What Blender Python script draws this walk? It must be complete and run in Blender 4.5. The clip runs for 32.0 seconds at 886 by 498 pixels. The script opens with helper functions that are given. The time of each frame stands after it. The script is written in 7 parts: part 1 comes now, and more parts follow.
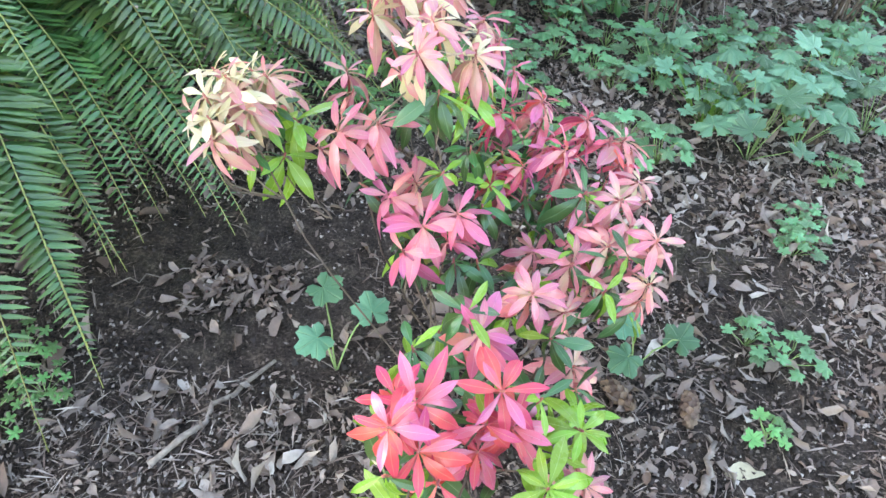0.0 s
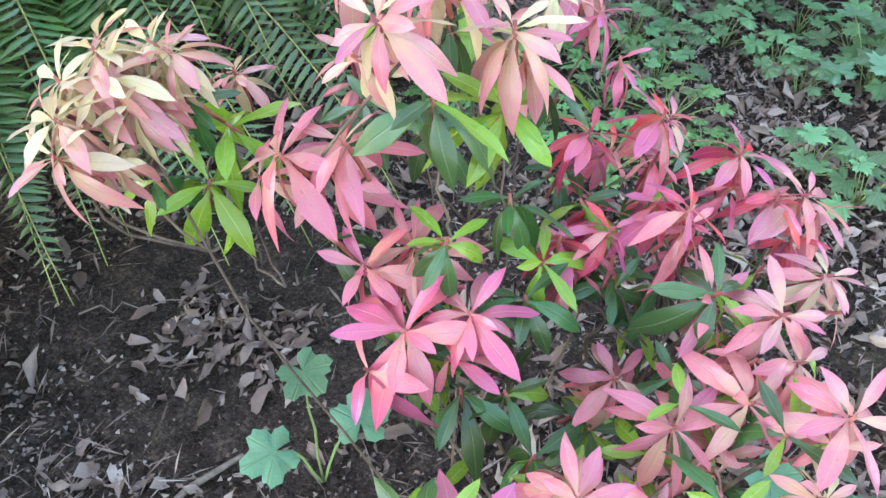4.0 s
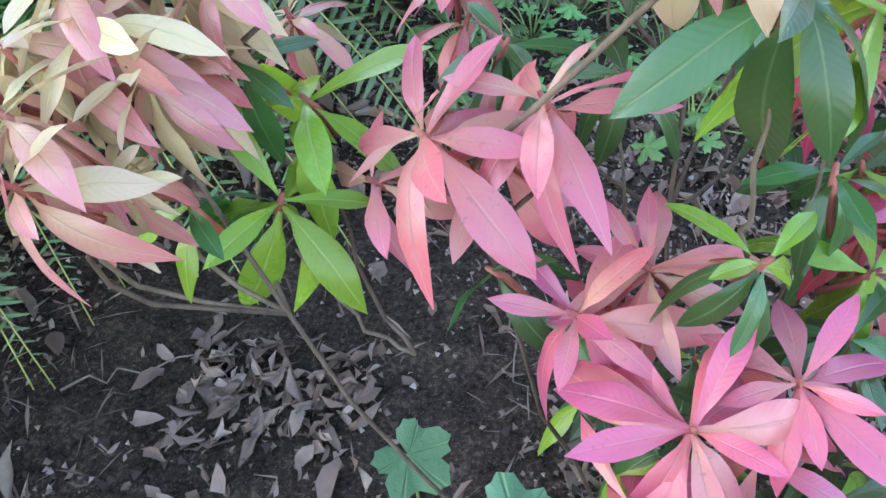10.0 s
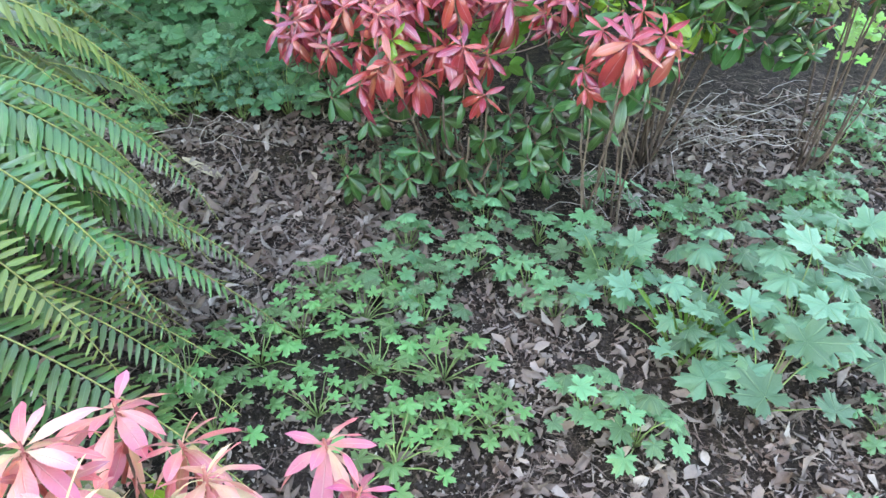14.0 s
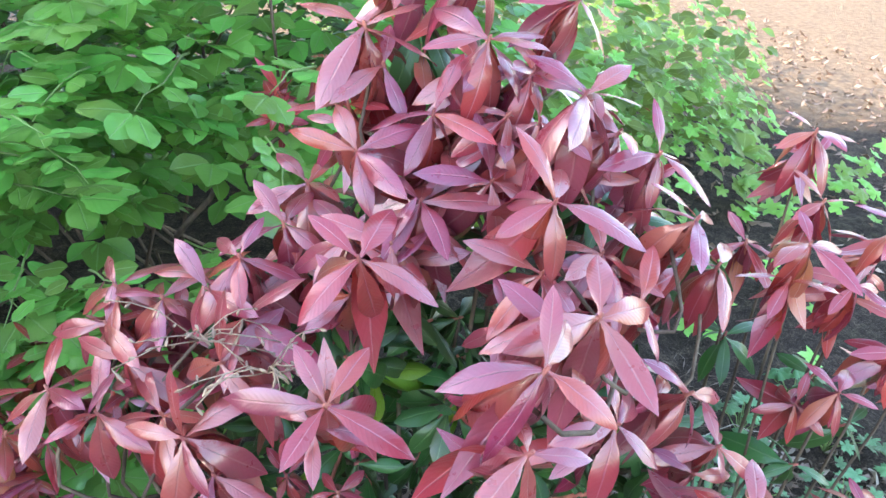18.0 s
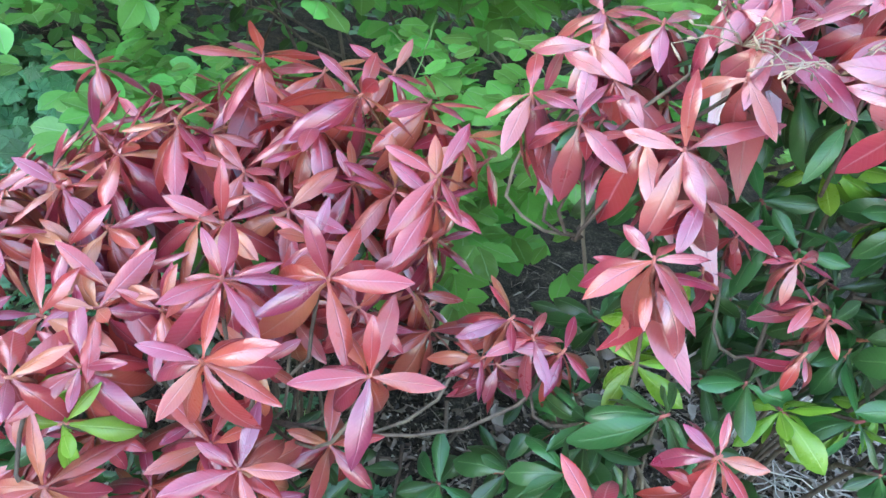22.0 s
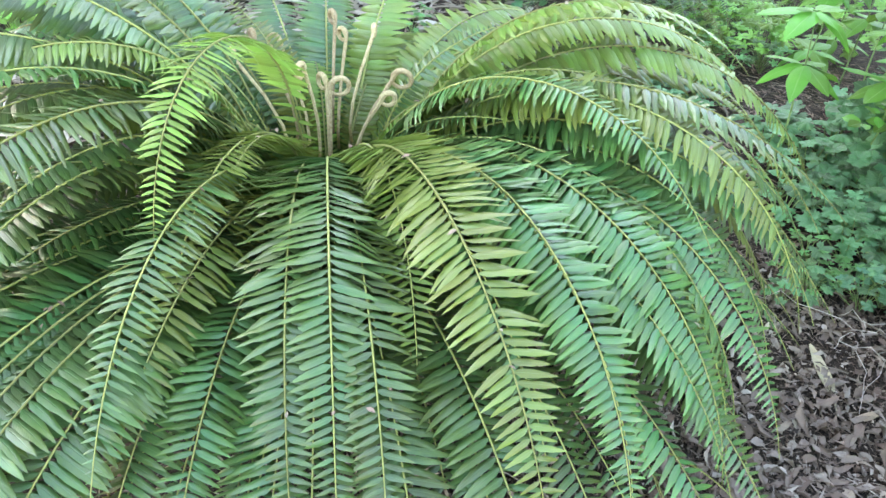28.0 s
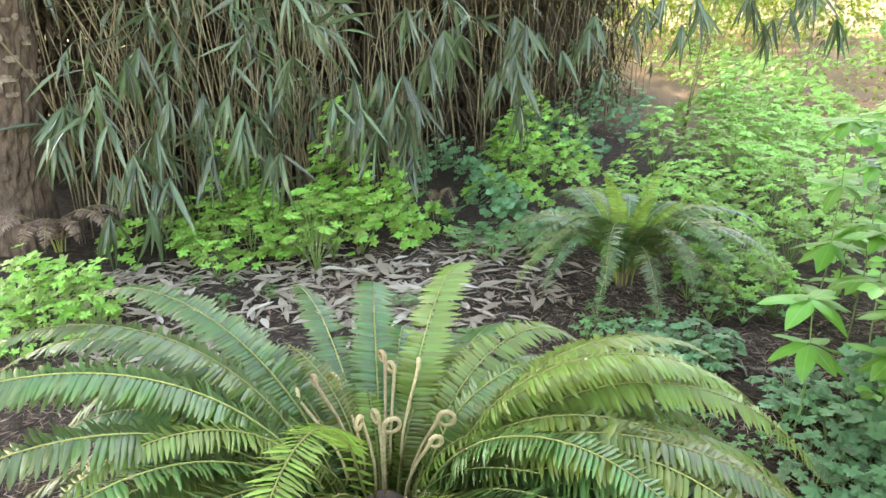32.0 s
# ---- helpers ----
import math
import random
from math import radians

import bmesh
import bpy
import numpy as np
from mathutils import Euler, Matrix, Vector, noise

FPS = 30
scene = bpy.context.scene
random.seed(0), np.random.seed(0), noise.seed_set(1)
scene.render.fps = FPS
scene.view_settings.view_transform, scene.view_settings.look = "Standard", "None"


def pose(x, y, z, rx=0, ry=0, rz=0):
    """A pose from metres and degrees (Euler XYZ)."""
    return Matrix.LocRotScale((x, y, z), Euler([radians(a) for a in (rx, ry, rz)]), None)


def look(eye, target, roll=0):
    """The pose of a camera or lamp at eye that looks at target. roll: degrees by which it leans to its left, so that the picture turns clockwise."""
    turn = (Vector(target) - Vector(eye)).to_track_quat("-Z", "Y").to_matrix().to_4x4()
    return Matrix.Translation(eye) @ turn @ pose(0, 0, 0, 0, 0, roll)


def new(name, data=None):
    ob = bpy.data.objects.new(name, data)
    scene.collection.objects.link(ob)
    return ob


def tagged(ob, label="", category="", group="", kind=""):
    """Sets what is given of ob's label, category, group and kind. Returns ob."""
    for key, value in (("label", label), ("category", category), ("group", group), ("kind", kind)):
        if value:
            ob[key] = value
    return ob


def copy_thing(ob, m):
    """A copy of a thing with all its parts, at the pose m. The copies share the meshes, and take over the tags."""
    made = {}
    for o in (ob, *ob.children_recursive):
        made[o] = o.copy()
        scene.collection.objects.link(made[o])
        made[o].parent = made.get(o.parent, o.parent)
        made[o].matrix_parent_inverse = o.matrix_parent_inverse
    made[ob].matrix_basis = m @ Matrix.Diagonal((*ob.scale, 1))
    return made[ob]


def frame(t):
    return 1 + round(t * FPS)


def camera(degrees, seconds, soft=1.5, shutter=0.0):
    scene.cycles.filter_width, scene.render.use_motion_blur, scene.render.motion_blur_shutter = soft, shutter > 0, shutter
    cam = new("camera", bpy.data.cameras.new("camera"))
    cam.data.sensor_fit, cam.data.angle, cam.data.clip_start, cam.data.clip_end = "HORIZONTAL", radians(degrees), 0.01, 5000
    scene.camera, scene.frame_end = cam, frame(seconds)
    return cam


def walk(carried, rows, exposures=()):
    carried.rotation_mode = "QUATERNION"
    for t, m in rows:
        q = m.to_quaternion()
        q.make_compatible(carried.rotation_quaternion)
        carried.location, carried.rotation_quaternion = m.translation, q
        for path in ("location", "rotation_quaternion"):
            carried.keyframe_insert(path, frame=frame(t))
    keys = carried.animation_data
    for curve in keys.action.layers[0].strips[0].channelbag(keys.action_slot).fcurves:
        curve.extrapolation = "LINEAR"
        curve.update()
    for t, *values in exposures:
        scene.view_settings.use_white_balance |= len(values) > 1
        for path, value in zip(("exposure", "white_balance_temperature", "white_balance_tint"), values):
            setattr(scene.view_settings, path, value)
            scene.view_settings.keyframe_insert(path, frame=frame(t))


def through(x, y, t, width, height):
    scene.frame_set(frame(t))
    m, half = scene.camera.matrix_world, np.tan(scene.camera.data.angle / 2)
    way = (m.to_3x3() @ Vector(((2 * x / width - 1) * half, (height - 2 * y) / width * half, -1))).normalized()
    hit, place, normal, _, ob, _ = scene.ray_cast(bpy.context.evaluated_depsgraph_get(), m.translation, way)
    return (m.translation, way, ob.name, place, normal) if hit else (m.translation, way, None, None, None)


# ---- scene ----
cam = camera(62.48, 32.0)
PATH = [
    (0.0, pose(-0.000, 0.000, 1.269, 46.97, -4.19, 3.91)),
    (0.5, pose(0.012, 0.005, 1.241, 46.16, -2.85, 6.86)),
    (1.0, pose(0.052, 0.024, 1.197, 45.25, -2.62, 10.15)),
    (1.5, pose(0.109, 0.079, 1.121, 45.16, -3.04, 11.92)),
    (2.0, pose(0.175, 0.156, 1.024, 44.27, -3.24, 12.44)),
    (2.5, pose(0.184, 0.255, 0.974, 43.24, -2.65, 13.36)),
    (3.0, pose(0.177, 0.340, 0.968, 42.90, -2.00, 14.37)),
    (3.5, pose(0.148, 0.425, 0.980, 43.52, -1.13, 15.60)),
    (4.0, pose(0.119, 0.498, 1.014, 45.12, 0.03, 16.59)),
    (4.5, pose(0.082, 0.549, 1.034, 48.10, 1.50, 15.59)),
    (6.5, pose(-0.012, 0.716, 1.041, 50.60, 8.17, 0.15)),
    (7.0, pose(-0.090, 0.747, 0.984, 49.37, 8.61, 3.84)),
    (7.5, pose(-0.141, 0.766, 0.948, 48.94, 7.97, 7.72)),
    (8.0, pose(-0.184, 0.760, 0.930, 48.54, 7.50, 10.85)),
    (8.5, pose(-0.178, 0.735, 0.903, 47.66, 6.37, 12.23)),
    (9.0, pose(-0.154, 0.730, 0.858, 46.29, 4.89, 11.79)),
    (9.5, pose(-0.130, 0.712, 0.835, 43.97, 3.14, 10.31)),
    (10.0, pose(-0.114, 0.687, 0.823, 43.71, 2.54, 10.05)),
    (10.5, pose(-0.125, 0.675, 0.828, 43.73, 1.51, 9.94)),
    (11.0, pose(-0.112, 0.687, 0.847, 43.87, 1.73, 9.25)),
    (11.5, pose(-0.077, 0.723, 0.877, 45.88, 1.35, 6.40)),
    (12.0, pose(-0.053, 0.766, 0.909, 49.43, 3.09, 4.52)),
    (12.5, pose(-0.037, 0.783, 0.977, 52.57, 2.34, 1.85)),
    (13.0, pose(0.017, 0.811, 1.043, 55.74, 1.26, -1.53)),
    (13.5, pose(0.047, 0.841, 1.102, 54.86, -0.05, -3.53)),
    (14.0, pose(0.106, 0.854, 1.243, 53.75, -1.50, -3.83)),
    (14.5, pose(0.308, 1.043, 1.285, 52.99, -2.11, -3.88)),
    (16.5, pose(0.610, 1.971, 1.311, 55.93, -3.92, -12.33)),
    (17.0, pose(0.699, 2.090, 1.348, 57.37, -3.62, -13.85)),
    (17.5, pose(0.721, 2.166, 1.377, 59.09, -3.55, -15.92)),
    (18.0, pose(0.733, 2.262, 1.395, 60.23, -3.74, -16.68)),
    (18.5, pose(0.757, 2.415, 1.414, 60.43, -4.20, -16.09)),
    (19.0, pose(0.735, 2.482, 1.405, 59.66, -4.94, -13.75)),
    (19.5, pose(0.665, 2.495, 1.376, 58.72, -6.00, -9.61)),
    (20.0, pose(0.562, 2.472, 1.356, 57.10, -5.87, -4.97)),
    (20.5, pose(0.471, 2.446, 1.319, 55.74, -6.05, 0.02)),
    (21.0, pose(0.425, 2.405, 1.273, 54.17, -5.70, 3.18)),
    (21.5, pose(0.417, 2.315, 1.218, 53.32, -6.02, 4.01)),
    (22.0, pose(0.447, 2.201, 1.183, 53.49, -6.78, 3.05)),
    (22.5, pose(0.493, 2.017, 1.227, 54.34, -7.70, 1.89)),
    (23.0, pose(0.461, 1.762, 1.361, 55.96, -7.76, 3.16)),
    (23.5, pose(0.387, 1.567, 1.467, 58.11, -6.82, 7.48)),
    (24.0, pose(0.333, 1.430, 1.459, 63.42, -7.47, 14.70)),
    (24.5, pose(0.270, 1.384, 1.413, 63.45, -8.20, 20.78)),
    (25.0, pose(0.216, 1.360, 1.402, 62.59, -8.16, 25.43)),
    (25.5, pose(0.183, 1.331, 1.395, 61.82, -7.41, 30.20)),
    (26.0, pose(0.158, 1.294, 1.385, 61.44, -6.61, 35.03)),
    (26.5, pose(0.129, 1.267, 1.385, 61.05, -5.30, 40.64)),
    (28.5, pose(0.054, 1.100, 1.424, 53.90, -2.98, 56.42)),
    (29.0, pose(0.079, 1.076, 1.584, 50.67, -3.49, 55.80)),
    (29.5, pose(0.064, 1.078, 1.730, 49.30, -2.87, 55.21)),
    (30.0, pose(0.028, 1.083, 1.877, 49.63, -1.90, 54.87)),
    (30.5, pose(0.033, 1.091, 1.945, 51.42, -0.69, 55.01)),
    (31.0, pose(0.039, 1.092, 1.932, 55.41, 0.14, 55.26)),
    (31.5, pose(0.057, 1.079, 1.933, 64.63, 0.32, 55.46)),
    (32.0, pose(0.071, 1.076, 1.896, 70.65, 0.25, 54.99)),
]
walk(cam, PATH, exposures=[(0.0, 3.4, 7300, 14), (4.5, 3.25, 7150, 18), (7.0, 3.15, 6800, 16), (9.0, 3.05, 6700, 15), (12.0, 3.05, 6800, 18), (14.0, 3.65, 7500, 17), (17.0, 3.45, 6900, 14), (19.0, 3.05, 6500, 15), (20.0, 3.3, 6900, 9), (21.0, 3.6, 6200, 10), (22.0, 3.65, 6500, 9), (23.0, 3.65, 6900, 8), (24.0, 3.55, 7800, 7), (26.0, 3.8, 7300, 9), (29.0, 3.85, 8000, 15), (31.0, 3.8, 8600, 15), (32.0, 3.5, 9200, 17)])

# ---------------------------------------------------------------- light
world = bpy.data.worlds.new("sky")
scene.world = world
world.use_nodes = True
wn = world.node_tree.nodes
sky = wn.new("ShaderNodeTexSky")
sky.sky_type = "NISHITA"
sky.sun_disc = False
SUN_ELEVATION, SUN_AZIMUTH = radians(29), radians(-80)      # azimuth from +y towards +x
sky.sun_elevation, sky.sun_rotation = SUN_ELEVATION, SUN_AZIMUTH
world.node_tree.links.new(sky.outputs[0], wn["Background"].inputs[0])
wn["Background"].inputs[1].default_value = 0.15
sun = new("sun", bpy.data.lights.new("sun", "SUN"))
sun.data.energy, sun.data.angle, sun.data.color = 2.0, radians(0.6), (1.0, 0.93, 0.8)
to_sun = Vector((math.sin(SUN_AZIMUTH) * math.cos(SUN_ELEVATION), math.cos(SUN_AZIMUTH) * math.cos(SUN_ELEVATION), math.sin(SUN_ELEVATION)))
sun.matrix_world = look(to_sun * 30, (0, 0, 0))

# ---------------------------------------------------------------- materials


class Nodes:
    """A short way to wire a material."""

    def __init__(self, name):
        self.mat = bpy.data.materials.new(name)
        self.mat.use_nodes = True
        self.tree = self.mat.node_tree
        self.bsdf = self.tree.nodes["Principled BSDF"]
        self.out = self.tree.nodes["Material Output"]

    def add(self, kind, **sets):
        n = self.tree.nodes.new("ShaderNode" + kind)
        for k, v in sets.items():
            if k == "operation":
                n.operation = v
            elif k == "data_type":
                n.data_type = v
            elif k == "blend_type":
                n.blend_type = v
        return n

    def link(self, a, b):
        self.tree.links.new(a, b)

    def noise(self, scale, detail=4, rough=0.55, vec=None):
        n = self.add("TexNoise")
        n.inputs["Scale"].default_value, n.inputs["Detail"].default_value, n.inputs["Roughness"].default_value = scale, detail, rough
        if vec is not None:
            self.link(vec, n.inputs["Vector"])
        return n.outputs["Fac"]

    def place(self):
        return self.add("NewGeometry").outputs["Position"]

    def maths(self, op, a, b=0.0, c=None):
        n = self.add("Math", operation=op)
        for i, v in enumerate((a, b) if c is None else (a, b, c)):
            if isinstance(v, (int, float)):
                n.inputs[i].default_value = v
            else:
                self.link(v, n.inputs[i])
        return n.outputs[0]

    def ramp(self, fac, *stops):
        n = self.add("ValToRGB")
        el = n.color_ramp.elements
        while len(el) < len(stops):
            el.new(0.5)
        for e, (p, c) in zip(el, stops):
            e.position, e.color = p, (*c, 1) if len(c) == 3 else c
        self.link(fac, n.inputs[0])
        return n.outputs[0]

    def mix(self, fac, a, b, blend="MIX"):
        n = self.add("Mix", data_type="RGBA", blend_type=blend)
        for i, v in ((0, fac), (6, a), (7, b)):
            if isinstance(v, (int, float)):
                n.inputs[i].default_value = v
            elif isinstance(v, tuple):
                n.inputs[i].default_value = (*v, 1)
            else:
                self.link(v, n.inputs[i])
        return n.outputs[2]

    def hue(self, col, random_out, dh=0.03, dv=0.35):
        n = self.add("HueSaturation")
        self.link(col, n.inputs["Color"])
        self.link(self.maths("MULTIPLY_ADD", random_out, dh, 0.5 - dh / 2), n.inputs["Hue"])
        self.link(self.maths("MULTIPLY_ADD", random_out, dv, 1 - dv / 2), n.inputs["Value"])
        return n.outputs[0]

    def bump(self, height, strength, distance):
        n = self.add("Bump")
        n.inputs["Strength"].default_value, n.inputs["Distance"].default_value = strength, distance
        self.link(height, n.inputs["Height"])
        self.link(n.outputs[0], self.bsdf.inputs["Normal"])
        return n.outputs[0]

    def base(self, col, rough=0.6, spec=0.5):
        self.link(col, self.bsdf.inputs["Base Color"])
        self.bsdf.inputs["Roughness"].default_value = rough
        self.bsdf.inputs["Specular IOR Level"].default_value = spec

    def thin(self, col, amount):
        """Lets light through a thin leaf."""
        t, m = self.add("BsdfTranslucent"), self.add("MixShader")
        self.link(col, t.inputs[0])
        m.inputs[0].default_value = amount
        self.link(self.bsdf.outputs[0], m.inputs[1])
        self.link(t.outputs[0], m.inputs[2])
        self.link(m.outputs[0], self.out.inputs[0])


def random_of(n, island):
    """A number for each leaf, whether it is an object or an island of a mesh."""
    both = n.maths("ADD", n.add("NewGeometry").outputs["Random Per Island"], n.add("ObjectInfo").outputs["Random"])
    return n.maths("FRACT", both)


def leaf_material(name, foot, tip, rib, rough=0.4, spec=0.5, coat=0.0, island=False, veins=16, relief=0.35, through=0.3, dh=0.03, dv=0.35, spots=0.12, edge=0.0, each=0.0):
    """A leaf: u runs across and v from foot to tip; colour drifts from foot to tip, with a rib, side veins, blotches and specks."""
    n = Nodes(name)
    uv = n.add("UVMap").outputs[0]
    sep = n.add("SeparateXYZ")
    n.link(uv, sep.inputs[0])
    u, v = sep.outputs[0], sep.outputs[1]
    side = n.maths("ABSOLUTE", n.maths("SUBTRACT", u, 0.5))
    blotch = n.noise(40, 3, 0.6, n.place())
    drift = n.maths("ADD", n.maths("MULTIPLY_ADD", side, edge, v), n.maths("MULTIPLY_ADD", blotch, 0.9, -0.45 - edge * 0.2))
    col = n.ramp(drift, (0.15, foot), (0.85, tip))
    col = n.hue(col, random_of(n, island), dh, dv)
    if each:
        col = n.hue(col, n.add("ObjectInfo").outputs["Random"], 0.05, each)
    wave = n.maths("SINE", n.maths("MULTIPLY_ADD", v, veins * 6.283, n.maths("MULTIPLY", side, -26)))
    ribmask = n.ramp(side, (0.0, (1, 1, 1)), (0.05, (0, 0, 0)))
    col = n.mix(n.maths("MULTIPLY", ribmask, 0.55), col, rib)
    vein = n.ramp(wave, (0.72, (0, 0, 0)), (1.0, (1, 1, 1)))
    col = n.mix(n.maths("MULTIPLY", vein, 0.05), col, rib)
    speck = n.ramp(n.noise(260, 2, 0.5, n.place()), (0.66, (0, 0, 0)), (0.74, (1, 1, 1)))
    col = n.mix(n.maths("MULTIPLY", speck, spots), col, (0.22, 0.09, 0.05))
    n.base(col, rough, spec)
    n.bsdf.inputs["Coat Weight"].default_value, n.bsdf.inputs["Coat Roughness"].default_value, n.bsdf.inputs["Coat IOR"].default_value = coat, 0.25, 1.65
    gloss = n.noise(55, 3, 0.6, n.place())
    n.link(n.maths("MULTIPLY_ADD", gloss, 0.3, rough - 0.15), n.bsdf.inputs["Roughness"])
    n.bump(n.maths("ADD", n.maths("MULTIPLY", wave, 0.06), n.maths("ADD", n.maths("MULTIPLY", ribmask, -1.2), blotch)), relief, 0.002)
    n.thin(col, through)
    return n.mat


M_CREAM = leaf_material("leaf_cream", (0.66, 0.58, 0.29), (0.67, 0.52, 0.33), (0.70, 0.64, 0.36), 0.36, 0.5, 0.2, relief=0.4, edge=0.5)
M_BLUSH = leaf_material("leaf_blush", (0.67, 0.41, 0.26), (0.67, 0.25, 0.26), (0.72, 0.46, 0.34), 0.34, 0.5, 0.4, relief=0.4, edge=0.6)
M_PINK = leaf_material("leaf_pink", (0.70, 0.28, 0.23), (0.69, 0.18, 0.23), (0.72, 0.36, 0.34), 0.34, 0.5, 0.45, relief=0.4, edge=0.4, spots=0.3)
M_MAGENTA = leaf_material("leaf_magenta", (0.68, 0.165, 0.20), (0.67, 0.135, 0.255), (0.74, 0.30, 0.38), 0.34, 0.5, 0.5, relief=0.4, edge=0.3, spots=0.3)
M_CORAL = leaf_material("leaf_coral", (0.68, 0.10, 0.09), (0.68, 0.065, 0.12), (0.75, 0.3, 0.2), 0.36, 0.5, 0.2, relief=0.4, edge=0.3)
M_RED = leaf_material("leaf_red", (0.39, 0.042, 0.036), (0.39, 0.036, 0.052), (0.62, 0.24, 0.27), 0.33, 0.5, 1.0, relief=0.45, through=0.18)
M_BRICK = leaf_material("leaf_brick_red", (0.36, 0.064, 0.055), (0.36, 0.053, 0.072), (0.50, 0.19, 0.18), 0.32, 0.8, 1.0, relief=0.45, through=0.18)
M_RUST = leaf_material("leaf_rust", (0.44, 0.12, 0.06), (0.43, 0.08, 0.06), (0.58, 0.22, 0.17), 0.36, 0.5, 0.7, relief=0.45, through=0.2)
M_WINE = leaf_material("leaf_wine", (0.30, 0.03, 0.042), (0.34, 0.034, 0.07), (0.5, 0.14, 0.2), 0.32, 0.8, 0.9, relief=0.45, through=0.18)
M_LIME = leaf_material("leaf_lime", (0.24, 0.42, 0.04), (0.22, 0.39, 0.04), (0.45, 0.6, 0.15), 0.3, 0.5, 0.2, through=0.35)
M_GREEN = leaf_material("leaf_dark_green", (0.05, 0.13, 0.03), (0.043, 0.11, 0.028), (0.15, 0.26, 0.1), 0.36, 0.5, 0.22, through=0.16, dv=0.7, dh=0.05)
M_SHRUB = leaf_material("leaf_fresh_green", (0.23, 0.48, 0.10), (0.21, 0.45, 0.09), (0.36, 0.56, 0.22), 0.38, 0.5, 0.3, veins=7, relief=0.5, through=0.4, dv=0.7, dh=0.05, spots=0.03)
# darker leaf green carries the shade inside the shrub; crown and woods reuse it
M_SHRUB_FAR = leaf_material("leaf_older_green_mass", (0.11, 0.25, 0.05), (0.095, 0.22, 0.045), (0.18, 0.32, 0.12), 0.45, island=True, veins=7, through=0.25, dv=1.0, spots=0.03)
M_LANCE = leaf_material("leaf_lance_green", (0.17, 0.42, 0.06), (0.15, 0.38, 0.05), (0.32, 0.55, 0.16), 0.42, veins=9, through=0.4, spots=0.02)
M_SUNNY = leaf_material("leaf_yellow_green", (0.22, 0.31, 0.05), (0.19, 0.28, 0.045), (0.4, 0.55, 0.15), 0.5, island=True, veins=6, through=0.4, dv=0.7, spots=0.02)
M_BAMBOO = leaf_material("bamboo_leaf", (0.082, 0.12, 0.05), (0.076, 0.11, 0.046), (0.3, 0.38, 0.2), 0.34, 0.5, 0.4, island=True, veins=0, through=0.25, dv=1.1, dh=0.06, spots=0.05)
# dead-leaf brown, taken darker to hold the shade inside the grove
M_BAMBOO_DEAD_SHADE = leaf_material("bamboo_leaf_dead", (0.05, 0.036, 0.02), (0.06, 0.043, 0.024), (0.2, 0.15, 0.1), 0.8, 0.2, island=True, veins=0, through=0.1, dv=1.0, spots=0.1)
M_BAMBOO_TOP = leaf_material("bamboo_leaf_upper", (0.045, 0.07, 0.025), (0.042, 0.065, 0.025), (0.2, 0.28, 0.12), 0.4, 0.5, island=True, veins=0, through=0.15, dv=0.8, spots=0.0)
M_FERN = leaf_material("fern_leaflet", (0.062, 0.138, 0.038), (0.115, 0.19, 0.04), (0.14, 0.26, 0.1), 0.36, 0.5, 0.35, veins=18, through=0.2, dv=0.4, dh=0.04, spots=0.1)
M_FERN_MASS = leaf_material("fern_leaflet_mass", (0.062, 0.138, 0.038), (0.115, 0.19, 0.04), (0.13, 0.25, 0.09), 0.36, 0.5, 0.35, island=True, veins=18, through=0.2, dv=0.4, dh=0.04, spots=0.1, each=0.45)
M_FERN_OLIVE = leaf_material("fern_leaflet_olive", (0.15, 0.21, 0.04), (0.20, 0.25, 0.045), (0.25, 0.33, 0.1), 0.38, 0.5, 0.25, island=True, veins=18, through=0.28, dv=0.4, dh=0.04, spots=0.15, each=0.45)
M_FERN_NEW = leaf_material("fern_leaflet_new", (0.20, 0.33, 0.06), (0.25, 0.38, 0.07), (0.3, 0.4, 0.1), 0.45, 0.4, island=True, veins=18, through=0.35, dv=0.6, spots=0.02)
M_FERN_DEAD = leaf_material("fern_leaflet_dead", (0.24, 0.15, 0.11), (0.33, 0.23, 0.18), (0.3, 0.2, 0.12), 0.8, 0.2, island=True, veins=10, through=0.15, dv=0.7, spots=0.3)


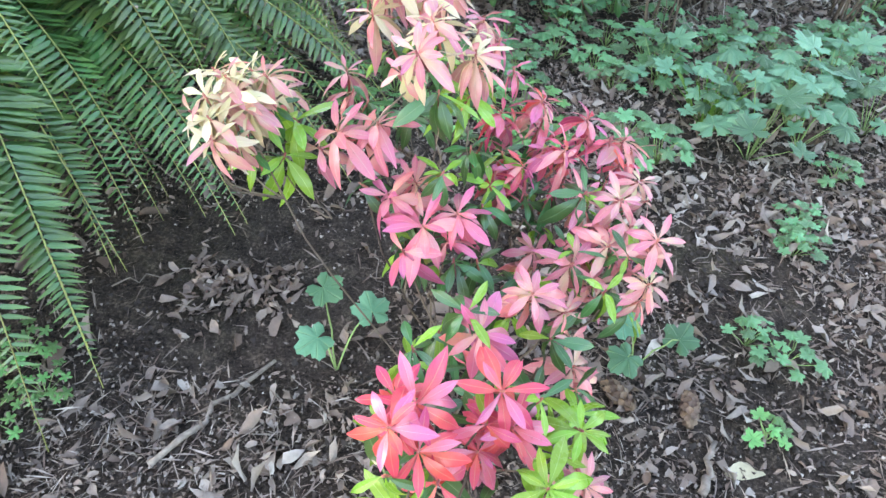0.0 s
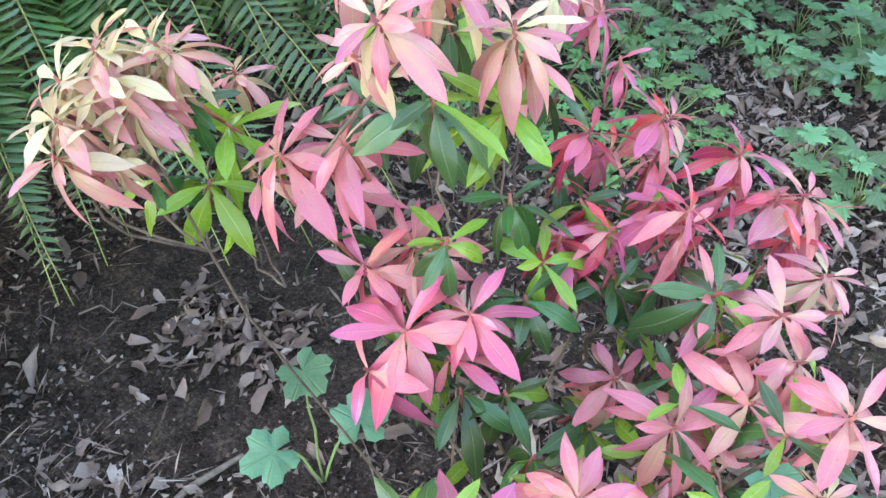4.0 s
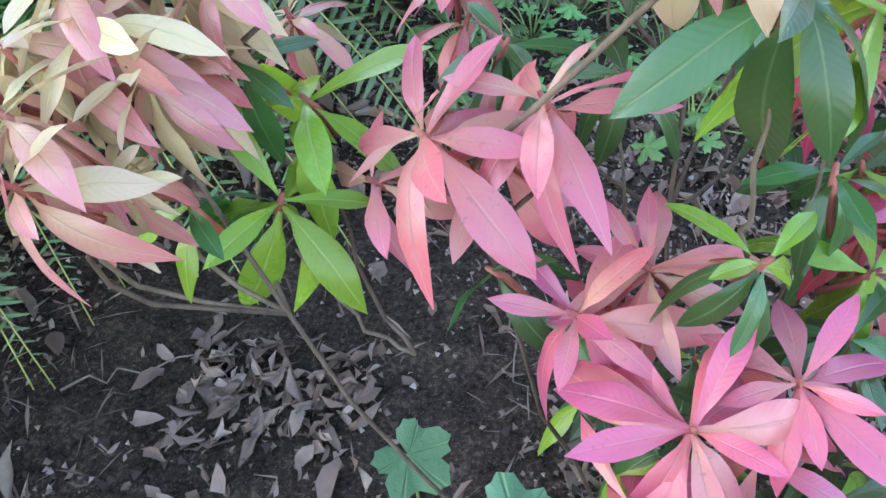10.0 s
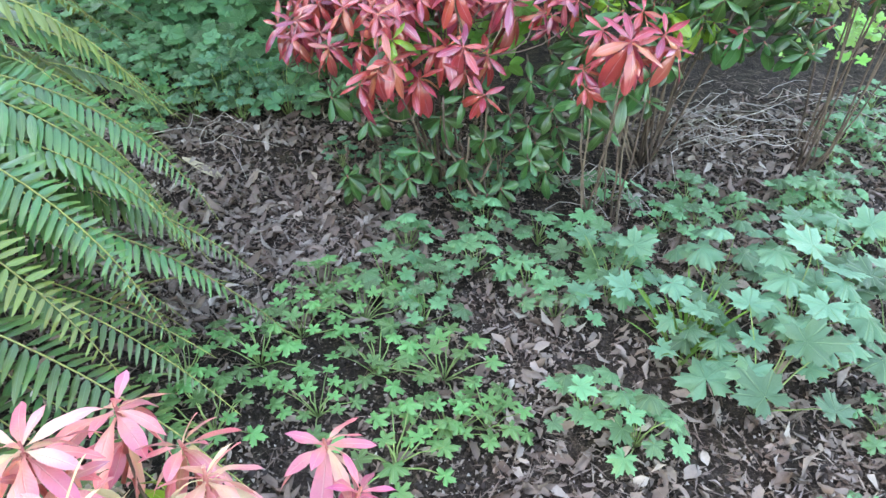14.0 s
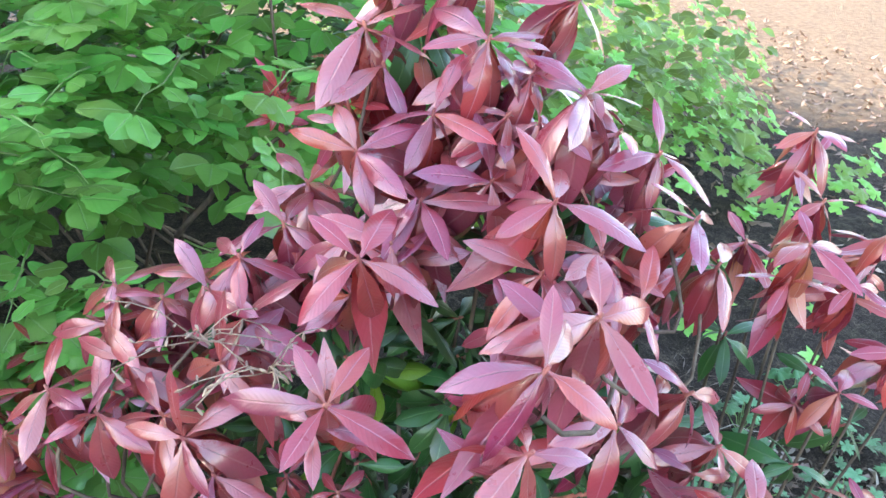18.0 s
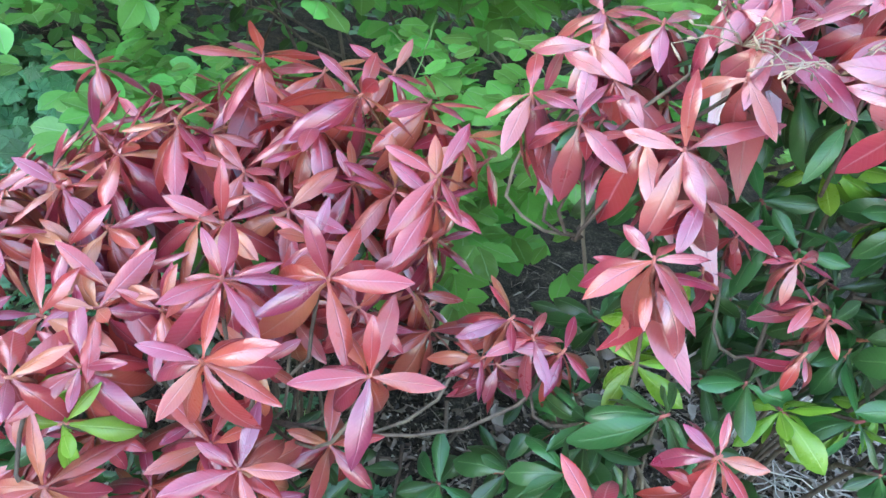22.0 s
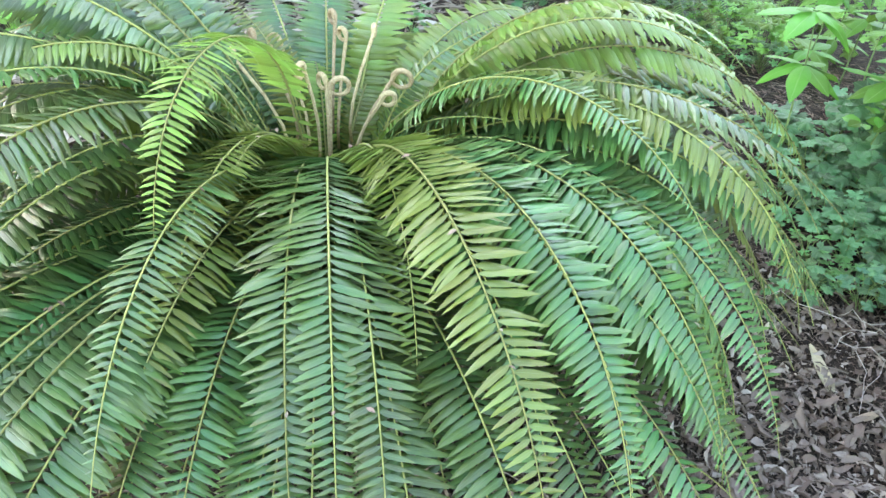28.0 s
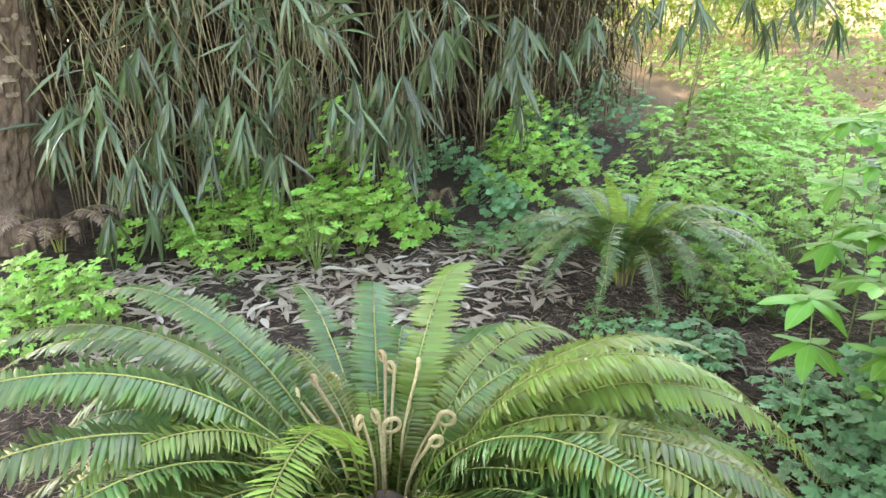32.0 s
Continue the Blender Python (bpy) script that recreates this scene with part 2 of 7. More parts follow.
def lobed_material(name, inner, outer, island=False, rough=0.45):
    """A lobed leaf with pale veins that run out from its foot; uv is centred on the foot."""
    n = Nodes(name)
    uv = n.add("UVMap").outputs[0]
    sep = n.add("SeparateXYZ")
    n.link(uv, sep.inputs[0])
    x, y = n.maths("SUBTRACT", sep.outputs[0], 0.5), n.maths("SUBTRACT", sep.outputs[1], 0.5)
    ang = n.maths("ARCTAN2", x, y)
    far = n.maths("SQRT", n.maths("ADD", n.maths("MULTIPLY", x, x), n.maths("MULTIPLY", y, y)))
    blotch = n.noise(55, 4, 0.6, n.place())
    col = n.ramp(n.maths("ADD", n.maths("MULTIPLY", far, 1.6), n.maths("MULTIPLY_ADD", blotch, 0.6, -0.3)), (0.1, inner), (0.8, outer))
    col = n.hue(col, random_of(n, island), 0.045, 0.85)
    ray = n.ramp(n.maths("COSINE", n.maths("MULTIPLY", ang, 6.5)), (0.93, (0, 0, 0)), (1.0, (1, 1, 1)))
    col = n.mix(n.maths("MULTIPLY", ray, 0.3), col, (0.30, 0.48, 0.22))
    speck = n.ramp(n.noise(190, 2, 0.5, n.place()), (0.68, (0, 0, 0)), (0.76, (1, 1, 1)))
    col = n.mix(n.maths("MULTIPLY", speck, 0.2), col, (0.4, 0.5, 0.35))
    n.base(col, rough, 0.5)
    n.bump(n.maths("ADD", n.maths("MULTIPLY", ray, -1.0), n.noise(130, 3, 0.6, n.place())), 0.8, 0.003)
    n.thin(col, 0.3)
    return n.mat


M_TEAL = lobed_material("lobed_leaf_teal", (0.12, 0.27, 0.105), (0.16, 0.33, 0.14))
M_TEAL_BIG = lobed_material("lobed_leaf_pale_teal", (0.105, 0.24, 0.115), (0.145, 0.29, 0.15))
M_FRESH = lobed_material("lobed_leaf_fresh", (0.12, 0.28, 0.075), (0.16, 0.33, 0.10))
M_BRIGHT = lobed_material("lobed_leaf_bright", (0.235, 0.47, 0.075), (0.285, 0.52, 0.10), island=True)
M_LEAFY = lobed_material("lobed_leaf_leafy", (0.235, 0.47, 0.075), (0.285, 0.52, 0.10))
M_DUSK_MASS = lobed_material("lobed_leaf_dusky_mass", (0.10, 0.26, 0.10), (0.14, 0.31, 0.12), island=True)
M_DUSK = lobed_material("lobed_leaf_dusky", (0.09, 0.23, 0.105), (0.115, 0.27, 0.125))


def wood_material(name, dark, light, scale, rough=0.8, stretch=(1, 1, 0.2), depth=0.004, island=False):
    n = Nodes(name)
    mapping = n.add("Mapping")
    n.link(n.place(), mapping.inputs[0])
    mapping.inputs["Scale"].default_value = stretch
    grain = n.noise(scale, 6, 0.65, mapping.outputs[0])
    stain = n.noise(scale * 0.2, 3, 0.5, n.place())
    col = n.ramp(n.maths("ADD", n.maths("MULTIPLY", grain, 0.7), n.maths("MULTIPLY", stain, 0.3)), (0.35, dark), (0.65, light))
    col = n.hue(col, random_of(n, island), 0.02, 0.6)
    n.base(col, rough, 0.25)
    n.bump(grain, 0.7, depth)
    return n.mat


M_STEM = wood_material("stem_bark", (0.07, 0.048, 0.033), (0.2, 0.145, 0.1), 90)
M_SPRAY = wood_material("spent_flower", (0.26, 0.16, 0.11), (0.48, 0.36, 0.25), 120, 0.5)
M_BUD = wood_material("red_bud", (0.30, 0.07, 0.06), (0.5, 0.18, 0.13), 120, 0.5)
M_STALK = wood_material("green_stalk", (0.16, 0.26, 0.08), (0.3, 0.4, 0.14), 120, 0.5)
M_RACHIS = wood_material("fern_midrib", (0.20, 0.22, 0.06), (0.34, 0.33, 0.10), 80, 0.5)
M_FIDDLE = wood_material("fiddlehead_scales", (0.30, 0.19, 0.08), (0.62, 0.49, 0.27), 260, 0.9, (1, 1, 1))
M_STICK = wood_material("dead_wood", (0.10, 0.075, 0.055), (0.32, 0.26, 0.2), 60, island=True)
M_DRY_STALK = wood_material("dry_stalk", (0.3, 0.25, 0.2), (0.6, 0.53, 0.45), 90, island=True)
M_CULM = wood_material("bamboo_culm", (0.10, 0.08, 0.045), (0.31, 0.24, 0.14), 40, 0.5, (1, 1, 0.1), 0.001, True)
M_BARK = wood_material("tree_bark", (0.045, 0.03, 0.02), (0.19, 0.13, 0.088), 22, 0.95, (1, 1, 0.35), 0.02)
M_PLATE = wood_material("bark_plate", (0.11, 0.08, 0.055), (0.33, 0.25, 0.18), 40, 0.9, (1, 1, 0.5), 0.006)
M_CONE = wood_material("cone_scales", (0.06, 0.035, 0.022), (0.2, 0.13, 0.085), 70, 0.85)
M_GRASS = wood_material("grass_blade", (0.07, 0.16, 0.02), (0.14, 0.26, 0.035), 60, 0.45, (1, 1, 0.1), 0.0005, True)


def litter_material(name, dark, light, grey):
    n = Nodes(name)
    r = n.add("NewGeometry").outputs["Random Per Island"]
    col = n.ramp(r, (0.0, dark), (0.35, grey), (0.6, dark), (0.85, grey), (1.0, light))
    fleck = n.noise(90, 5, 0.7, n.place())
    col = n.mix(n.maths("MULTIPLY", fleck, 0.55), col, (0.05, 0.036, 0.027))
    n.base(col, 0.75, 0.3)
    n.bump(n.noise(140, 4, 0.7, n.place()), 0.6, 0.003)
    n.thin(col, 0.08)
    return n.mat


M_LITTER = litter_material("dry_leaves", (0.20, 0.13, 0.088), (0.62, 0.49, 0.36), (0.37, 0.275, 0.21))
M_SHEATH = litter_material("dry_sheaths", (0.40, 0.31, 0.21), (0.80, 0.71, 0.56), (0.56, 0.46, 0.34))
M_NEEDLE = litter_material("dry_needles", (0.32, 0.19, 0.125), (0.66, 0.5, 0.36), (0.44, 0.31, 0.225))
M_PALE = litter_material("pale_leaf", (0.72, 0.62, 0.38), (0.72, 0.62, 0.38), (0.72, 0.62, 0.38))
M_PALE_LITTER = litter_material("bleached_leaves", (0.26, 0.185, 0.13), (0.72, 0.61, 0.48), (0.46, 0.37, 0.29))
M_CHIP = litter_material("soil_crumbs", (0.05, 0.035, 0.025), (0.12, 0.085, 0.06), (0.08, 0.058, 0.042))


def ground_material():
    n = Nodes("soil")
    p = n.place()
    sep = n.add("SeparateXYZ")
    n.link(p, sep.inputs[0])
    coarse, mid, fine = n.noise(1.6, 5, 0.6, p), n.noise(18, 6, 0.7, p), n.noise(140, 5, 0.7, p)
    soil = n.ramp(n.maths("ADD", n.maths("MULTIPLY", mid, 0.45), n.maths("MULTIPLY", fine, 0.55)), (0.40, (0.018, 0.0125, 0.0085)), (0.54, (0.074, 0.053, 0.038)), (0.68, (0.25, 0.185, 0.13)))
    moss = n.ramp(n.noise(2.2, 5, 0.65, p), (0.50, (0, 0, 0)), (0.66, (1, 1, 1)))
    moss = n.maths("MULTIPLY", moss, n.ramp(mid, (0.42, (0, 0, 0)), (0.58, (1, 1, 1))))
    soil = n.mix(n.maths("MULTIPLY", moss, 0.22), soil, (0.08, 0.085, 0.03))
    grit = n.ramp(n.noise(330, 3, 0.6, p), (0.62, (0, 0, 0)), (0.70, (1, 1, 1)))
    soil = n.mix(n.maths("MULTIPLY", grit, 0.55), soil, (0.36, 0.29, 0.21))
    vor = n.add("TexVoronoi")
    vor.inputs["Scale"].default_value = 22
    n.link(p, vor.inputs["Vector"])
    dry = n.mix(vor.outputs["Distance"], (0.34, 0.25, 0.16), (0.17, 0.11, 0.07))
    dry = n.mix(n.maths("MULTIPLY", mid, 0.6), dry, (0.16, 0.11, 0.07))
    # the trodden, leaf-strewn ground past the beds
    edge = n.maths("ADD", n.maths("ADD", sep.outputs[1], n.maths("MULTIPLY", sep.outputs[0], 0.32)), n.maths("MULTIPLY_ADD", coarse, 1.6, -0.8))
    col = n.mix(n.ramp(n.maths("MULTIPLY_ADD", edge, 0.1, 0.0), (0.66, (0, 0, 0)), (0.78, (1, 1, 1))), soil, dry)
    n.base(col, 0.95, 0.15)
    n.bump(n.maths("ADD", n.maths("MULTIPLY", mid, 1.2), fine), 0.9, 0.02)
    return n.mat


M_SOIL = ground_material()

# ---------------------------------------------------------------- mesh tools


def ground_z(x, y):
    """Height of the soil."""
    z = 0.10 * math.exp(-((x + 2.1) ** 2 + (y - 4.2) ** 2) / 1.3)
    near = max(0.0, 1 - math.hypot(x, y - 2) / 14)
    return z + near * (0.035 * noise.noise((x * 1.7, y * 1.7, 0.3)) + 0.018 * noise.noise((x * 6, y * 6, 2.1)))


def link_mesh(name, verts, faces, material, uvs=None, smooth=True):
    me = bpy.data.meshes.new(name)
    me.from_pydata([tuple(v) for v in verts], [], [tuple(f) for f in faces])
    me.materials.append(material)
    if uvs is not None:
        layer = me.uv_layers.new(name="UVMap")
        idx = np.empty(len(me.loops), dtype=np.int32)
        me.loops.foreach_get("vertex_index", idx)
        layer.data.foreach_set("uv", np.asarray(uvs, dtype=np.float32)[idx].ravel())
    if smooth:
        me.polygons.foreach_set("use_smooth", np.ones(len(me.polygons), dtype=bool))
    me.update()
    return me


def put(name, me, parent=None, m=None, label=""):
    """Links a mesh as a part of parent; m is its pose within the parent."""
    ob = new(name, me)
    if parent is not None:
        ob.parent = parent
    if m is not None:
        ob.matrix_basis = m
    if label:
        ob["label"] = label
    return ob


class Bag:
    """Gathers pieces into one mesh."""

    def __init__(self):
        self.v, self.f, self.uv, self.n = [], [], [], 0

    def add(self, verts, faces, uvs):
        self.v.append(np.asarray(verts, dtype=float))
        self.uv.append(np.asarray(uvs, dtype=float))
        self.f.extend([tuple(i + self.n for i in f) for f in faces])
        self.n += len(verts)

    def mesh(self, name, material):
        return link_mesh(name, np.concatenate(self.v), self.f, material, np.concatenate(self.uv))


def tube(points, radii, sides=6):
    """Vertices, faces and uvs of a tapered tube along points."""
    points = [Vector(p) for p in points]
    verts, faces, uvs = [], [], []
    prev = None
    for i, p in enumerate(points):
        d = (points[min(i + 1, len(points) - 1)] - points[max(i - 1, 0)]).normalized()
        if prev is None:
            prev = d.orthogonal().normalized()
        side = (prev - d * prev.dot(d)).normalized()
        prev = side
        up = d.cross(side)
        for k in range(sides):
            a = 2 * math.pi * k / sides
            verts.append(p + (side * math.cos(a) + up * math.sin(a)) * radii[i])
            uvs.append((k / sides, i / max(1, len(points) - 1)))
    for i in range(len(points) - 1):
        for k in range(sides):
            a, b = i * sides + k, i * sides + (k + 1) % sides
            faces.append((a, b, b + sides, a + sides))
    faces.append(tuple(range(sides))[::-1])
    faces.append(tuple(range(len(verts) - sides, len(verts))))
    return verts, faces, uvs


def bend(a, b, sag, rnd, wob=0.02, n=7):
    """Points of a slightly crooked curve from a to b that bulges by sag."""
    a, b, sag = Vector(a), Vector(b), Vector(sag)
    pts = []
    for i in range(n):
        t = i / (n - 1)
        k = 4 * t * (1 - t)
        pts.append(a.lerp(b, t) + sag * k + Vector((rnd.uniform(-wob, wob), rnd.uniform(-wob, wob), rnd.uniform(-wob, wob))) * k)
    return pts


def leaf_shape(length, width, peak=0.58, fold=0.25, droop=0.25, twist=0.0, wave=0.0, n=7, foot=0.10, seed=0, teeth=0.0, blunt=0.85, cols=5, curl=0.0):
    """A leaf along +y, its upper side +z: grid of n x 5 points with a folded midrib, rolled-down sides and a drooping tip."""
    rnd = random.Random(seed)
    verts, faces, uvs = [], [], []
    for i in range(n):
        v = i / (n - 1)
        s = v ** (math.log(0.5) / math.log(peak))
        w = width * 0.5 * max(0.03, math.sin(math.pi * s) ** blunt) if 0 < i < n - 1 else width * (0.06 if i == 0 else 0.012)
        if v < foot * 1.5:
            w = min(w, width * 0.12)
        ang = droop * 1.6 * v
        y = length * (v - 0.12 * droop * v * v)
        z = -length * droop * 0.75 * v * v
        tw = twist * v
        if teeth and 0 < i < n - 1:
            w *= 1 + teeth * (1 if i % 2 else -1)
        for u in ((-1, -0.5, 0, 0.5, 1) if cols == 5 else (-1, 0, 1)):
            x = u * w
            lift = (fold * abs(u) - curl * u * u) * w + wave * width * math.sin(v * 11 + u * 2 + seed) * abs(u)
            verts.append((x * math.cos(tw) - lift * math.sin(tw) + rnd.uniform(-1, 1) * width * 0.012, y - lift * math.sin(ang) * 0.5, z + lift * math.cos(tw) + x * math.sin(tw)))
            uvs.append((0.5 + 0.5 * u, v))
    for i in range(n - 1):
        for k in range(cols - 1):
            a = i * cols + k
            faces.append((a, a + 1, a + cols + 1, a + cols))
    return verts, faces, uvs


def moved(shape, m):
    verts, faces, uvs = shape
    a = np.array(m.to_3x3())
    return np.asarray(verts, dtype=float) @ a.T + np.array(m.translation), faces, uvs


def frame_of(pos, axis, spin=0.0):
    """A pose at pos whose z runs along axis."""
    q = Vector(axis).normalized().to_track_quat("Z", "Y").to_matrix().to_4x4()
    return Matrix.Translation(Vector(pos)) @ q @ Matrix.Rotation(spin, 4, "Z")


def turned(phi, elev, roll=0.0, out=0.0, size=1.0):
    """A leaf's pose in its whorl: turned by phi, raised by elev."""
    return Matrix.Rotation(phi, 4, "Z") @ Matrix.Translation((0, out, 0)) @ Matrix.Rotation(elev, 4, "X") @ Matrix.Rotation(roll, 4, "Y") @ Matrix.Diagonal((size, size, size, 1))


# ---------------------------------------------------------------- ground
def spaced(lo, hi, step, far):
    mid = np.arange(lo, hi + step / 2, step)
    out, d = [], step
    while (out[-1] if out else 0) < far:
        d *= 1.28
        out.append((out[-1] if out else 0) + d)
    out = np.array(out)
    return np.concatenate([lo - out[::-1], mid, hi + out])


gx, gy = spaced(-6.5, 4.0, 0.06, 400), spaced(-1.5, 6.5, 0.06, 400)
gverts = [(x, y, ground_z(x, y)) for y in gy for x in gx]
nx = len(gx)
gfaces = [(j * nx + i, j * nx + i + 1, (j + 1) * nx + i + 1, (j + 1) * nx + i) for j in range(len(gy) - 1) for i in range(nx - 1)]
ground = put("ground", link_mesh("ground", gverts, gfaces, M_SOIL))
tagged(ground, "dark damp garden soil with crumbs and leaf mould", "ground", kind="structure")

# ---------------------------------------------------------------- pieris shrubs
PIERIS = [leaf_shape(1.0, w, pk, fo, dr, tw, wv, 10, seed=s, curl=cu) for s, (w, pk, fo, dr, tw, wv, cu) in enumerate((
    (0.28, 0.58, 0.42, 0.4, 0.15, 0.07, 0.35), (0.30, 0.55, 0.40, 0.7, -0.25, 0.08, 0.55), (0.25, 0.60, 0.5, 0.25, 0.3, 0.05, 0.25), (0.28, 0.55, 0.4, 1.05, 0.4, 0.09, 0.55)))]
BROAD = [leaf_shape(1.0, w, pk, fo, dr, tw, wv, 10, seed=s + 9, curl=cu) for s, (w, pk, fo, dr, tw, wv, cu) in enumerate((
    (0.29, 0.54, 0.25, 0.4, 0.12, 0.04, 0.6), (0.32, 0.52, 0.2, 0.65, -0.2, 0.05, 0.65), (0.26, 0.55, 0.35, 0.25, 0.25, 0.04, 0.55), (0.30, 0.53, 0.2, 0.95, 0.35, 0.06, 0.6)))]
LONG = [leaf_shape(1.0, w, pk, fo, dr, tw, wv, 10, seed=s + 12, curl=cu) for s, (w, pk, fo, dr, tw, wv, cu) in enumerate((
    (0.31, 0.54, 0.3, 0.55, 0.15, 0.05, 0.5), (0.33, 0.52, 0.25, 0.9, -0.25, 0.07, 0.55), (0.28, 0.56, 0.4, 0.3, 0.3, 0.05, 0.45), (0.315, 0.54, 0.25, 1.2, 0.4, 0.08, 0.5)))]
OLD = [leaf_shape(1.0, w, 0.60, 0.2, dr, tw, 0.04, 9, seed=s + 15, curl=0.6) for s, (w, dr, tw) in enumerate(((0.36, 0.35, 0.1), (0.40, 0.6, -0.2), (0.33, 0.2, 0.2), (0.38, 0.9, 0.3)))]
LEAF_CACHE = {}


def leaf_mesh(shapes, index, material):
    key = (id(shapes), index, material.name)
    if key not in LEAF_CACHE:
        LEAF_CACHE[key] = link_mesh("leaf", *shapes[index][:2], material, shapes[index][2])
    return LEAF_CACHE[key]


def whorl(parent, pos, axis, size, mats, rnd, shapes=PIERIS, count=9, low=-0.55, high=0.65, name="leaf_whorl", label="", joined=False):
    """A tip of a twig with its ring of leaves: the outer ones droop, the inner ones stand up."""
    pos, axis = Vector(pos), Vector(axis).normalized()
    stem = tube(bend((0, 0, -0.05), (0, 0, 0.004), (0.002, 0, 0), rnd, 0.001, 4), (0.0026, 0.0026, 0.003, 0.0016), 5)
    bag, slots = Bag(), [M_BUD]
    bag.add(*stem)
    kinds = [0] * len(stem[1])
    leaves = []
    for i in range(count):
        t = i / max(1, count - 1)
        phi = i * 2.39996 + rnd.uniform(-0.3, 0.3)
        elev = low + (high - low) * t ** 1.3 + rnd.uniform(-0.3, 0.3)
        s = size * (1.05 - 0.4 * t) * rnd.uniform(0.74, 1.14)
        shape = rnd.choice((0, 1, 1, 3) if t < 0.6 else (0, 2, 2))
        leaves.append((shape, rnd.choice(mats), Matrix.Translation((0, 0, -0.012 * (1 - t))) @ turned(phi, elev, rnd.uniform(-0.45, 0.45), 0.002, s)))
    if joined:
        for shape, mat, m in leaves:
            if mat not in slots:
                slots.append(mat)
            bag.add(*moved(shapes[shape], m))
            kinds += [slots.index(mat)] * len(shapes[shape][1])
    me = bag.mesh("twig_tip", M_BUD)
    for mat in slots[1:]:
        me.materials.append(mat)
    me.polygons.foreach_set("material_index", np.array(kinds, dtype=np.int32))
    tip = put(name, me, parent, frame_of(pos, axis, rnd.uniform(0, 6.28)), label)
    if not joined:
        for shape, mat, m in leaves:
            put("leaf", leaf_mesh(shapes, shape, mat), tip, m)
    return tip


def pieris(label, base, rows, rnd, mats_of, leaf, shapes, centre, green=0.7, lean=0.9, group="", mains=9, counts=(11, 12, 13), low=-0.8, extra=0.6, single=26, high=0.65):
    """A shrub: rows of (x, y, z, colour key, size factor)."""
    thing = tagged(new("pieris_shrub"), label, "shrub", group)
    thing.location = base
    b = Vector(base)
    limbs = []
    step = max(1, len(rows) // mains)
    order = [i for i in range(len(rows)) if i % step == 0] + [i for i in range(len(rows)) if i % step]
    for count_, i in enumerate(order):
        x, y, z, key, f = rows[i]
        one = i < single
        p = Vector((x, y, z)) - b
        out = Vector((x - centre[0], y - centre[1], 0))
        axis = Vector((0, 0, 1.0)) + out * (lean / max(0.15, out.length)) * rnd.uniform(0.3, 1.0) + Vector((rnd.uniform(-0.2, 0.2), rnd.uniform(-0.35, 0.05), 0))
        axis.normalize()
        f *= 0.8 if key in "cb" else 1.0
        whorl(thing, p, axis, leaf * f * rnd.uniform(0.92, 1.08), mats_of[key], rnd, shapes, rnd.choice(counts) + (4 if key in "cb" and shapes is PIERIS else 0), {"c": -0.95, "b": -0.6}.get(key, -0.45) if shapes is PIERIS else low, high, joined=not one)
        below = p - axis * 0.045
        if i % step == 0:
            root, r0, n = Vector((rnd.uniform(-0.06, 0.06), rnd.uniform(-0.06, 0.06), -0.02)), rnd.uniform(0.0018, 0.0024) if shapes is PIERIS else rnd.uniform(0.003, 0.005), 9
        else:
            near_ = [q for pts_ in limbs for q in pts_ if q.z < below.z - 0.05] or [Vector((0, 0, 0))]
            root, r0, n = min(near_, key=lambda q: (q - below).length), 0.0018 if shapes is PIERIS else 0.0022, 6
        sag = out * 0.12 + Vector((0, 0, -0.03 if shapes is not PIERIS else -0.015))
        pts = bend(root, below, sag, rnd, 0.005, n)
        if i % step == 0:
            limbs.append(pts)
        tip_r = 0.0016 if shapes is PIERIS else 0.0022
        tb = tube(pts, [r0 + (tip_r - r0) * k / (n - 1) for k in range(n)], 6)
        put("branch", link_mesh("branch", tb[0], tb[1], M_STEM, tb[2]), thing)
        if rnd.random() < (0.15 if key == "c" else extra):
            q = p + Vector((rnd.uniform(-0.035, 0.035), rnd.uniform(-0.035, 0.035), -rnd.uniform(0.025, 0.05)))
            whorl(thing, q, axis + Vector((rnd.uniform(-0.5, 0.5), rnd.uniform(-0.6, 0.2), 0)), leaf * f * 0.9, mats_of[key], rnd, shapes, 9, low - 0.1, 0.3, joined=True)
        if rnd.random() < green:
            q = pts[-2] + Vector((rnd.uniform(-0.015, 0.015), rnd.uniform(-0.015, 0.015), 0))
            whorl(thing, q, axis + Vector((rnd.uniform(-0.4, 0.4), rnd.uniform(-0.4, 0.2), 0)), leaf * 0.95, (M_GREEN, M_GREEN, M_LIME) if key not in "wot" else (M_GREEN,), rnd, shapes, rnd.choice((5, 6)), -0.6, 0.2, "green_whorl", "older glossy green leaves", True)
    return thing


rnd = random.Random(11)
COLOURS = {"c": (M_CREAM, M_CREAM, M_CREAM, M_BLUSH), "b": (M_BLUSH, M_BLUSH, M_PINK, M_CREAM), "p": (M_PINK, M_PINK, M_BLUSH), "m": (M_MAGENTA, M_MAGENTA, M_PINK), "s": (M_MAGENTA, M_CORAL, M_PINK),
           "r": (M_CORAL, M_CORAL, M_MAGENTA), "w": (M_RED, M_RED, M_RED, M_RED, M_WINE, M_RUST), "t": (M_BRICK, M_BRICK, M_BRICK, M_RED, M_WINE), "o": (M_RUST, M_RED, M_RED), "l": (M_LIME,)}
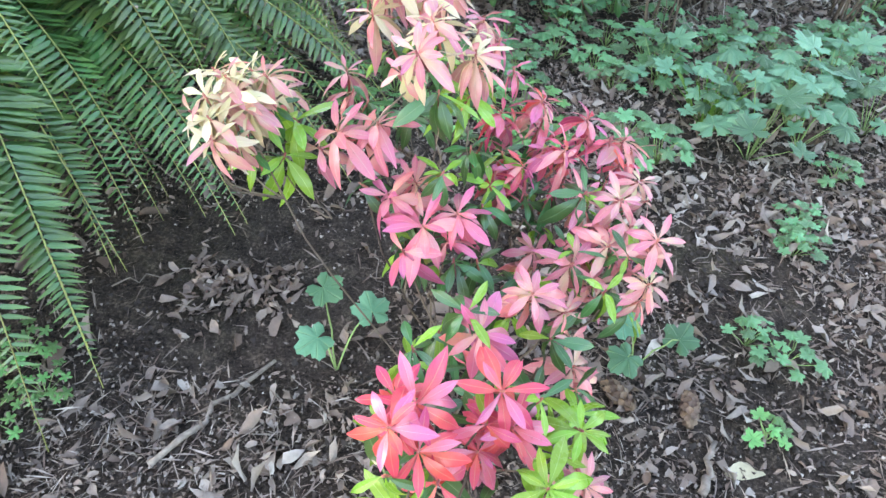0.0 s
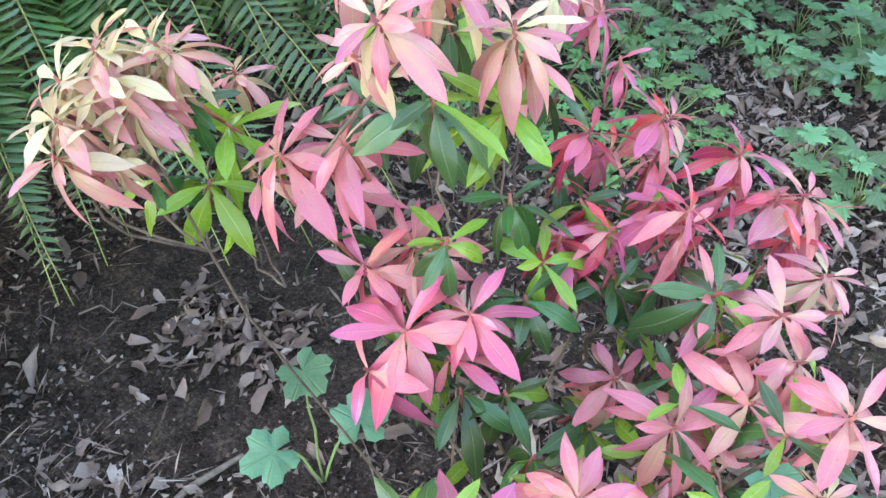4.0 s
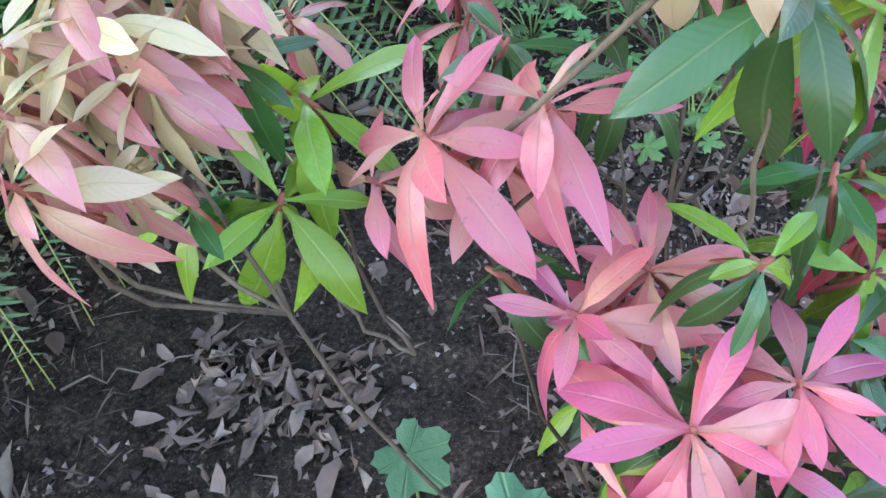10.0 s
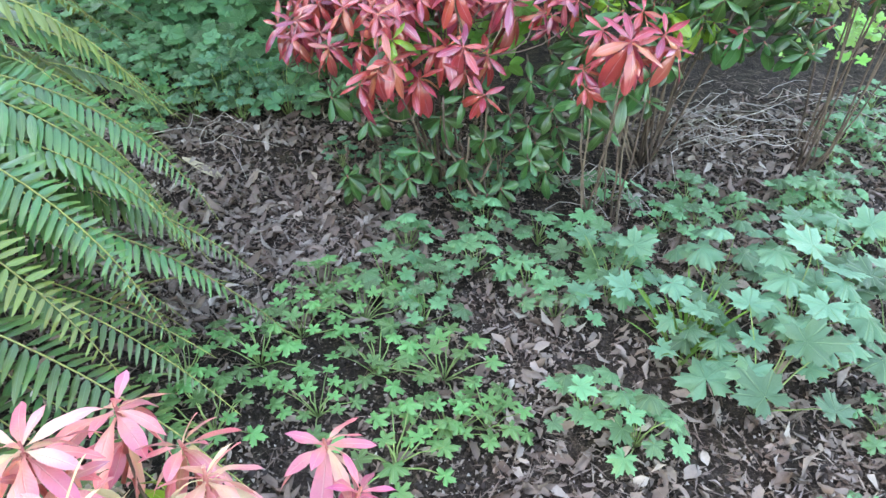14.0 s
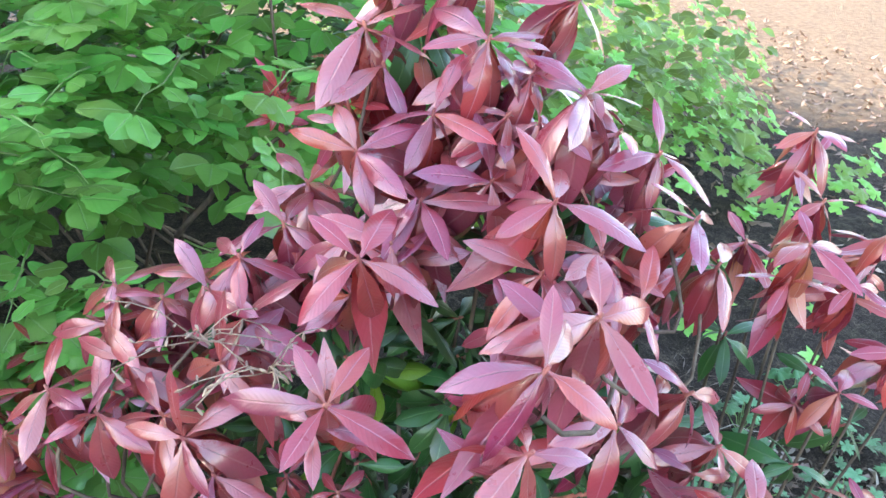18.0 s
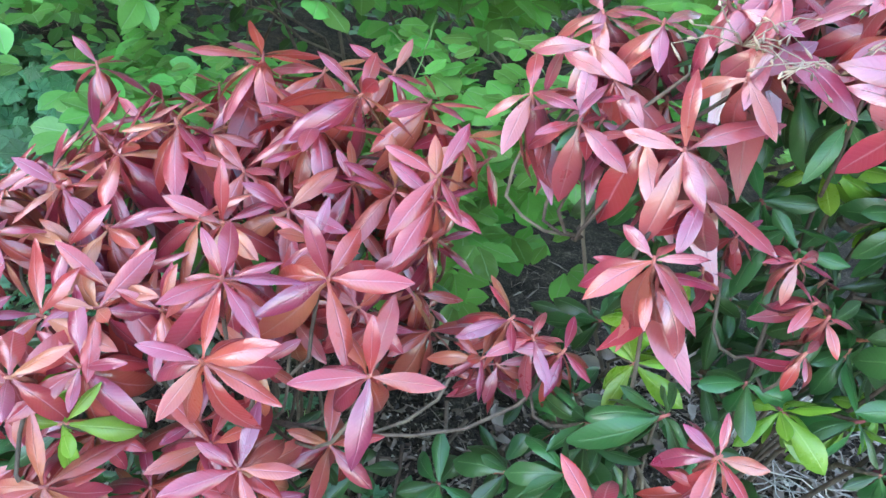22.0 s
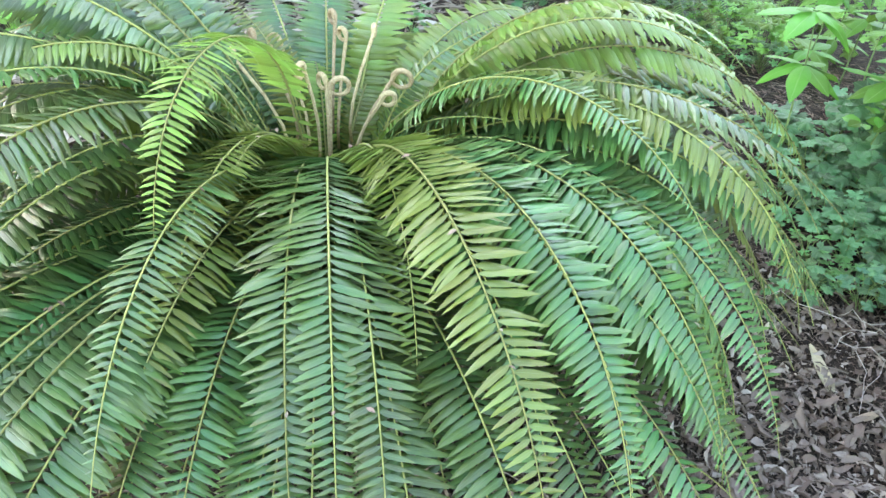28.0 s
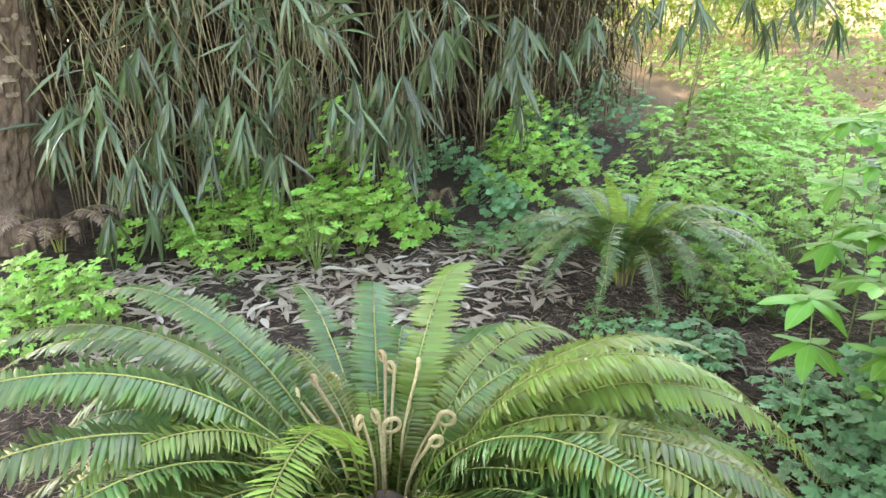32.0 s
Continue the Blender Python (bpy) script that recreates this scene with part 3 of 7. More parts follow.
ROWS = [
    (-0.364, 0.987, 0.672, "c", 1.1), (-0.347, 0.973, 0.655, "c", 1.1), (-0.375, 0.924, 0.633, "c", 1.1), (-0.39, 0.96, 0.65, "c", 1.05), (-0.335, 1.03, 0.66, "c", 1.0), (-0.366, 0.90, 0.610, "c", 1.05), (-0.326, 0.965, 0.632, "c", 1.0), (-0.395, 1.03, 0.655, "c", 1.0), (-0.31, 1.02, 0.66, "b", 0.9),
    (-0.19, 0.985, 0.592, "p", 1.1), (-0.128, 1.00, 0.607, "p", 1.1), (-0.215, 1.225, 0.565, "p", 0.8), (-0.31, 1.12, 0.58, "b", 0.8),
]
ROWS += [
    (-0.065, 0.945, 0.765, "b", 1.02), (-0.052, 1.045, 0.77, "b", 1.05), (-0.12, 1.155, 0.795, "b", 1.15), (-0.067, 1.155, 0.762, "b", 1.0), (0.024, 1.235, 0.665, "c", 0.9),
    (-0.045, 1.225, 0.755, "b", 0.9), (0.033, 1.345, 0.64, "p", 0.85), (-0.15, 1.10, 0.745, "b", 1.0), (0.02, 1.03, 0.73, "b", 1.1), (0.07, 1.30, 0.62, "m", 0.7), (-0.18, 1.235, 0.783, "b", 1.2), (-0.155, 1.335, 0.715, "p", 0.95), (-0.09, 1.30, 0.70, "b", 1.0),
]
ROWS += [
    (-0.037, 0.893, 0.487, "m", 1.25), (-0.10, 0.955, 0.493, "m", 1.0), (0.017, 0.925, 0.494, "m", 0.95), (-0.06, 0.99, 0.50, "p", 0.9),
    (0.085, 1.194, 0.528, "s", 0.8), (0.175, 1.29, 0.50, "p", 0.75), (0.20, 1.085, 0.535, "s", 0.8), (0.205, 1.10, 0.50, "s", 0.8), (0.08, 1.06, 0.485, "s", 0.85), (0.112, 1.145, 0.465, "s", 0.9), (0.24, 1.03, 0.47, "p", 0.85), (0.30, 1.01, 0.49, "p", 0.9), (0.25, 1.20, 0.53, "s", 0.85), (0.16, 1.21, 0.555, "s", 0.85), (0.33, 1.00, 0.44, "p", 0.9), (0.22, 0.90, 0.43, "p", 0.85), (0.13, 1.07, 0.50, "s", 0.8),
    (0.325, 1.185, 0.50, "p", 0.95), (0.35, 1.092, 0.474, "b", 0.9), (0.28, 0.93, 0.452, "p", 0.95), (0.347, 0.905, 0.496, "p", 0.85), (0.343, 0.858, 0.441, "b", 0.95), (0.29, 1.16, 0.51, "s", 0.8),
]
ROWS += [
    (0.165, 0.972, 0.386, "p", 0.9), (0.145, 0.788, 0.463, "p", 0.95), (0.269, 0.921, 0.36, "p", 0.9), (0.208, 0.81, 0.405, "b", 0.9), (0.066, 0.70, 0.46, "m", 1.05),
    (-0.014, 0.501, 0.552, "r", 1.0), (0.091, 0.547, 0.533, "r", 0.95), (0.112, 0.543, 0.461, "r", 0.95), (0.071, 0.517, 0.439, "r", 0.85), (-0.04, 0.443, 0.588, "r", 0.9), (-0.005, 0.452, 0.53, "r", 0.95),
    (0.251, 0.821, 0.257, "p", 0.9), (0.154, 0.454, 0.476, "l", 1.0), (0.208, 0.56, 0.445, "l", 0.95), (-0.02, 0.42, 0.44, "l", 0.95), (0.23, 0.53, 0.36, "p", 0.8),
]
pieris("pieris shrub with pink, cream and coral young leaves", (0.06, 0.93, ground_z(0.06, 0.93)), ROWS, rnd, COLOURS, 0.080, PIERIS, (0.05, 1.0), 0.5, mains=7, counts=(12, 13, 14), extra=0.95)
# lime clusters beside the cream and under the top tuft
lime = tagged(new("pieris_shrub"), "pieris stems with lime and dark green older leaves", "shrub")
lime.location = (0.04, 1.0, ground_z(0.04, 1.0))
for x, y, z, mats, f in ((-0.27, 1.03, 0.575, (M_LIME,), 1.2), (-0.28, 0.99, 0.53, (M_LIME,), 1.1), (-0.03, 0.97, 0.69, (M_LIME, M_GREEN), 1.15), (0.02, 1.02, 0.66, (M_LIME,), 1.0), (-0.012, 0.95, 0.555, (M_GREEN, M_LIME), 0.8),
                         (0.03, 1.02, 0.56, (M_GREEN,), 0.9), (-0.08, 1.10, 0.56, (M_GREEN,), 1.0), (-0.16, 1.13, 0.56, (M_GREEN,), 1.0), (0.06, 0.98, 0.47, (M_GREEN,), 0.9), (0.02, 0.89, 0.42, (M_GREEN,), 0.9),
                         (0.10, 0.88, 0.35, (M_GREEN,), 0.9), (0.18, 1.05, 0.38, (M_LIME, M_GREEN), 0.9), (0.03, 0.75, 0.36, (M_GREEN,), 0.9), (-0.05, 0.55, 0.42, (M_LIME,), 0.95), (0.08, 0.47, 0.38, (M_LIME, M_GREEN), 0.95), (0.14, 0.62, 0.36, (M_GREEN,), 0.9), (0.22, 0.98, 0.40, (M_GREEN,), 0.8), (0.29, 1.05, 0.40, (M_GREEN, M_LIME), 0.8), (0.13, 1.16, 0.42, (M_GREEN,), 0.85), (-0.04, 0.98, 0.40, (M_GREEN,), 0.9), (0.24, 0.74, 0.30, (M_GREEN,), 0.85), (0.0, 1.2, 0.6, (M_GREEN, M_LIME), 1.0), (-0.1, 1.2, 0.64, (M_GREEN,), 1.0)):
    p = Vector((x, y, z)) - lime.location
    whorl(lime, p, (rnd.uniform(-0.3, 0.3), rnd.uniform(-0.6, 0.1), 1), 0.085 * f, mats, rnd, PIERIS, rnd.choice((7, 8, 9)), -0.7, 0.4, "green_whorl", "", True)
    foot = Vector((-0.2, 0.965, 0.42)) - lime.location if x < -0.2 else Vector((0, 0, -0.02)) if z < 0.45 else p + Vector((-0.25 * p.x, -0.25 * p.y, -0.16))
    tb = tube(bend(foot, p - Vector((0, 0, 0.045)), (0, 0, -0.02), rnd, 0.005, 8), [0.0018 - 0.0001 * i for i in range(8)], 6)
    put("branch", link_mesh("branch", tb[0], tb[1], M_STEM, tb[2]), lime)

for i in range(24):
    a, r = i * 2.39996, 0.26 * math.sqrt((i + 0.5) / 34)
    x, y, z = 0.10 + r * math.cos(a), 0.86 + 1.35 * r * math.sin(a), rnd.uniform(0.28, 0.52)
    if x < -0.08:
        continue
    p = Vector((x, y, z)) - lime.location
    whorl(lime, p, (rnd.uniform(-0.4, 0.4), rnd.uniform(-0.7, 0.1), 1), 0.08, (M_GREEN, M_GREEN, M_LIME) if i % 6 else (M_LIME,), rnd, PIERIS, 8, -0.7, 0.5, "green_whorl", "", True)
    foot = p + Vector((-0.2 * p.x, -0.2 * p.y, -0.15))
    tb = tube(bend(foot, p - Vector((0, 0, 0.045)), (0, 0, -0.02), rnd, 0.012, 6), [0.003 - 0.0002 * k for k in range(6)], 5)
    put("branch", link_mesh("branch", tb[0], tb[1], M_STEM, tb[2]), lime)

# the low red mound
ROWS = [(0.11, 2.615, 0.535, "o", 1.05), (0.295, 2.64, 0.565, "w", 1.0), (0.27, 2.64, 0.71, "w", 1.0), (0.08, 2.655, 0.64, "w", 1.0), (0.455, 2.91, 0.765, "w", 1.05),
        (0.04, 3.0, 0.69, "w", 0.95), (0.137, 3.15, 0.675, "w", 0.95), (0.413, 2.68, 0.675, "w", 1.05), (0.406, 2.93, 0.725, "o", 1.0), (0.126, 2.745, 0.655, "o", 0.95), (0.302, 2.99, 0.77, "w", 1.0), (0.273, 2.70, 0.755, "w", 1.0)]
ROWS += [(0.204, 3.12, 0.79, "w", 1.0), (0.287, 3.12, 0.78, "o", 1.0), (0.38, 3.12, 0.79, "w", 1.0), (0.434, 3.02, 0.80, "w", 1.0), (0.351, 3.02, 0.80, "w", 1.0), (0.454, 2.90, 0.74, "w", 1.0), (0.48, 2.96, 0.79, "o", 0.95)]
ROWS += [(0.184, 2.676, 0.464, "w", 1.0), (0.355, 2.633, 0.436, "w", 0.8), (0.256, 2.676, 0.552, "w", 1.0), (0.127, 2.777, 0.655, "w", 1.0), (0.358, 2.76, 0.72, "w", 1.05), (0.285, 3.053, 0.74, "o", 1.0), (0.557, 2.823, 0.645, "w", 0.7), (0.615, 2.788, 0.637, "w", 0.7), (0.53, 2.80, 0.60, "w", 0.65)]
for i in range(84):                      # the rest of the dome, open at its foot
    a, h = i * 2.39996, 1 - (i + 0.5) / 106
    rr = math.sqrt(max(0.0, 1 - h * h))
    x, y, z = 0.18 + 0.39 * rr * math.cos(a), 2.95 + 0.29 * rr * math.sin(a), 0.44 + 0.29 * h
    if x > 0.38 and z < 0.60:
        continue
    ROWS.append((x + rnd.uniform(-0.03, 0.03), y + rnd.uniform(-0.03, 0.03), z + rnd.uniform(-0.045, 0.035), rnd.choice("wwwwo"), rnd.uniform(0.75, 1.05)))
for i in range(12):
    ROWS.append((-0.06 + 0.50 * (i + 0.5) / 12 + rnd.uniform(-0.03, 0.03), 3.18 + 0.10 * (i % 2) + rnd.uniform(-0.03, 0.03), 0.68 + rnd.uniform(-0.06, 0.05), rnd.choice("wwwo"), rnd.uniform(0.8, 1.0)))
pieris("low rounded pieris mound of glossy red leaves", (0.3, 2.9, ground_z(0.3, 2.9)), ROWS, rnd, COLOURS, 0.102, BROAD, (0.22, 2.98), 0.1, 0.75, extra=0.4, low=-0.95, high=0.7, counts=(10, 11, 12))

under = bpy.data.objects["pieris_shrub.002"]
for i in range(30):                      # older green leaves below the red ones
    x, y, z = -0.08 + 0.66 * (i % 13 + 0.5) / 13, 2.70 + rnd.uniform(-0.04, 0.12), rnd.uniform(0.30, 0.42)
    if i >= 13:
        x, y, z = rnd.uniform(-0.05, 0.62), rnd.uniform(2.62, 2.84), rnd.uniform(0.10, 0.30)
    p = Vector((x, y, z)) - under.location
    whorl(under, p, (rnd.uniform(-0.5, 0.5), -0.6, 0.8), 0.085, (M_GREEN,), rnd, OLD, 9, -0.9, 0.4, "green_whorl", "older glossy green leaves", True)
    tb = tube(bend(p + Vector((0, 0.1, 0.04)), p, (0, 0, -0.02), rnd, 0.006, 5), (0.003, 0.0028, 0.0026, 0.0024, 0.002), 5)
    put("branch", link_mesh("branch", tb[0], tb[1], M_STEM, tb[2]), under)

for x, y, z, mats in ((0.115, 2.66, 0.575, (M_LIME,)), (0.085, 2.68, 0.60, (M_LIME, M_RUST))):
    p = Vector((x, y, z)) - under.location
    whorl(under, p, (rnd.uniform(-0.3, 0.3), -0.7, 0.7), 0.075, mats, rnd, OLD, 7, -0.5, 0.5, "lime_whorl", "bright lime young leaves", True)
    tb = tube(bend(Vector((0.4 * p.x, 0.02, 0.1)), p, (0, 0.02, 0), rnd, 0.01, 6), (0.004, 0.0036, 0.0032, 0.003, 0.0026, 0.002), 5)
    put("branch", link_mesh("branch", tb[0], tb[1], M_STEM, tb[2]), under)
for i in range(6):                       # bare grey stems under the dome
    a = rnd.uniform(0, 6.28)
    tb = tube(bend((0.10 * math.cos(a) + 0.05, 0.08 * math.sin(a) - 0.05, -0.02), (0.30 * math.cos(a) - 0.05, 0.22 * math.sin(a) - 0.06, rnd.uniform(0.3, 0.45)), (0, 0, -0.05), rnd, 0.03, 8), [0.005 - 0.0003 * k for k in range(8)], 6)
    put("branch", link_mesh("branch", tb[0], tb[1], M_STEM, tb[2]), under)

# the tall red shrub behind it
ROWS = [(0.82, 2.80, 0.785, "t", 0.55), (0.79, 2.67, 1.025, "t", 0.95), (0.675, 2.81, 0.885, "t", 1.1), (0.62, 2.92, 0.90, "t", 1.05), (0.60, 2.97, 0.915, "t", 1.0),
        (0.943, 2.94, 1.149, "t", 1.1), (0.89, 3.033, 1.214, "t", 1.1), (1.016, 2.791, 1.116, "t", 1.1), (1.081, 2.883, 1.183, "t", 1.1), (1.02, 3.06, 1.28, "t", 1.1), (1.002, 2.664, 1.08, "t", 1.15), (0.915, 2.58, 1.11, "t", 0.95), (0.83, 2.75, 1.10, "t", 1.05)]
ROWS += [(1.16, 2.60, 0.885, "t", 1.1), (1.25, 2.83, 1.0, "t", 1.0), (1.313, 2.956, 0.912, "t", 0.95), (1.10, 2.75, 1.02, "t", 1.05), (1.18, 2.80, 1.08, "t", 1.0), (1.13, 2.96, 1.16, "t", 1.0), (0.79, 2.95, 1.03, "t", 1.0), (0.74, 2.86, 0.98, "t", 1.05), (0.70, 2.98, 0.86, "t", 1.0),
         (1.07, 2.70, 0.92, "t", 1.0), (1.22, 2.72, 0.84, "t", 0.9), (0.66, 2.75, 0.80, "t", 0.95), (0.58, 2.80, 0.64, "t", 0.7), (1.07, 2.76, 0.55, "t", 0.6), (0.92, 3.5, 1.05, "t", 0.7), (1.0, 2.95, 1.22, "t", 1.1), (1.12, 3.0, 1.25, "t", 1.05), (0.96, 3.1, 1.30, "t", 1.0), (1.17, 2.87, 1.12, "t", 1.0), (0.86, 2.92, 1.12, "t", 1.0), (1.08, 2.80, 1.05, "t", 1.0)]
ROWS += [(0.883, 2.858, 1.047, "t", 1.0), (0.841, 2.841, 1.005, "t", 1.0), (0.742, 2.905, 1.021, "t", 1.0), (0.662, 2.949, 0.955, "t", 0.95), (0.708, 2.92, 0.99, "t", 1.0), (0.991, 2.882, 1.096, "t", 1.05), (1.017, 2.916, 1.128, "t", 1.0), (1.017, 2.797, 1.036, "t", 1.0), (1.143, 2.81, 0.987, "t", 1.0),
         (0.61, 3.006, 0.939, "t", 0.9), (0.848, 2.883, 1.046, "t", 1.0), (1.132, 2.893, 1.137, "t", 1.0), (1.171, 2.889, 1.043, "t", 1.0), (1.003, 2.971, 1.185, "t", 1.0), (1.05, 2.947, 1.187, "t", 1.0), (1.168, 2.727, 0.918, "t", 0.95), (0.602, 2.926, 0.867, "t", 0.9), (0.92, 2.888, 1.076, "t", 1.0), (0.54, 2.93, 0.87, "t", 0.9)]
ROWS += [(0.771, 2.84, 0.78, "t", 0.5), (0.863, 2.777, 0.737, "t", 0.5), (0.653, 2.867, 0.868, "t", 1.0), (0.59, 2.891, 0.861, "t", 1.0)]
for i in range(16):                      # the dome's far side
    a, r = 0.25 + i * 0.17, rnd.uniform(0.5, 1.0)
    ROWS.append((1.02 + 0.26 * r * math.cos(a), 2.98 + 0.22 * r * math.sin(a), 1.22 - 0.28 * r * r + rnd.uniform(-0.06, 0.05), rnd.choice("ttttto"), rnd.uniform(0.85, 1.1)))
tall = pieris("tall pieris shrub with drooping glossy wine-red leaves", (0.95, 2.98, ground_z(0.95, 2.98)), ROWS, rnd, COLOURS, 0.104, LONG, (0.95, 3.05), 0.2, 0.6, low=-1.3, extra=0.7, counts=(10, 11, 12), high=0.5)
for i in range(150):
    x, y, z = rnd.uniform(0.58, 1.32), rnd.uniform(2.70, 3.02), rnd.uniform(0.25, 0.92)
    if i < 60:
        x, y, z = rnd.uniform(0.72, 1.28), rnd.uniform(2.84, 3.02), rnd.uniform(0.58, 0.98)
    elif y < 2.86:
        z = min(z, rnd.uniform(0.45, 0.68))
    if x > 0.8 and z < 0.5:
        z += 0.25
    p = Vector((x, y, z)) - tall.location
    lit = rnd.random() < 0.06
    whorl(tall, p, (rnd.uniform(-0.8, 0.8), rnd.uniform(-1.0, 0.2), rnd.uniform(0.25, 1.0)), rnd.uniform(0.07, 0.095), (M_LIME,) if lit else (M_GREEN,), rnd, OLD, rnd.choice((7, 8, 10)), -1.1, 0.5, "green_whorl", "older glossy green leaves", True)
    foot = Vector((0, 0, 0)) if i % 20 == 0 else p + Vector((rnd.uniform(-0.03, 0.03), 0.09, -0.07))
    tb = tube(bend(foot, p, (0, 0.02, -0.03), rnd, 0.01, 6), (0.005, 0.0045, 0.004, 0.0035, 0.003, 0.002), 5)
    put("branch", link_mesh("branch", tb[0], tb[1], M_STEM, tb[2]), tall)
shoots = pieris("low pieris shoots with rosy red leaves", (0.74, 2.66, ground_z(0.74, 2.66)), [(0.671, 2.476, 0.641, "w", 1.1), (0.779, 2.556, 0.629, "w", 1.1), (0.747, 2.651, 0.655, "w", 0.75), (0.63, 2.581, 0.631, "w", 0.85), (0.70, 2.53, 0.60, "o", 0.95), (0.73, 2.60, 0.56, "w", 0.8), (0.60, 2.60, 0.52, "w", 0.7)], rnd, COLOURS, 0.102, BROAD, (0.74, 2.68), 0.5, 0.5, mains=4, extra=0.5, low=-0.6, high=0.6, counts=(10, 11))
for x, y, z in ((0.70, 2.80, 0.62), (0.735, 2.83, 0.65), (0.56, 2.70, 0.36), (0.62, 2.62, 0.42), (0.50, 2.72, 0.30), (0.70, 2.64, 0.34), (0.80, 2.62, 0.42), (0.66, 2.72, 0.5), (0.86, 2.70, 0.5), (0.58, 2.74, 0.48)):
    p = Vector((x, y, z)) - shoots.location
    whorl(shoots, p, (rnd.uniform(-0.4, 0.4), -0.6, 0.9), 0.085, (M_GREEN,) if z < 0.6 else (M_LIME,), rnd, OLD, 8, -0.9, 0.5, "green_whorl", "older glossy leaves", True)
    tb = tube(bend(Vector((rnd.uniform(-0.03, 0.03), 0.03, -0.01)) if z < 0.36 else p + Vector((0, 0.09, -0.12)), p, (0, 0.02, 0), rnd, 0.01, 6), (0.0028, 0.0026, 0.0024, 0.002, 0.0018, 0.0015), 5)
    put("branch", link_mesh("branch", tb[0], tb[1], M_STEM, tb[2]), shoots)
# spent flower sprays
for x, y, z in ((0.755, 2.76, 0.99), (0.70, 2.83, 0.98)):
    p = Vector((x, y, z)) - tall.location
    bag = Bag()
    for k in range(9):
        d = Vector((rnd.uniform(-1, 1), rnd.uniform(-1, 0.3), rnd.uniform(-0.3, 0.6))).normalized() * rnd.uniform(0.04, 0.09)
        pts = bend(p, p + d, (0, 0, 0.01), rnd, 0.004, 5)
        bag.add(*tube(pts, (0.0008, 0.0007, 0.0007, 0.0006, 0.0005), 4))
        for q in pts[1:]:
            e = q + Vector((rnd.uniform(-0.01, 0.01), rnd.uniform(-0.01, 0.01), rnd.uniform(-0.012, 0.004)))
            bag.add(*tube([q, q.lerp(e, 0.6), e], (0.0004, 0.0016, 0.0009), 5))
    put("flower_spray", bag.mesh("flower_spray", M_SPRAY), tall, None, "dry spent flower stalks")
ROWS = [(1.522, 2.877, 0.911, "o", 1.05), (1.396, 2.855, 0.999, "o", 1.0), (1.50, 2.95, 1.0, "o", 1.0), (1.60, 2.90, 0.98, "w", 1.0), (1.47, 2.80, 0.80, "w", 0.9), (1.58, 2.82, 0.83, "o", 0.95), (1.42, 2.98, 0.93, "w", 0.95), (1.66, 2.98, 0.90, "o", 1.0), (1.55, 3.05, 1.06, "o", 1.0), (1.70, 2.85, 0.78, "w", 0.9), (1.50, 2.72, 0.66, "w", 0.85)]
pieris("pieris shrub with rusty red young leaves", (1.52, 2.98, ground_z(1.52, 2.98)), ROWS, rnd, COLOURS, 0.098, LONG, (1.52, 3.0), 0.3, 0.6, low=-1.4, high=0.4)

# ---------------------------------------------------------------- sword ferns


def frond_curve(stalk, length, e0, e1, sway, n=26):
    """Points of a frond's midrib: a steep bare stalk, then an arch outwards along +y, in its own frame."""
    pts, p = [Vector((0, 0, 0))], Vector((0, 0, 0))
    for i in range(6):
        e = radians(84) + (min(e0, radians(84)) - radians(84)) * i / 6
        p = p + Vector((0, math.cos(e), math.sin(e))) * (stalk / 6)
        pts.append(p.copy())
    for i in range(n):
        s = (i + 0.5) / n
        e = e0 + (e1 - e0) * (0.75 * s + 0.25 * s * s * (3 - 2 * s))
        az = sway * s * s
        p = p + Vector((math.sin(az) * math.cos(e), math.cos(az) * math.cos(e), math.sin(e))) * (length / n)
        pts.append(p.copy())
    return pts


PINNA = leaf_shape(1.0, 0.165, 0.28, 0.1, 0.22, 0.1, 0.05, 7, 0.0, 5, 0.05, 0.7, 3, 0.45)
PINNA_B = leaf_shape(1.0, 0.155, 0.32, 0.1, 0.42, 0.35, 0.06, 7, 0.0, 7, 0.05, 0.7, 3, 0.5)
PINNA_C = leaf_shape(1.0, 0.16, 0.30, 0.1, 0.12, -0.3, 0.08, 7, 0.0, 9, 0.05, 0.7, 3, 0.4)
PINNAE = (PINNA, PINNA_B, PINNA_C)


def pinna_poses(pts, pairs, reach, rnd, start=0.12, roll=0.0):
    """Where the leaflets of a frond sit: (pose, which side)."""
    out, n = [], len(pts) - 1
    for i in range(pairs):
        s = start + (1 - start) * (i + 0.3) / pairs
        k = min(n - 1, int(s * n))
        p = pts[k].lerp(pts[k + 1], s * n - k)
        d = (pts[k + 1] - pts[k]).normalized()
        side = d.cross(Vector((0, 0, 1)))
        if side.length < 0.05:
            side = Vector((1, 0, 0))
        side.normalize()
        up = side.cross(d).normalized()
        side, up = side * math.cos(roll) + up * math.sin(roll), up * math.cos(roll) - side * math.sin(roll)
        t = (s - start) / (1 - start)
        size = reach * min(1.0, 0.55 + 2.2 * t) * (1 - (max(0.0, t - 0.35) / 0.65) ** 2.1)
        size = max(size, reach * 0.05)
        for sgn in (-1, 1):
            if rnd.random() < 0.03:
                continue
            y = (side * sgn + d * (0.10 + 0.38 * t * t) + up * rnd.uniform(-0.16, 0.06)).normalized()
            z = (up + side * sgn * 0.25 + d * rnd.uniform(-0.55, -0.1)).normalized()
            x = y.cross(z).normalized()
            z = x.cross(y)
            m = Matrix((x, y, z)).transposed().to_4x4()
            f = size * rnd.uniform(0.86, 1.08)
            out.append(Matrix.Translation(p + d * (0.3 * sgn * 0.006)) @ m @ Matrix.Diagonal((f * 1.16, f, f, 1)))
    return out


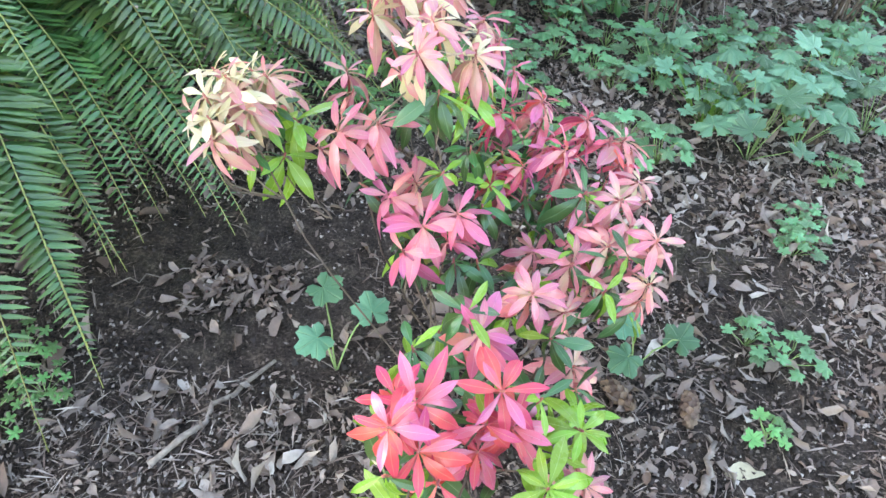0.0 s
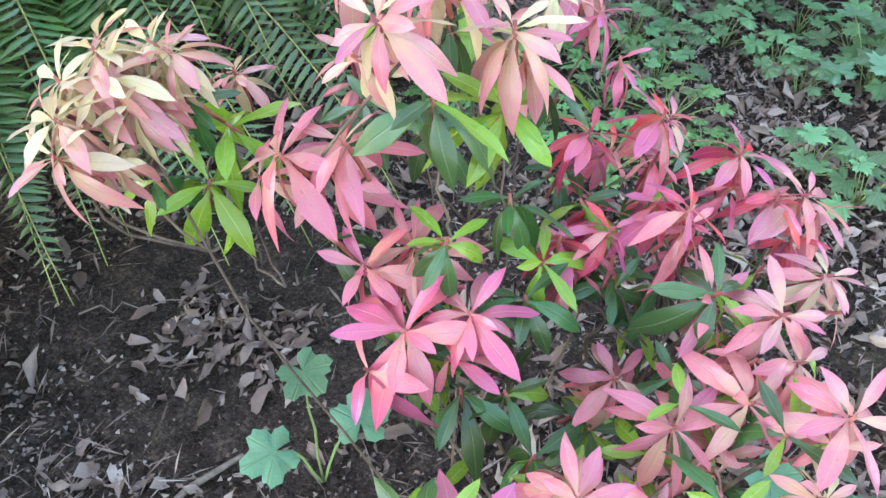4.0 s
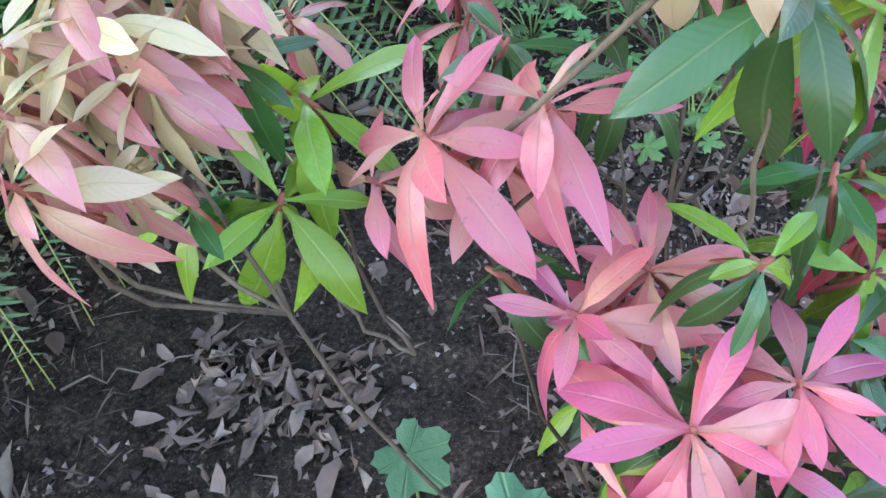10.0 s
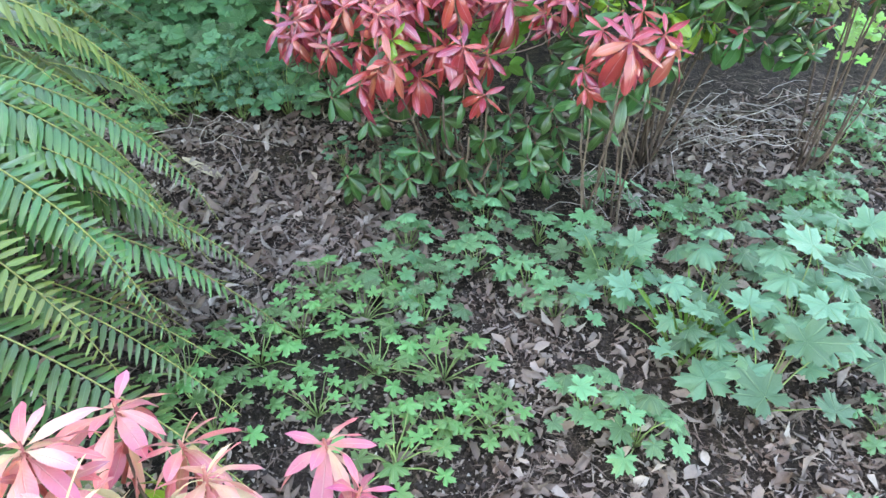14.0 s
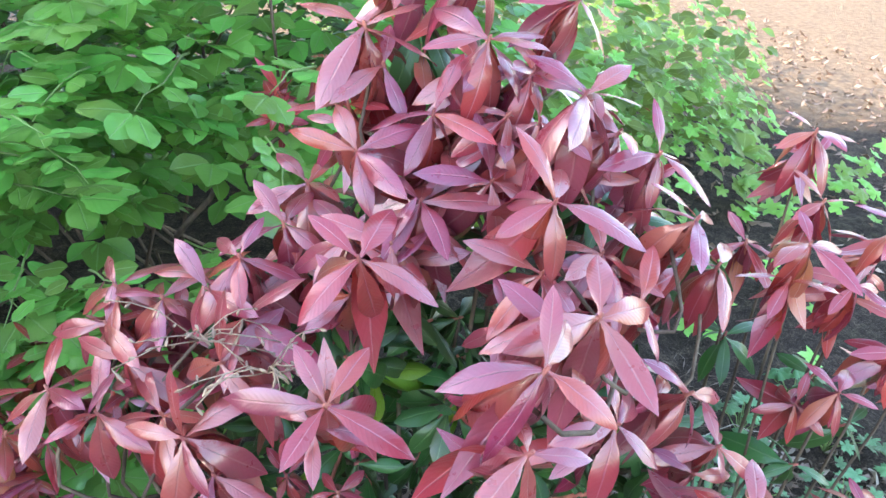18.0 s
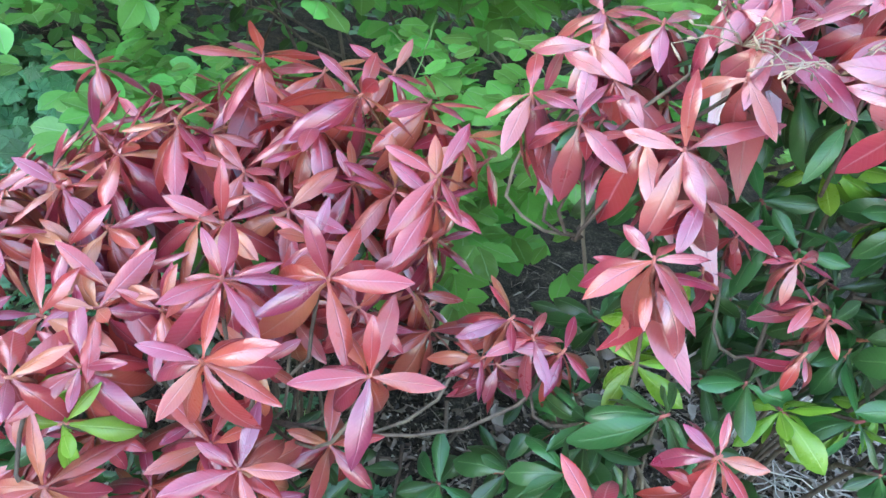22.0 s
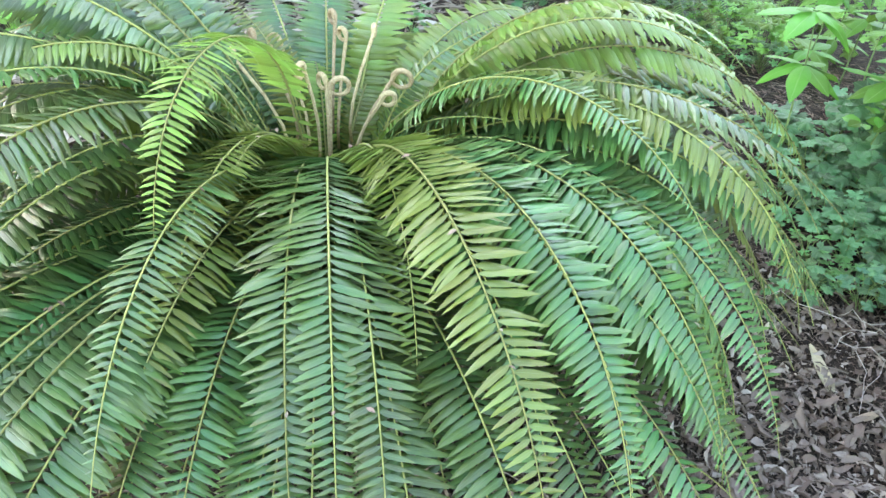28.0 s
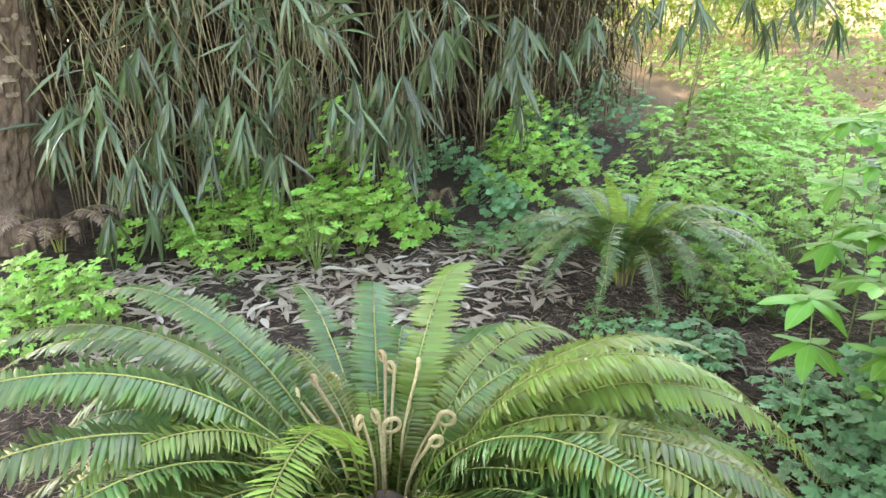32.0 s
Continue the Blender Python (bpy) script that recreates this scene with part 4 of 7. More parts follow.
FLECKS, PETALS = Bag(), Bag()
FLAKE = leaf_shape(1.0, 0.7, 0.5, 0.5, 0.4, 0.6, 0.1, 4, 0.1, 77, 0.0, 0.6, 3)


def fern(label, base, fronds, rnd, single=(), reach=0.085, gap=0.0125, fiddles=(), spread=0.09, lift=0.0):
    """fronds: rows of (azimuth degrees from +x, stalk, length, first rise, last rise in degrees, material)."""
    thing = tagged(new("sword_fern"), label, "fern")
    thing.location = base
    for i, (az, stalk, length, e0, e1, mat) in enumerate(fronds):
        pts = frond_curve(stalk, length, radians(e0), radians(e1), rnd.uniform(-0.28, 0.28) * (0.25 if e0 == 40 else 1.0))
        turn = Matrix.Rotation(radians(az - 90), 4, "Z")
        r = spread * rnd.uniform(0.3, 1)
        m = Matrix.Translation((math.cos(radians(az)) * r, math.sin(radians(az)) * r, 0.02 + lift)) @ turn
        tb = tube(pts, [0.0042 - 0.0034 * k / len(pts) for k in range(len(pts))], 5)
        rib = put("frond", link_mesh("midrib", tb[0], tb[1], M_RACHIS, tb[2]), thing, m)
        first = 3.4 / (len(pts) - 1)
        poses = pinna_poses(pts, int((length + stalk * 0.45) / gap), reach * (0.35 + 0.55 * length) * rnd.uniform(0.9, 1.08), rnd, first, rnd.uniform(-0.3, 0.3))
        if i in single:
            for p in poses:
                put("leaflet", leaf_mesh(PINNAE, rnd.randrange(3), M_FERN), rib, p)
        else:
            bag = Bag()
            for p in poses:
                bag.add(*moved(rnd.choice(PINNAE), p))
            tagged(put("foliage", bag.mesh("foliage", mat), rib), kind="stuff")
        if lift and (az % 360 > 290 or az % 360 < 75):
            for k in range(rnd.choice((1, 2, 4))):
                t = rnd.uniform(0.3, 0.85) * (len(pts) - 1)
                q = pts[int(t)].lerp(pts[int(t) + 1], t % 1) + Vector((rnd.gauss(0, 0.006), rnd.gauss(0, 0.006), 0.005))
                f = rnd.uniform(0.006, 0.013)
                (PETALS if rnd.random() < 0.16 else FLECKS).add(*moved(FLAKE, Matrix.Translation(base) @ m @ Matrix.Translation(q) @ Matrix.Rotation(rnd.uniform(0, 6.28), 4, "Z") @ Matrix.Rotation(rnd.uniform(-0.5, 0.5), 4, "X") @ Matrix.Diagonal((f, f * 1.5, f, 1))))
    for x, y, h in fiddles:
        az = math.atan2(y, x) + rnd.uniform(-1.2, 1.2)
        foot, tip = Vector((0.45 * x, 0.45 * y, max(0.05, h - base[2] - 0.40))), Vector((0.9 * x, 0.9 * y, h - base[2] - 0.11))
        pts = [foot.lerp(tip, t) + Vector((x - 0.12, y + 0.05, 0)) * (-0.9 * t * (1 - t)) for t in (0, 0.25, 0.5, 0.75, 1)]
        d = Vector((math.cos(az), math.sin(az), 0))
        size = rnd.uniform(0.024, 0.036)
        for k in range(1, 15):
            a, rad = k * 0.5, size * (1 - k / 19)
            pts.append(tip + d * (size * (1 - math.cos(a)) * (1 - k / 24)) + Vector((0, 0, math.sin(a) * rad)))
        tb = tube(pts, [0.0045] * 4 + [0.006] + [0.0085 - 0.00035 * k for k in range(14)], 7)
        put("fiddlehead", link_mesh("fiddlehead", tb[0], tb[1], M_FIDDLE, tb[2]), thing, None, "pale brown scaly curled young frond")
    if fiddles:
        tb = tube([(0, 0, -0.03), (0, 0, 0.08 + 1.5 * lift), (0, 0, 0.16 + 3 * lift), (0, 0, 0.18 + 3.4 * lift)], (0.06 + lift, 0.05 + lift, 0.03 + 0.6 * lift, 0.01), 9)
        put("crown", link_mesh("crown", tb[0], tb[1], M_STEM, tb[2]), thing)
    return thing


rnd = random.Random(21)
FRONDS = []
for i in range(34):                      # the broad skirt
    az = i * 360 / 34 + rnd.uniform(-5, 5)
    back = 75 < az < 215
    if back and i % 2:
        continue
    near_side = az < 65 or az > 320
    FRONDS.append((az, rnd.uniform(0.30, 0.40), rnd.uniform(1.28, 1.45) if near_side else rnd.uniform(1.12, 1.32) * (0.8 if back else 1.0), rnd.uniform(54, 64), rnd.uniform(-80, -70) if near_side else rnd.uniform(-84, -56), M_FERN_OLIVE if 20 < az < 100 or rnd.random() < 0.22 else M_FERN_MASS))
for i in range(36):                      # under it, down to the soil
    az = i * 10 + rnd.uniform(-5, 5)
    FRONDS.append((az, rnd.uniform(0.16, 0.30), rnd.uniform(1.1, 1.4), rnd.uniform(34, 50), rnd.uniform(-60, -42), M_FERN_MASS))
for az, length in ((-51, 1.57), (-55, 1.64), (-58, 1.62), (-46, 1.28), (-36, 1.30), (-62, 1.66), (-38, 1.12), (-70, 1.65), (-80, 1.6), (-51, 1.5), (-66, 1.5), (-30, 1.4), (-22, 1.45), (-14, 1.5), (-6, 1.45), (3, 1.45), (-42, 1.25), (12, 1.4), (-33, 1.35), (-18, 1.35), (-60, 1.62), (-64, 1.6), (-73, 1.6), (-85, 1.55)):
    FRONDS.append((az, 0.22, length, 40, -56, M_FERN_MASS))
for az, stalk, length, e0, e1, mat in ((-16, 0.42, 1.0, 62, -80, M_FERN_OLIVE), (-50, 0.46, 0.85, 62, -84, M_FERN_OLIVE), (-34, 0.38, 1.3, 56, -76, M_FERN_MASS), (13, 0.34, 1.42, 60, -78, M_FERN_MASS), (7, 0.34, 1.45, 60, -78, M_FERN_MASS), (-3, 0.36, 1.42, 60, -76, M_FERN_MASS), (25, 0.33, 1.38, 58, -76, M_FERN_MASS), (41, 0.42, 1.25, 62, -70, M_FERN_OLIVE), (56, 0.42, 1.4, 58, -62, M_FERN_OLIVE), (32, 0.42, 1.3, 56, -44, M_FERN_MASS), (48, 0.58, 1.0, 64, -46, M_FERN_OLIVE), (58, 0.52, 1.15, 58, -52, M_FERN_OLIVE), (70, 0.52, 1.1, 56, -44, M_FERN_OLIVE), (62, 0.44, 1.2, 52, -50, M_FERN_OLIVE), (40, 0.46, 1.2, 54, -56, M_FERN_OLIVE), (36, 0.36, 1.35, 52, -60, M_FERN_MASS), (54, 0.36, 1.3, 52, -56, M_FERN_OLIVE), (68, 0.34, 1.45, 48, -50, M_FERN_OLIVE), (26, 0.38, 1.35, 56, -64, M_FERN_MASS), (45, 0.34, 1.4, 52, -62, M_FERN_MASS), (20, 0.32, 1.42, 54, -70, M_FERN_MASS), (12, 0.34, 1.38, 56, -70, M_FERN_MASS), (4, 0.32, 1.35, 54, -68, M_FERN_MASS), (30, 0.28, 1.3, 48, -58, M_FERN_MASS), (14, 0.26, 1.35, 46, -60, M_FERN_MASS),
                                       (84, 0.46, 1.15, 48, -42, M_FERN_OLIVE), (152, 0.44, 1.1, 62, -50, M_FERN_MASS), (128, 0.48, 1.15, 62, -44, M_FERN_OLIVE), (100, 0.44, 1.0, 60, -56, M_FERN_OLIVE), (170, 0.46, 1.0, 50, -24, M_FERN_MASS), (200, 0.48, 1.05, 52, -28, M_FERN_MASS), (-125, 0.66, 1.1, 56, -38, M_FERN_MASS), (-105, 0.64, 1.25, 54, -42, M_FERN_MASS), (-115, 0.58, 1.3, 50, -44, M_FERN_MASS), (-95, 0.56, 1.3, 52, -50, M_FERN_MASS),
                                       (-150, 0.6, 1.1, 52, -30, M_FERN_MASS), (-136, 0.55, 1.2, 50, -38, M_FERN_MASS), (-82, 0.5, 1.2, 58, -52, M_FERN_MASS), (-52, 0.66, 0.85, 66, -82, M_FERN_NEW), (-90, 0.58, 0.9, 60, -60, M_FERN_OLIVE), (-66, 0.5, 1.2, 56, -58, M_FERN_MASS), (22, 0.5, 1.05, 60, -56, M_FERN_MASS), (12, 0.36, 1.2, 56, -66, M_FERN_MASS), (-10, 0.36, 1.15, 56, -70, M_FERN_MASS)):
    FRONDS.append((az, stalk, length, e0, e1, mat))
for i in range(44):                      # short young growth round the crown
    FRONDS.append((i * 137.5, rnd.uniform(0.2, 0.36), rnd.uniform(0.4, 0.72), rnd.uniform(66, 84), rnd.uniform(-50, 10), rnd.choice((M_FERN_MASS, M_FERN_OLIVE, M_FERN_NEW) if i % 3 == 0 else (M_FERN_MASS, M_FERN_OLIVE))))
HOOKS = [(-0.02, 0.02, 0.76), (0.17, 0.08, 0.78), (0.02, -0.08, 0.84), (-0.27, -0.1, 0.84), (-0.22, 0.15, 0.88), (-0.17, 0.26, 0.84), (-0.32, -0.15, 0.78), (0.10, 0.16, 0.80), (-0.1, 0.05, 0.74), (-0.3, 0.0, 0.8), (-0.24, 0.20, 0.82)]
near = [i for i, f in enumerate(FRONDS) if i < 34 and (f[0] > 345 or f[0] < 5)]
fern("large arching sword fern with fiddleheads at its crown", (-1.58, 2.0, ground_z(-1.58, 2.0)), FRONDS, rnd, near[:1], 0.106, 0.0165, HOOKS, 0.13, 0.08)
tagged(put("fallen_flecks", FLECKS.mesh("fallen_flecks", M_NEEDLE)), "small brown dry flecks caught on fern fronds", "plant debris", kind="stuff")
tagged(put("fallen_petals", PETALS.mesh("fallen_petals", M_SHEATH)), "small pale fallen petals lying on fern fronds", "plant debris", kind="stuff")
FRONDS = [(i * 10.6 + rnd.uniform(-8, 8), rnd.uniform(0.16, 0.30), rnd.uniform(0.8, 1.15), rnd.uniform(50, 68), rnd.uniform(-76, -54), rnd.choice((M_FERN_MASS, M_FERN_MASS, M_FERN_MASS, M_FERN_OLIVE))) for i in range(34)]
FRONDS += [(a, 0.26, l, 82, e, M_FERN_NEW) for a, l, e in ((20, 0.62, 10), (95, 0.7, 30), (150, 0.55, -10), (200, 0.6, 20), (285, 0.72, 35), (330, 0.66, 15), (250, 0.5, -20), (55, 0.5, -5))]
fern("smaller sword fern with upright bright new fronds", (-2.95, 4.65, ground_z(-2.95, 4.65)), FRONDS, rnd, (), 0.10, 0.0135, [(0.05, 0.1, 0.6), (-0.12, 0.02, 0.66), (0.1, -0.08, 0.55), (-0.02, -0.1, 0.7)], 0.07)

# ---------------------------------------------------------------- lobed ground plants


def lobed_shape(radius, lobes, depth, cup, seed, teeth=0.06, n=36):
    """A round lobed leaf, stalk at the origin, blade in the xy plane."""
    r = random.Random(seed)
    verts, uvs, faces = [(0, 0, 0)], [(0.5, 0.5)], []
    for ring in (0.55, 1.0):
        for i in range(n):
            a = -math.pi * 0.92 + 1.84 * math.pi * i / (n - 1)
            lobe = abs(math.cos(a * lobes * 0.5 / 0.92))
            w = 1 - depth * (1 - lobe) if ring == 1 else 1 - depth * 0.5 * (1 - lobe)
            w *= (0.82 + 0.18 * math.cos(a)) * (1 + (teeth if i % 2 else -teeth) * (ring == 1)) * r.uniform(0.97, 1.03)
            rad = radius * ring * w
            z = cup * radius * ring * ring - 0.10 * radius * (1 - lobe) * ring + r.uniform(-0.02, 0.02) * radius
            verts.append((rad * math.sin(a), rad * math.cos(a), z))
            uvs.append((0.5 + 0.5 * ring * w * math.sin(a), 0.5 + 0.5 * ring * w * math.cos(a)))
    for i in range(n - 1):
        faces.append((0, 1 + i + 1, 1 + i))
        faces.append((1 + i, 1 + i + 1, 1 + n + i + 1, 1 + n + i))
    return verts, faces, uvs


ROUND = [lobed_shape(1.0, 5, 0.40, c, s, 0.10) for s, c in enumerate((-0.15, 0.1, -0.3))]
CUT = [lobed_shape(1.0, 5, 0.62, c, s + 5, 0.10) for s, c in enumerate((-0.15, 0.05, -0.25))]
PALM = [lobed_shape(1.0, 5, 0.42, c, s + 17, 0.12) for s, c in enumerate((-0.2, 0.05, -0.35))]
MAPLE = [lobed_shape(1.0, 5, 0.30, c, s + 11, 0.05) for s, c in enumerate((-0.12, 0.08))]


def herb(label, mat, shapes, leaf, height, spread, count, rnd, group, name="ground_plant", joined=False):
    """A rosette of stalked lobed leaves."""
    thing = tagged(new(name), label, "ground plant", group)
    bag, leaves = Bag(), Bag()
    for i in range(count):
        a = i * 2.39996 + rnd.uniform(-0.4, 0.4)
        t = (i + 0.5) / count
        r, h = spread * math.sqrt(t) * rnd.uniform(0.8, 1.1), height * (1 - 0.6 * t) * rnd.uniform(0.75, 1.15) + 0.012
        tip = Vector((r * math.cos(a), r * math.sin(a), h))
        bag.add(*tube(bend((0, 0, -0.005), tip, (0, 0, h * 0.15), rnd, 0.005, 5), (0.0018, 0.0016, 0.0014, 0.0012, 0.001), 4))
        axis = Vector((math.cos(a) * 0.45 * t + rnd.uniform(-0.2, 0.2), math.sin(a) * 0.45 * t + rnd.uniform(-0.3, 0.1), 1))
        f = leaf * rnd.uniform(0.7, 1.15)
        m = frame_of(tip, axis, -a + rnd.uniform(-0.6, 0.6)) @ Matrix.Diagonal((f, f, f, 1))
        if joined:
            leaves.add(*moved(rnd.choice(shapes), m))
        else:
            put("leaf", leaf_mesh(shapes, rnd.randrange(len(shapes)), mat), thing, m)
    if joined:
        tagged(put("foliage", leaves.mesh("foliage", mat), thing), kind="stuff")
    tagged(put("stalk_tuft", bag.mesh("stalk_tuft", M_STALK), thing), kind="stuff")
    return thing


rnd = random.Random(31)
KINDS = {
    "teal": [herb("low plant with lobed blue-green leaves on soil", M_TEAL, PALM, 0.036, 0.10, 0.10, 11, rnd, "blue-green ground plants") for _ in range(3)],
    "big": [herb("plant with large pale blue-green lobed leaves", M_TEAL_BIG, PALM, 0.062, 0.22, 0.15, 9, rnd, "large-leaved ground plants") for _ in range(3)],
    "fresh": [herb("low plant with finely cut fresh green leaves", M_FRESH, CUT, 0.031, 0.08, 0.12, 14, rnd, "fresh green ground plants") for _ in range(3)],
    "dusk": [herb("low plant with dusky green lobed leaves", M_DUSK, ROUND, 0.034, 0.18, 0.13, 13, rnd, "dusky ground plants") for _ in range(3)],
    "clover": [herb("small seedling with round fresh green leaves", M_FRESH, ROUND, 0.022, 0.035, 0.04, 6, rnd, "seedlings")],
    "bright": [herb("bright green plant with cut leaves", M_FRESH, CUT, 0.042, 0.16, 0.13, 15, rnd, "bright green ground plants", joined=True) for _ in range(3)],
}
KINDS["leafy"] = [herb("bushy bright green plant with lobed leaves", M_LEAFY, CUT, 0.058, h, 0.20, 22, rnd, "bushy bright green plants", joined=True) for h in (0.34, 0.42, 0.5)]
FIRST_USED = set()


def plant(kind, x, y, rnd, size=1.0):
    src = rnd.choice(KINDS[kind])
    m = Matrix.Translation((x, y, ground_z(x, y))) @ Matrix.Rotation(rnd.uniform(0, 6.28), 4, "Z")
    s = size * rnd.uniform(0.8, 1.2)
    if src.name in FIRST_USED:
        src = copy_thing(src, m)
    else:
        FIRST_USED.add(src.name)
        src.matrix_basis = m
    src.scale = (s, s, s)
    return src


def patch(kind, x, y, rx, ry, count, rnd, size=1.0):
    for i in range(count):
        a, r = i * 2.39996, math.sqrt((i + 0.5) / count)
        plant(kind, x + rx * r * math.cos(a) + rnd.uniform(-0.04, 0.04), y + ry * r * math.sin(a) + rnd.uniform(-0.04, 0.04), rnd, size)


for kind, size, spots in (("fresh", 1.15, ((-0.36, 2.08), (-0.29, 1.91), (-0.2, 2.09), (-0.07, 1.93), (0.06, 2.06), (0.22, 1.87), (0.21, 2.02), (0.3, 1.89), (-0.07, 2.35), (0.03, 2.26), (-0.12, 2.18), (0.12, 1.78))),
                          ("teal", 1.02, ((0.09, 2.37), (0.21, 2.37), (0.19, 2.22), (0.37, 2.61), (0.45, 2.36), (0.32, 2.45), (0.53, 1.89), (0.60, 1.80), (0.71, 2.35), (0.52, 2.55), (0.93, 2.62), (1.06, 2.74), (0.58, 2.86), (0.77, 2.76), (1.37, 2.72), (1.52, 2.78), (0.16, 2.57), (0.53, 2.21), (0.66, 2.5))),
                          ("big", 1.0, ((0.80, 2.14), (0.84, 2.02), (0.98, 2.32), (0.90, 1.90), (1.09, 2.11), (1.28, 2.31), (1.06, 1.99), (0.66, 2.30), (1.16, 2.36), (1.36, 2.12)))):
    for x, y in spots:
        plant(kind, x + rnd.uniform(-0.02, 0.02), y + rnd.uniform(-0.02, 0.02), rnd, size)
patch("teal", 1.30, 1.75, 0.20, 0.15, 2, rnd, 0.8)
patch("teal", 0.92, 1.52, 0.09, 0.11, 4, rnd, 0.62)
patch("teal", 0.80, 1.13, 0.06, 0.07, 2, rnd, 0.65)
patch("clover", 0.65, 0.89, 0.02, 0.02, 1, rnd, 1.1)
patch("teal", 1.30, 2.62, 0.30, 0.20, 6, rnd)
patch("dusk", 0.05, 3.0, 0.30, 0.12, 4, rnd, 0.7)
patch("dusk", 0.30, 2.84, 0.30, 0.08, 4, rnd, 0.7)
patch("dusk", -0.45, 3.42, 0.20, 0.14, 7, rnd)
patch("teal", -0.62, 3.58, 0.22, 0.16, 7, rnd, 1.25)
patch("teal", -0.95, 3.76, 0.25, 0.18, 8, rnd, 1.3)
patch("teal", -0.75, 3.30, 0.10, 0.10, 3, rnd, 0.8)
patch("teal", -1.22, 4.1, 0.28, 0.22, 10, rnd, 1.4)
patch("fresh", -0.75, 3.45, 0.2, 0.12, 4, rnd)
patch("teal", -2.0, 4.02, 0.28, 0.24, 13, rnd, 1.3)
patch("teal", -1.72, 3.72, 0.12, 0.12, 3, rnd, 1.1)
patch("fresh", -1.40, 3.55, 0.25, 0.15, 5, rnd)
patch("teal", 0.07, 2.92, 0.06, 0.05, 1, rnd)
patch("fresh", -0.82, 0.84, 0.08, 0.12, 3, rnd, 0.7)
patch("teal", 1.80, 3.05, 0.22, 0.20, 5, rnd)
patch("teal", 2.15, 3.35, 0.3, 0.3, 6, rnd)
patch("bright", -3.1, 5.5, 0.5, 0.35, 7, rnd)
patch("bright", -2.6, 5.2, 0.3, 0.3, 5, rnd)
patch("bright", -3.6, 3.6, 0.2, 0.3, 3, rnd, 0.7)
patch("bright", -4.15, 4.45, 0.35, 0.3, 6, rnd)
patch("bright", -3.8, 2.05, 0.3, 0.25, 4, rnd, 0.6)
patch("bright", -3.1, 3.3, 0.6, 0.4, 6, rnd, 0.6)
patch("bright", -2.5, 4.0, 0.35, 0.2, 4, rnd, 0.7)
patch("bright", -4.4, 2.4, 0.4, 0.4, 5, rnd, 0.6)
patch("bright", -2.2, 4.75, 0.3, 0.25, 5, rnd)
patch("leafy", -4.75, 3.35, 0.42, 0.40, 8, rnd, 1.15)
patch("leafy", -5.15, 2.65, 0.45, 0.35, 7, rnd)
patch("leafy", -4.45, 1.40, 0.40, 0.35, 6, rnd, 0.85)
patch("leafy", -5.60, 6.2, 0.5, 0.4, 5, rnd, 1.1)
patch("leafy", -3.75, 6.2, 0.75, 0.7, 9, rnd, 1.1)
patch("leafy", -4.3, 7.5, 0.8, 0.6, 7, rnd, 1.5)
patch("leafy", -4.6, 8.6, 0.7, 0.5, 4, rnd, 1.7)
patch("leafy", -3.2, 7.2, 0.6, 0.5, 4, rnd, 1.5)
patch("leafy", -5.6, 9.8, 0.8, 0.5, 4, rnd, 1.8)
patch("leafy", -2.7, 5.9, 0.6, 0.4, 5, rnd)
patch("leafy", -2.25, 5.0, 0.3, 0.25, 3, rnd, 0.8)


def vine_leaf(label, x, y, z, size, rnd):
    """One broad lobed leaf on a long stalk from the soil."""
    thing = tagged(new("broad_leaf_plant"), label, "plant", "broad-leaved seedlings")
    thing.location = (x, y, ground_z(x, y))
    for k in range(3):
        a = k * 2.1 + rnd.uniform(-0.3, 0.3)
        tip = Vector((0.075 * math.cos(a), 0.06 * math.sin(a), z * rnd.uniform(0.85, 1.1)))
        tb = tube(bend((0, 0, -0.01), tip, (0, 0, 0.03), rnd, 0.004, 6), (0.0022, 0.002, 0.002, 0.0017, 0.0015, 0.0012), 5)
        put("stalk", link_mesh("stalk", tb[0], tb[1], M_STALK, tb[2]), thing)
        put("leaf", leaf_mesh(MAPLE, k % 2, M_DUSK), thing, frame_of(tip, (rnd.uniform(-0.2, 0.2), -0.35, 1), -a) @ Matrix.Diagonal((size, size, size, 1)))


vine_leaf("seedling with three broad dark green lobed leaves", -0.20, 0.95, 0.19, 0.048, rnd)
vine_leaf("seedling with broad green lobed leaves at the path edge", 0.45, 1.04, 0.09, 0.05, rnd)

# a grass-like clump
tuft = tagged(new("grass_tuft"), "tuft of upright yellow-green strap leaves", "grass")
tuft.location = (0.80, 2.08, ground_z(0.80, 2.08))
for k in range(34):
    a, h = rnd.uniform(0, 6.28), rnd.uniform(0.12, 0.22)
    r = rnd.uniform(0.03, 0.13)
    sh = leaf_shape(h, 0.009, 0.5, 0.3, rnd.uniform(0.1, 0.5), 0, 0, 6, 0.0, k)
    put("blade", link_mesh("blade", sh[0], sh[1], M_GRASS, sh[2]), tuft, Matrix.Translation((r * 0.3 * math.cos(a), r * 0.3 * math.sin(a), 0)) @ turned(a - 1.57, math.atan2(h, r)))

# ---------------------------------------------------------------- green shrub behind
OVAL = [leaf_shape(1.0, w, 0.5, fo, dr, tw, 0.04, 15, 0.03, s + 20, 0.018, 0.72, curl=0.3) for s, (w, fo, dr, tw) in enumerate(((0.66, 0.25, 0.1, 0.1), (0.72, 0.15, 0.2, -0.1), (0.60, 0.32, 0.05, 0.15)))]
OVAL_LOW = [leaf_shape(1.0, w, 0.5, fo, dr, tw, 0.03, 7, 0.03, s + 23, 0.02, 0.78, 3) for s, (w, fo, dr, tw) in enumerate(((0.66, 0.25, 0.1, 0.1), (0.72, 0.15, 0.2, -0.1), (0.60, 0.32, 0.05, 0.15)))]
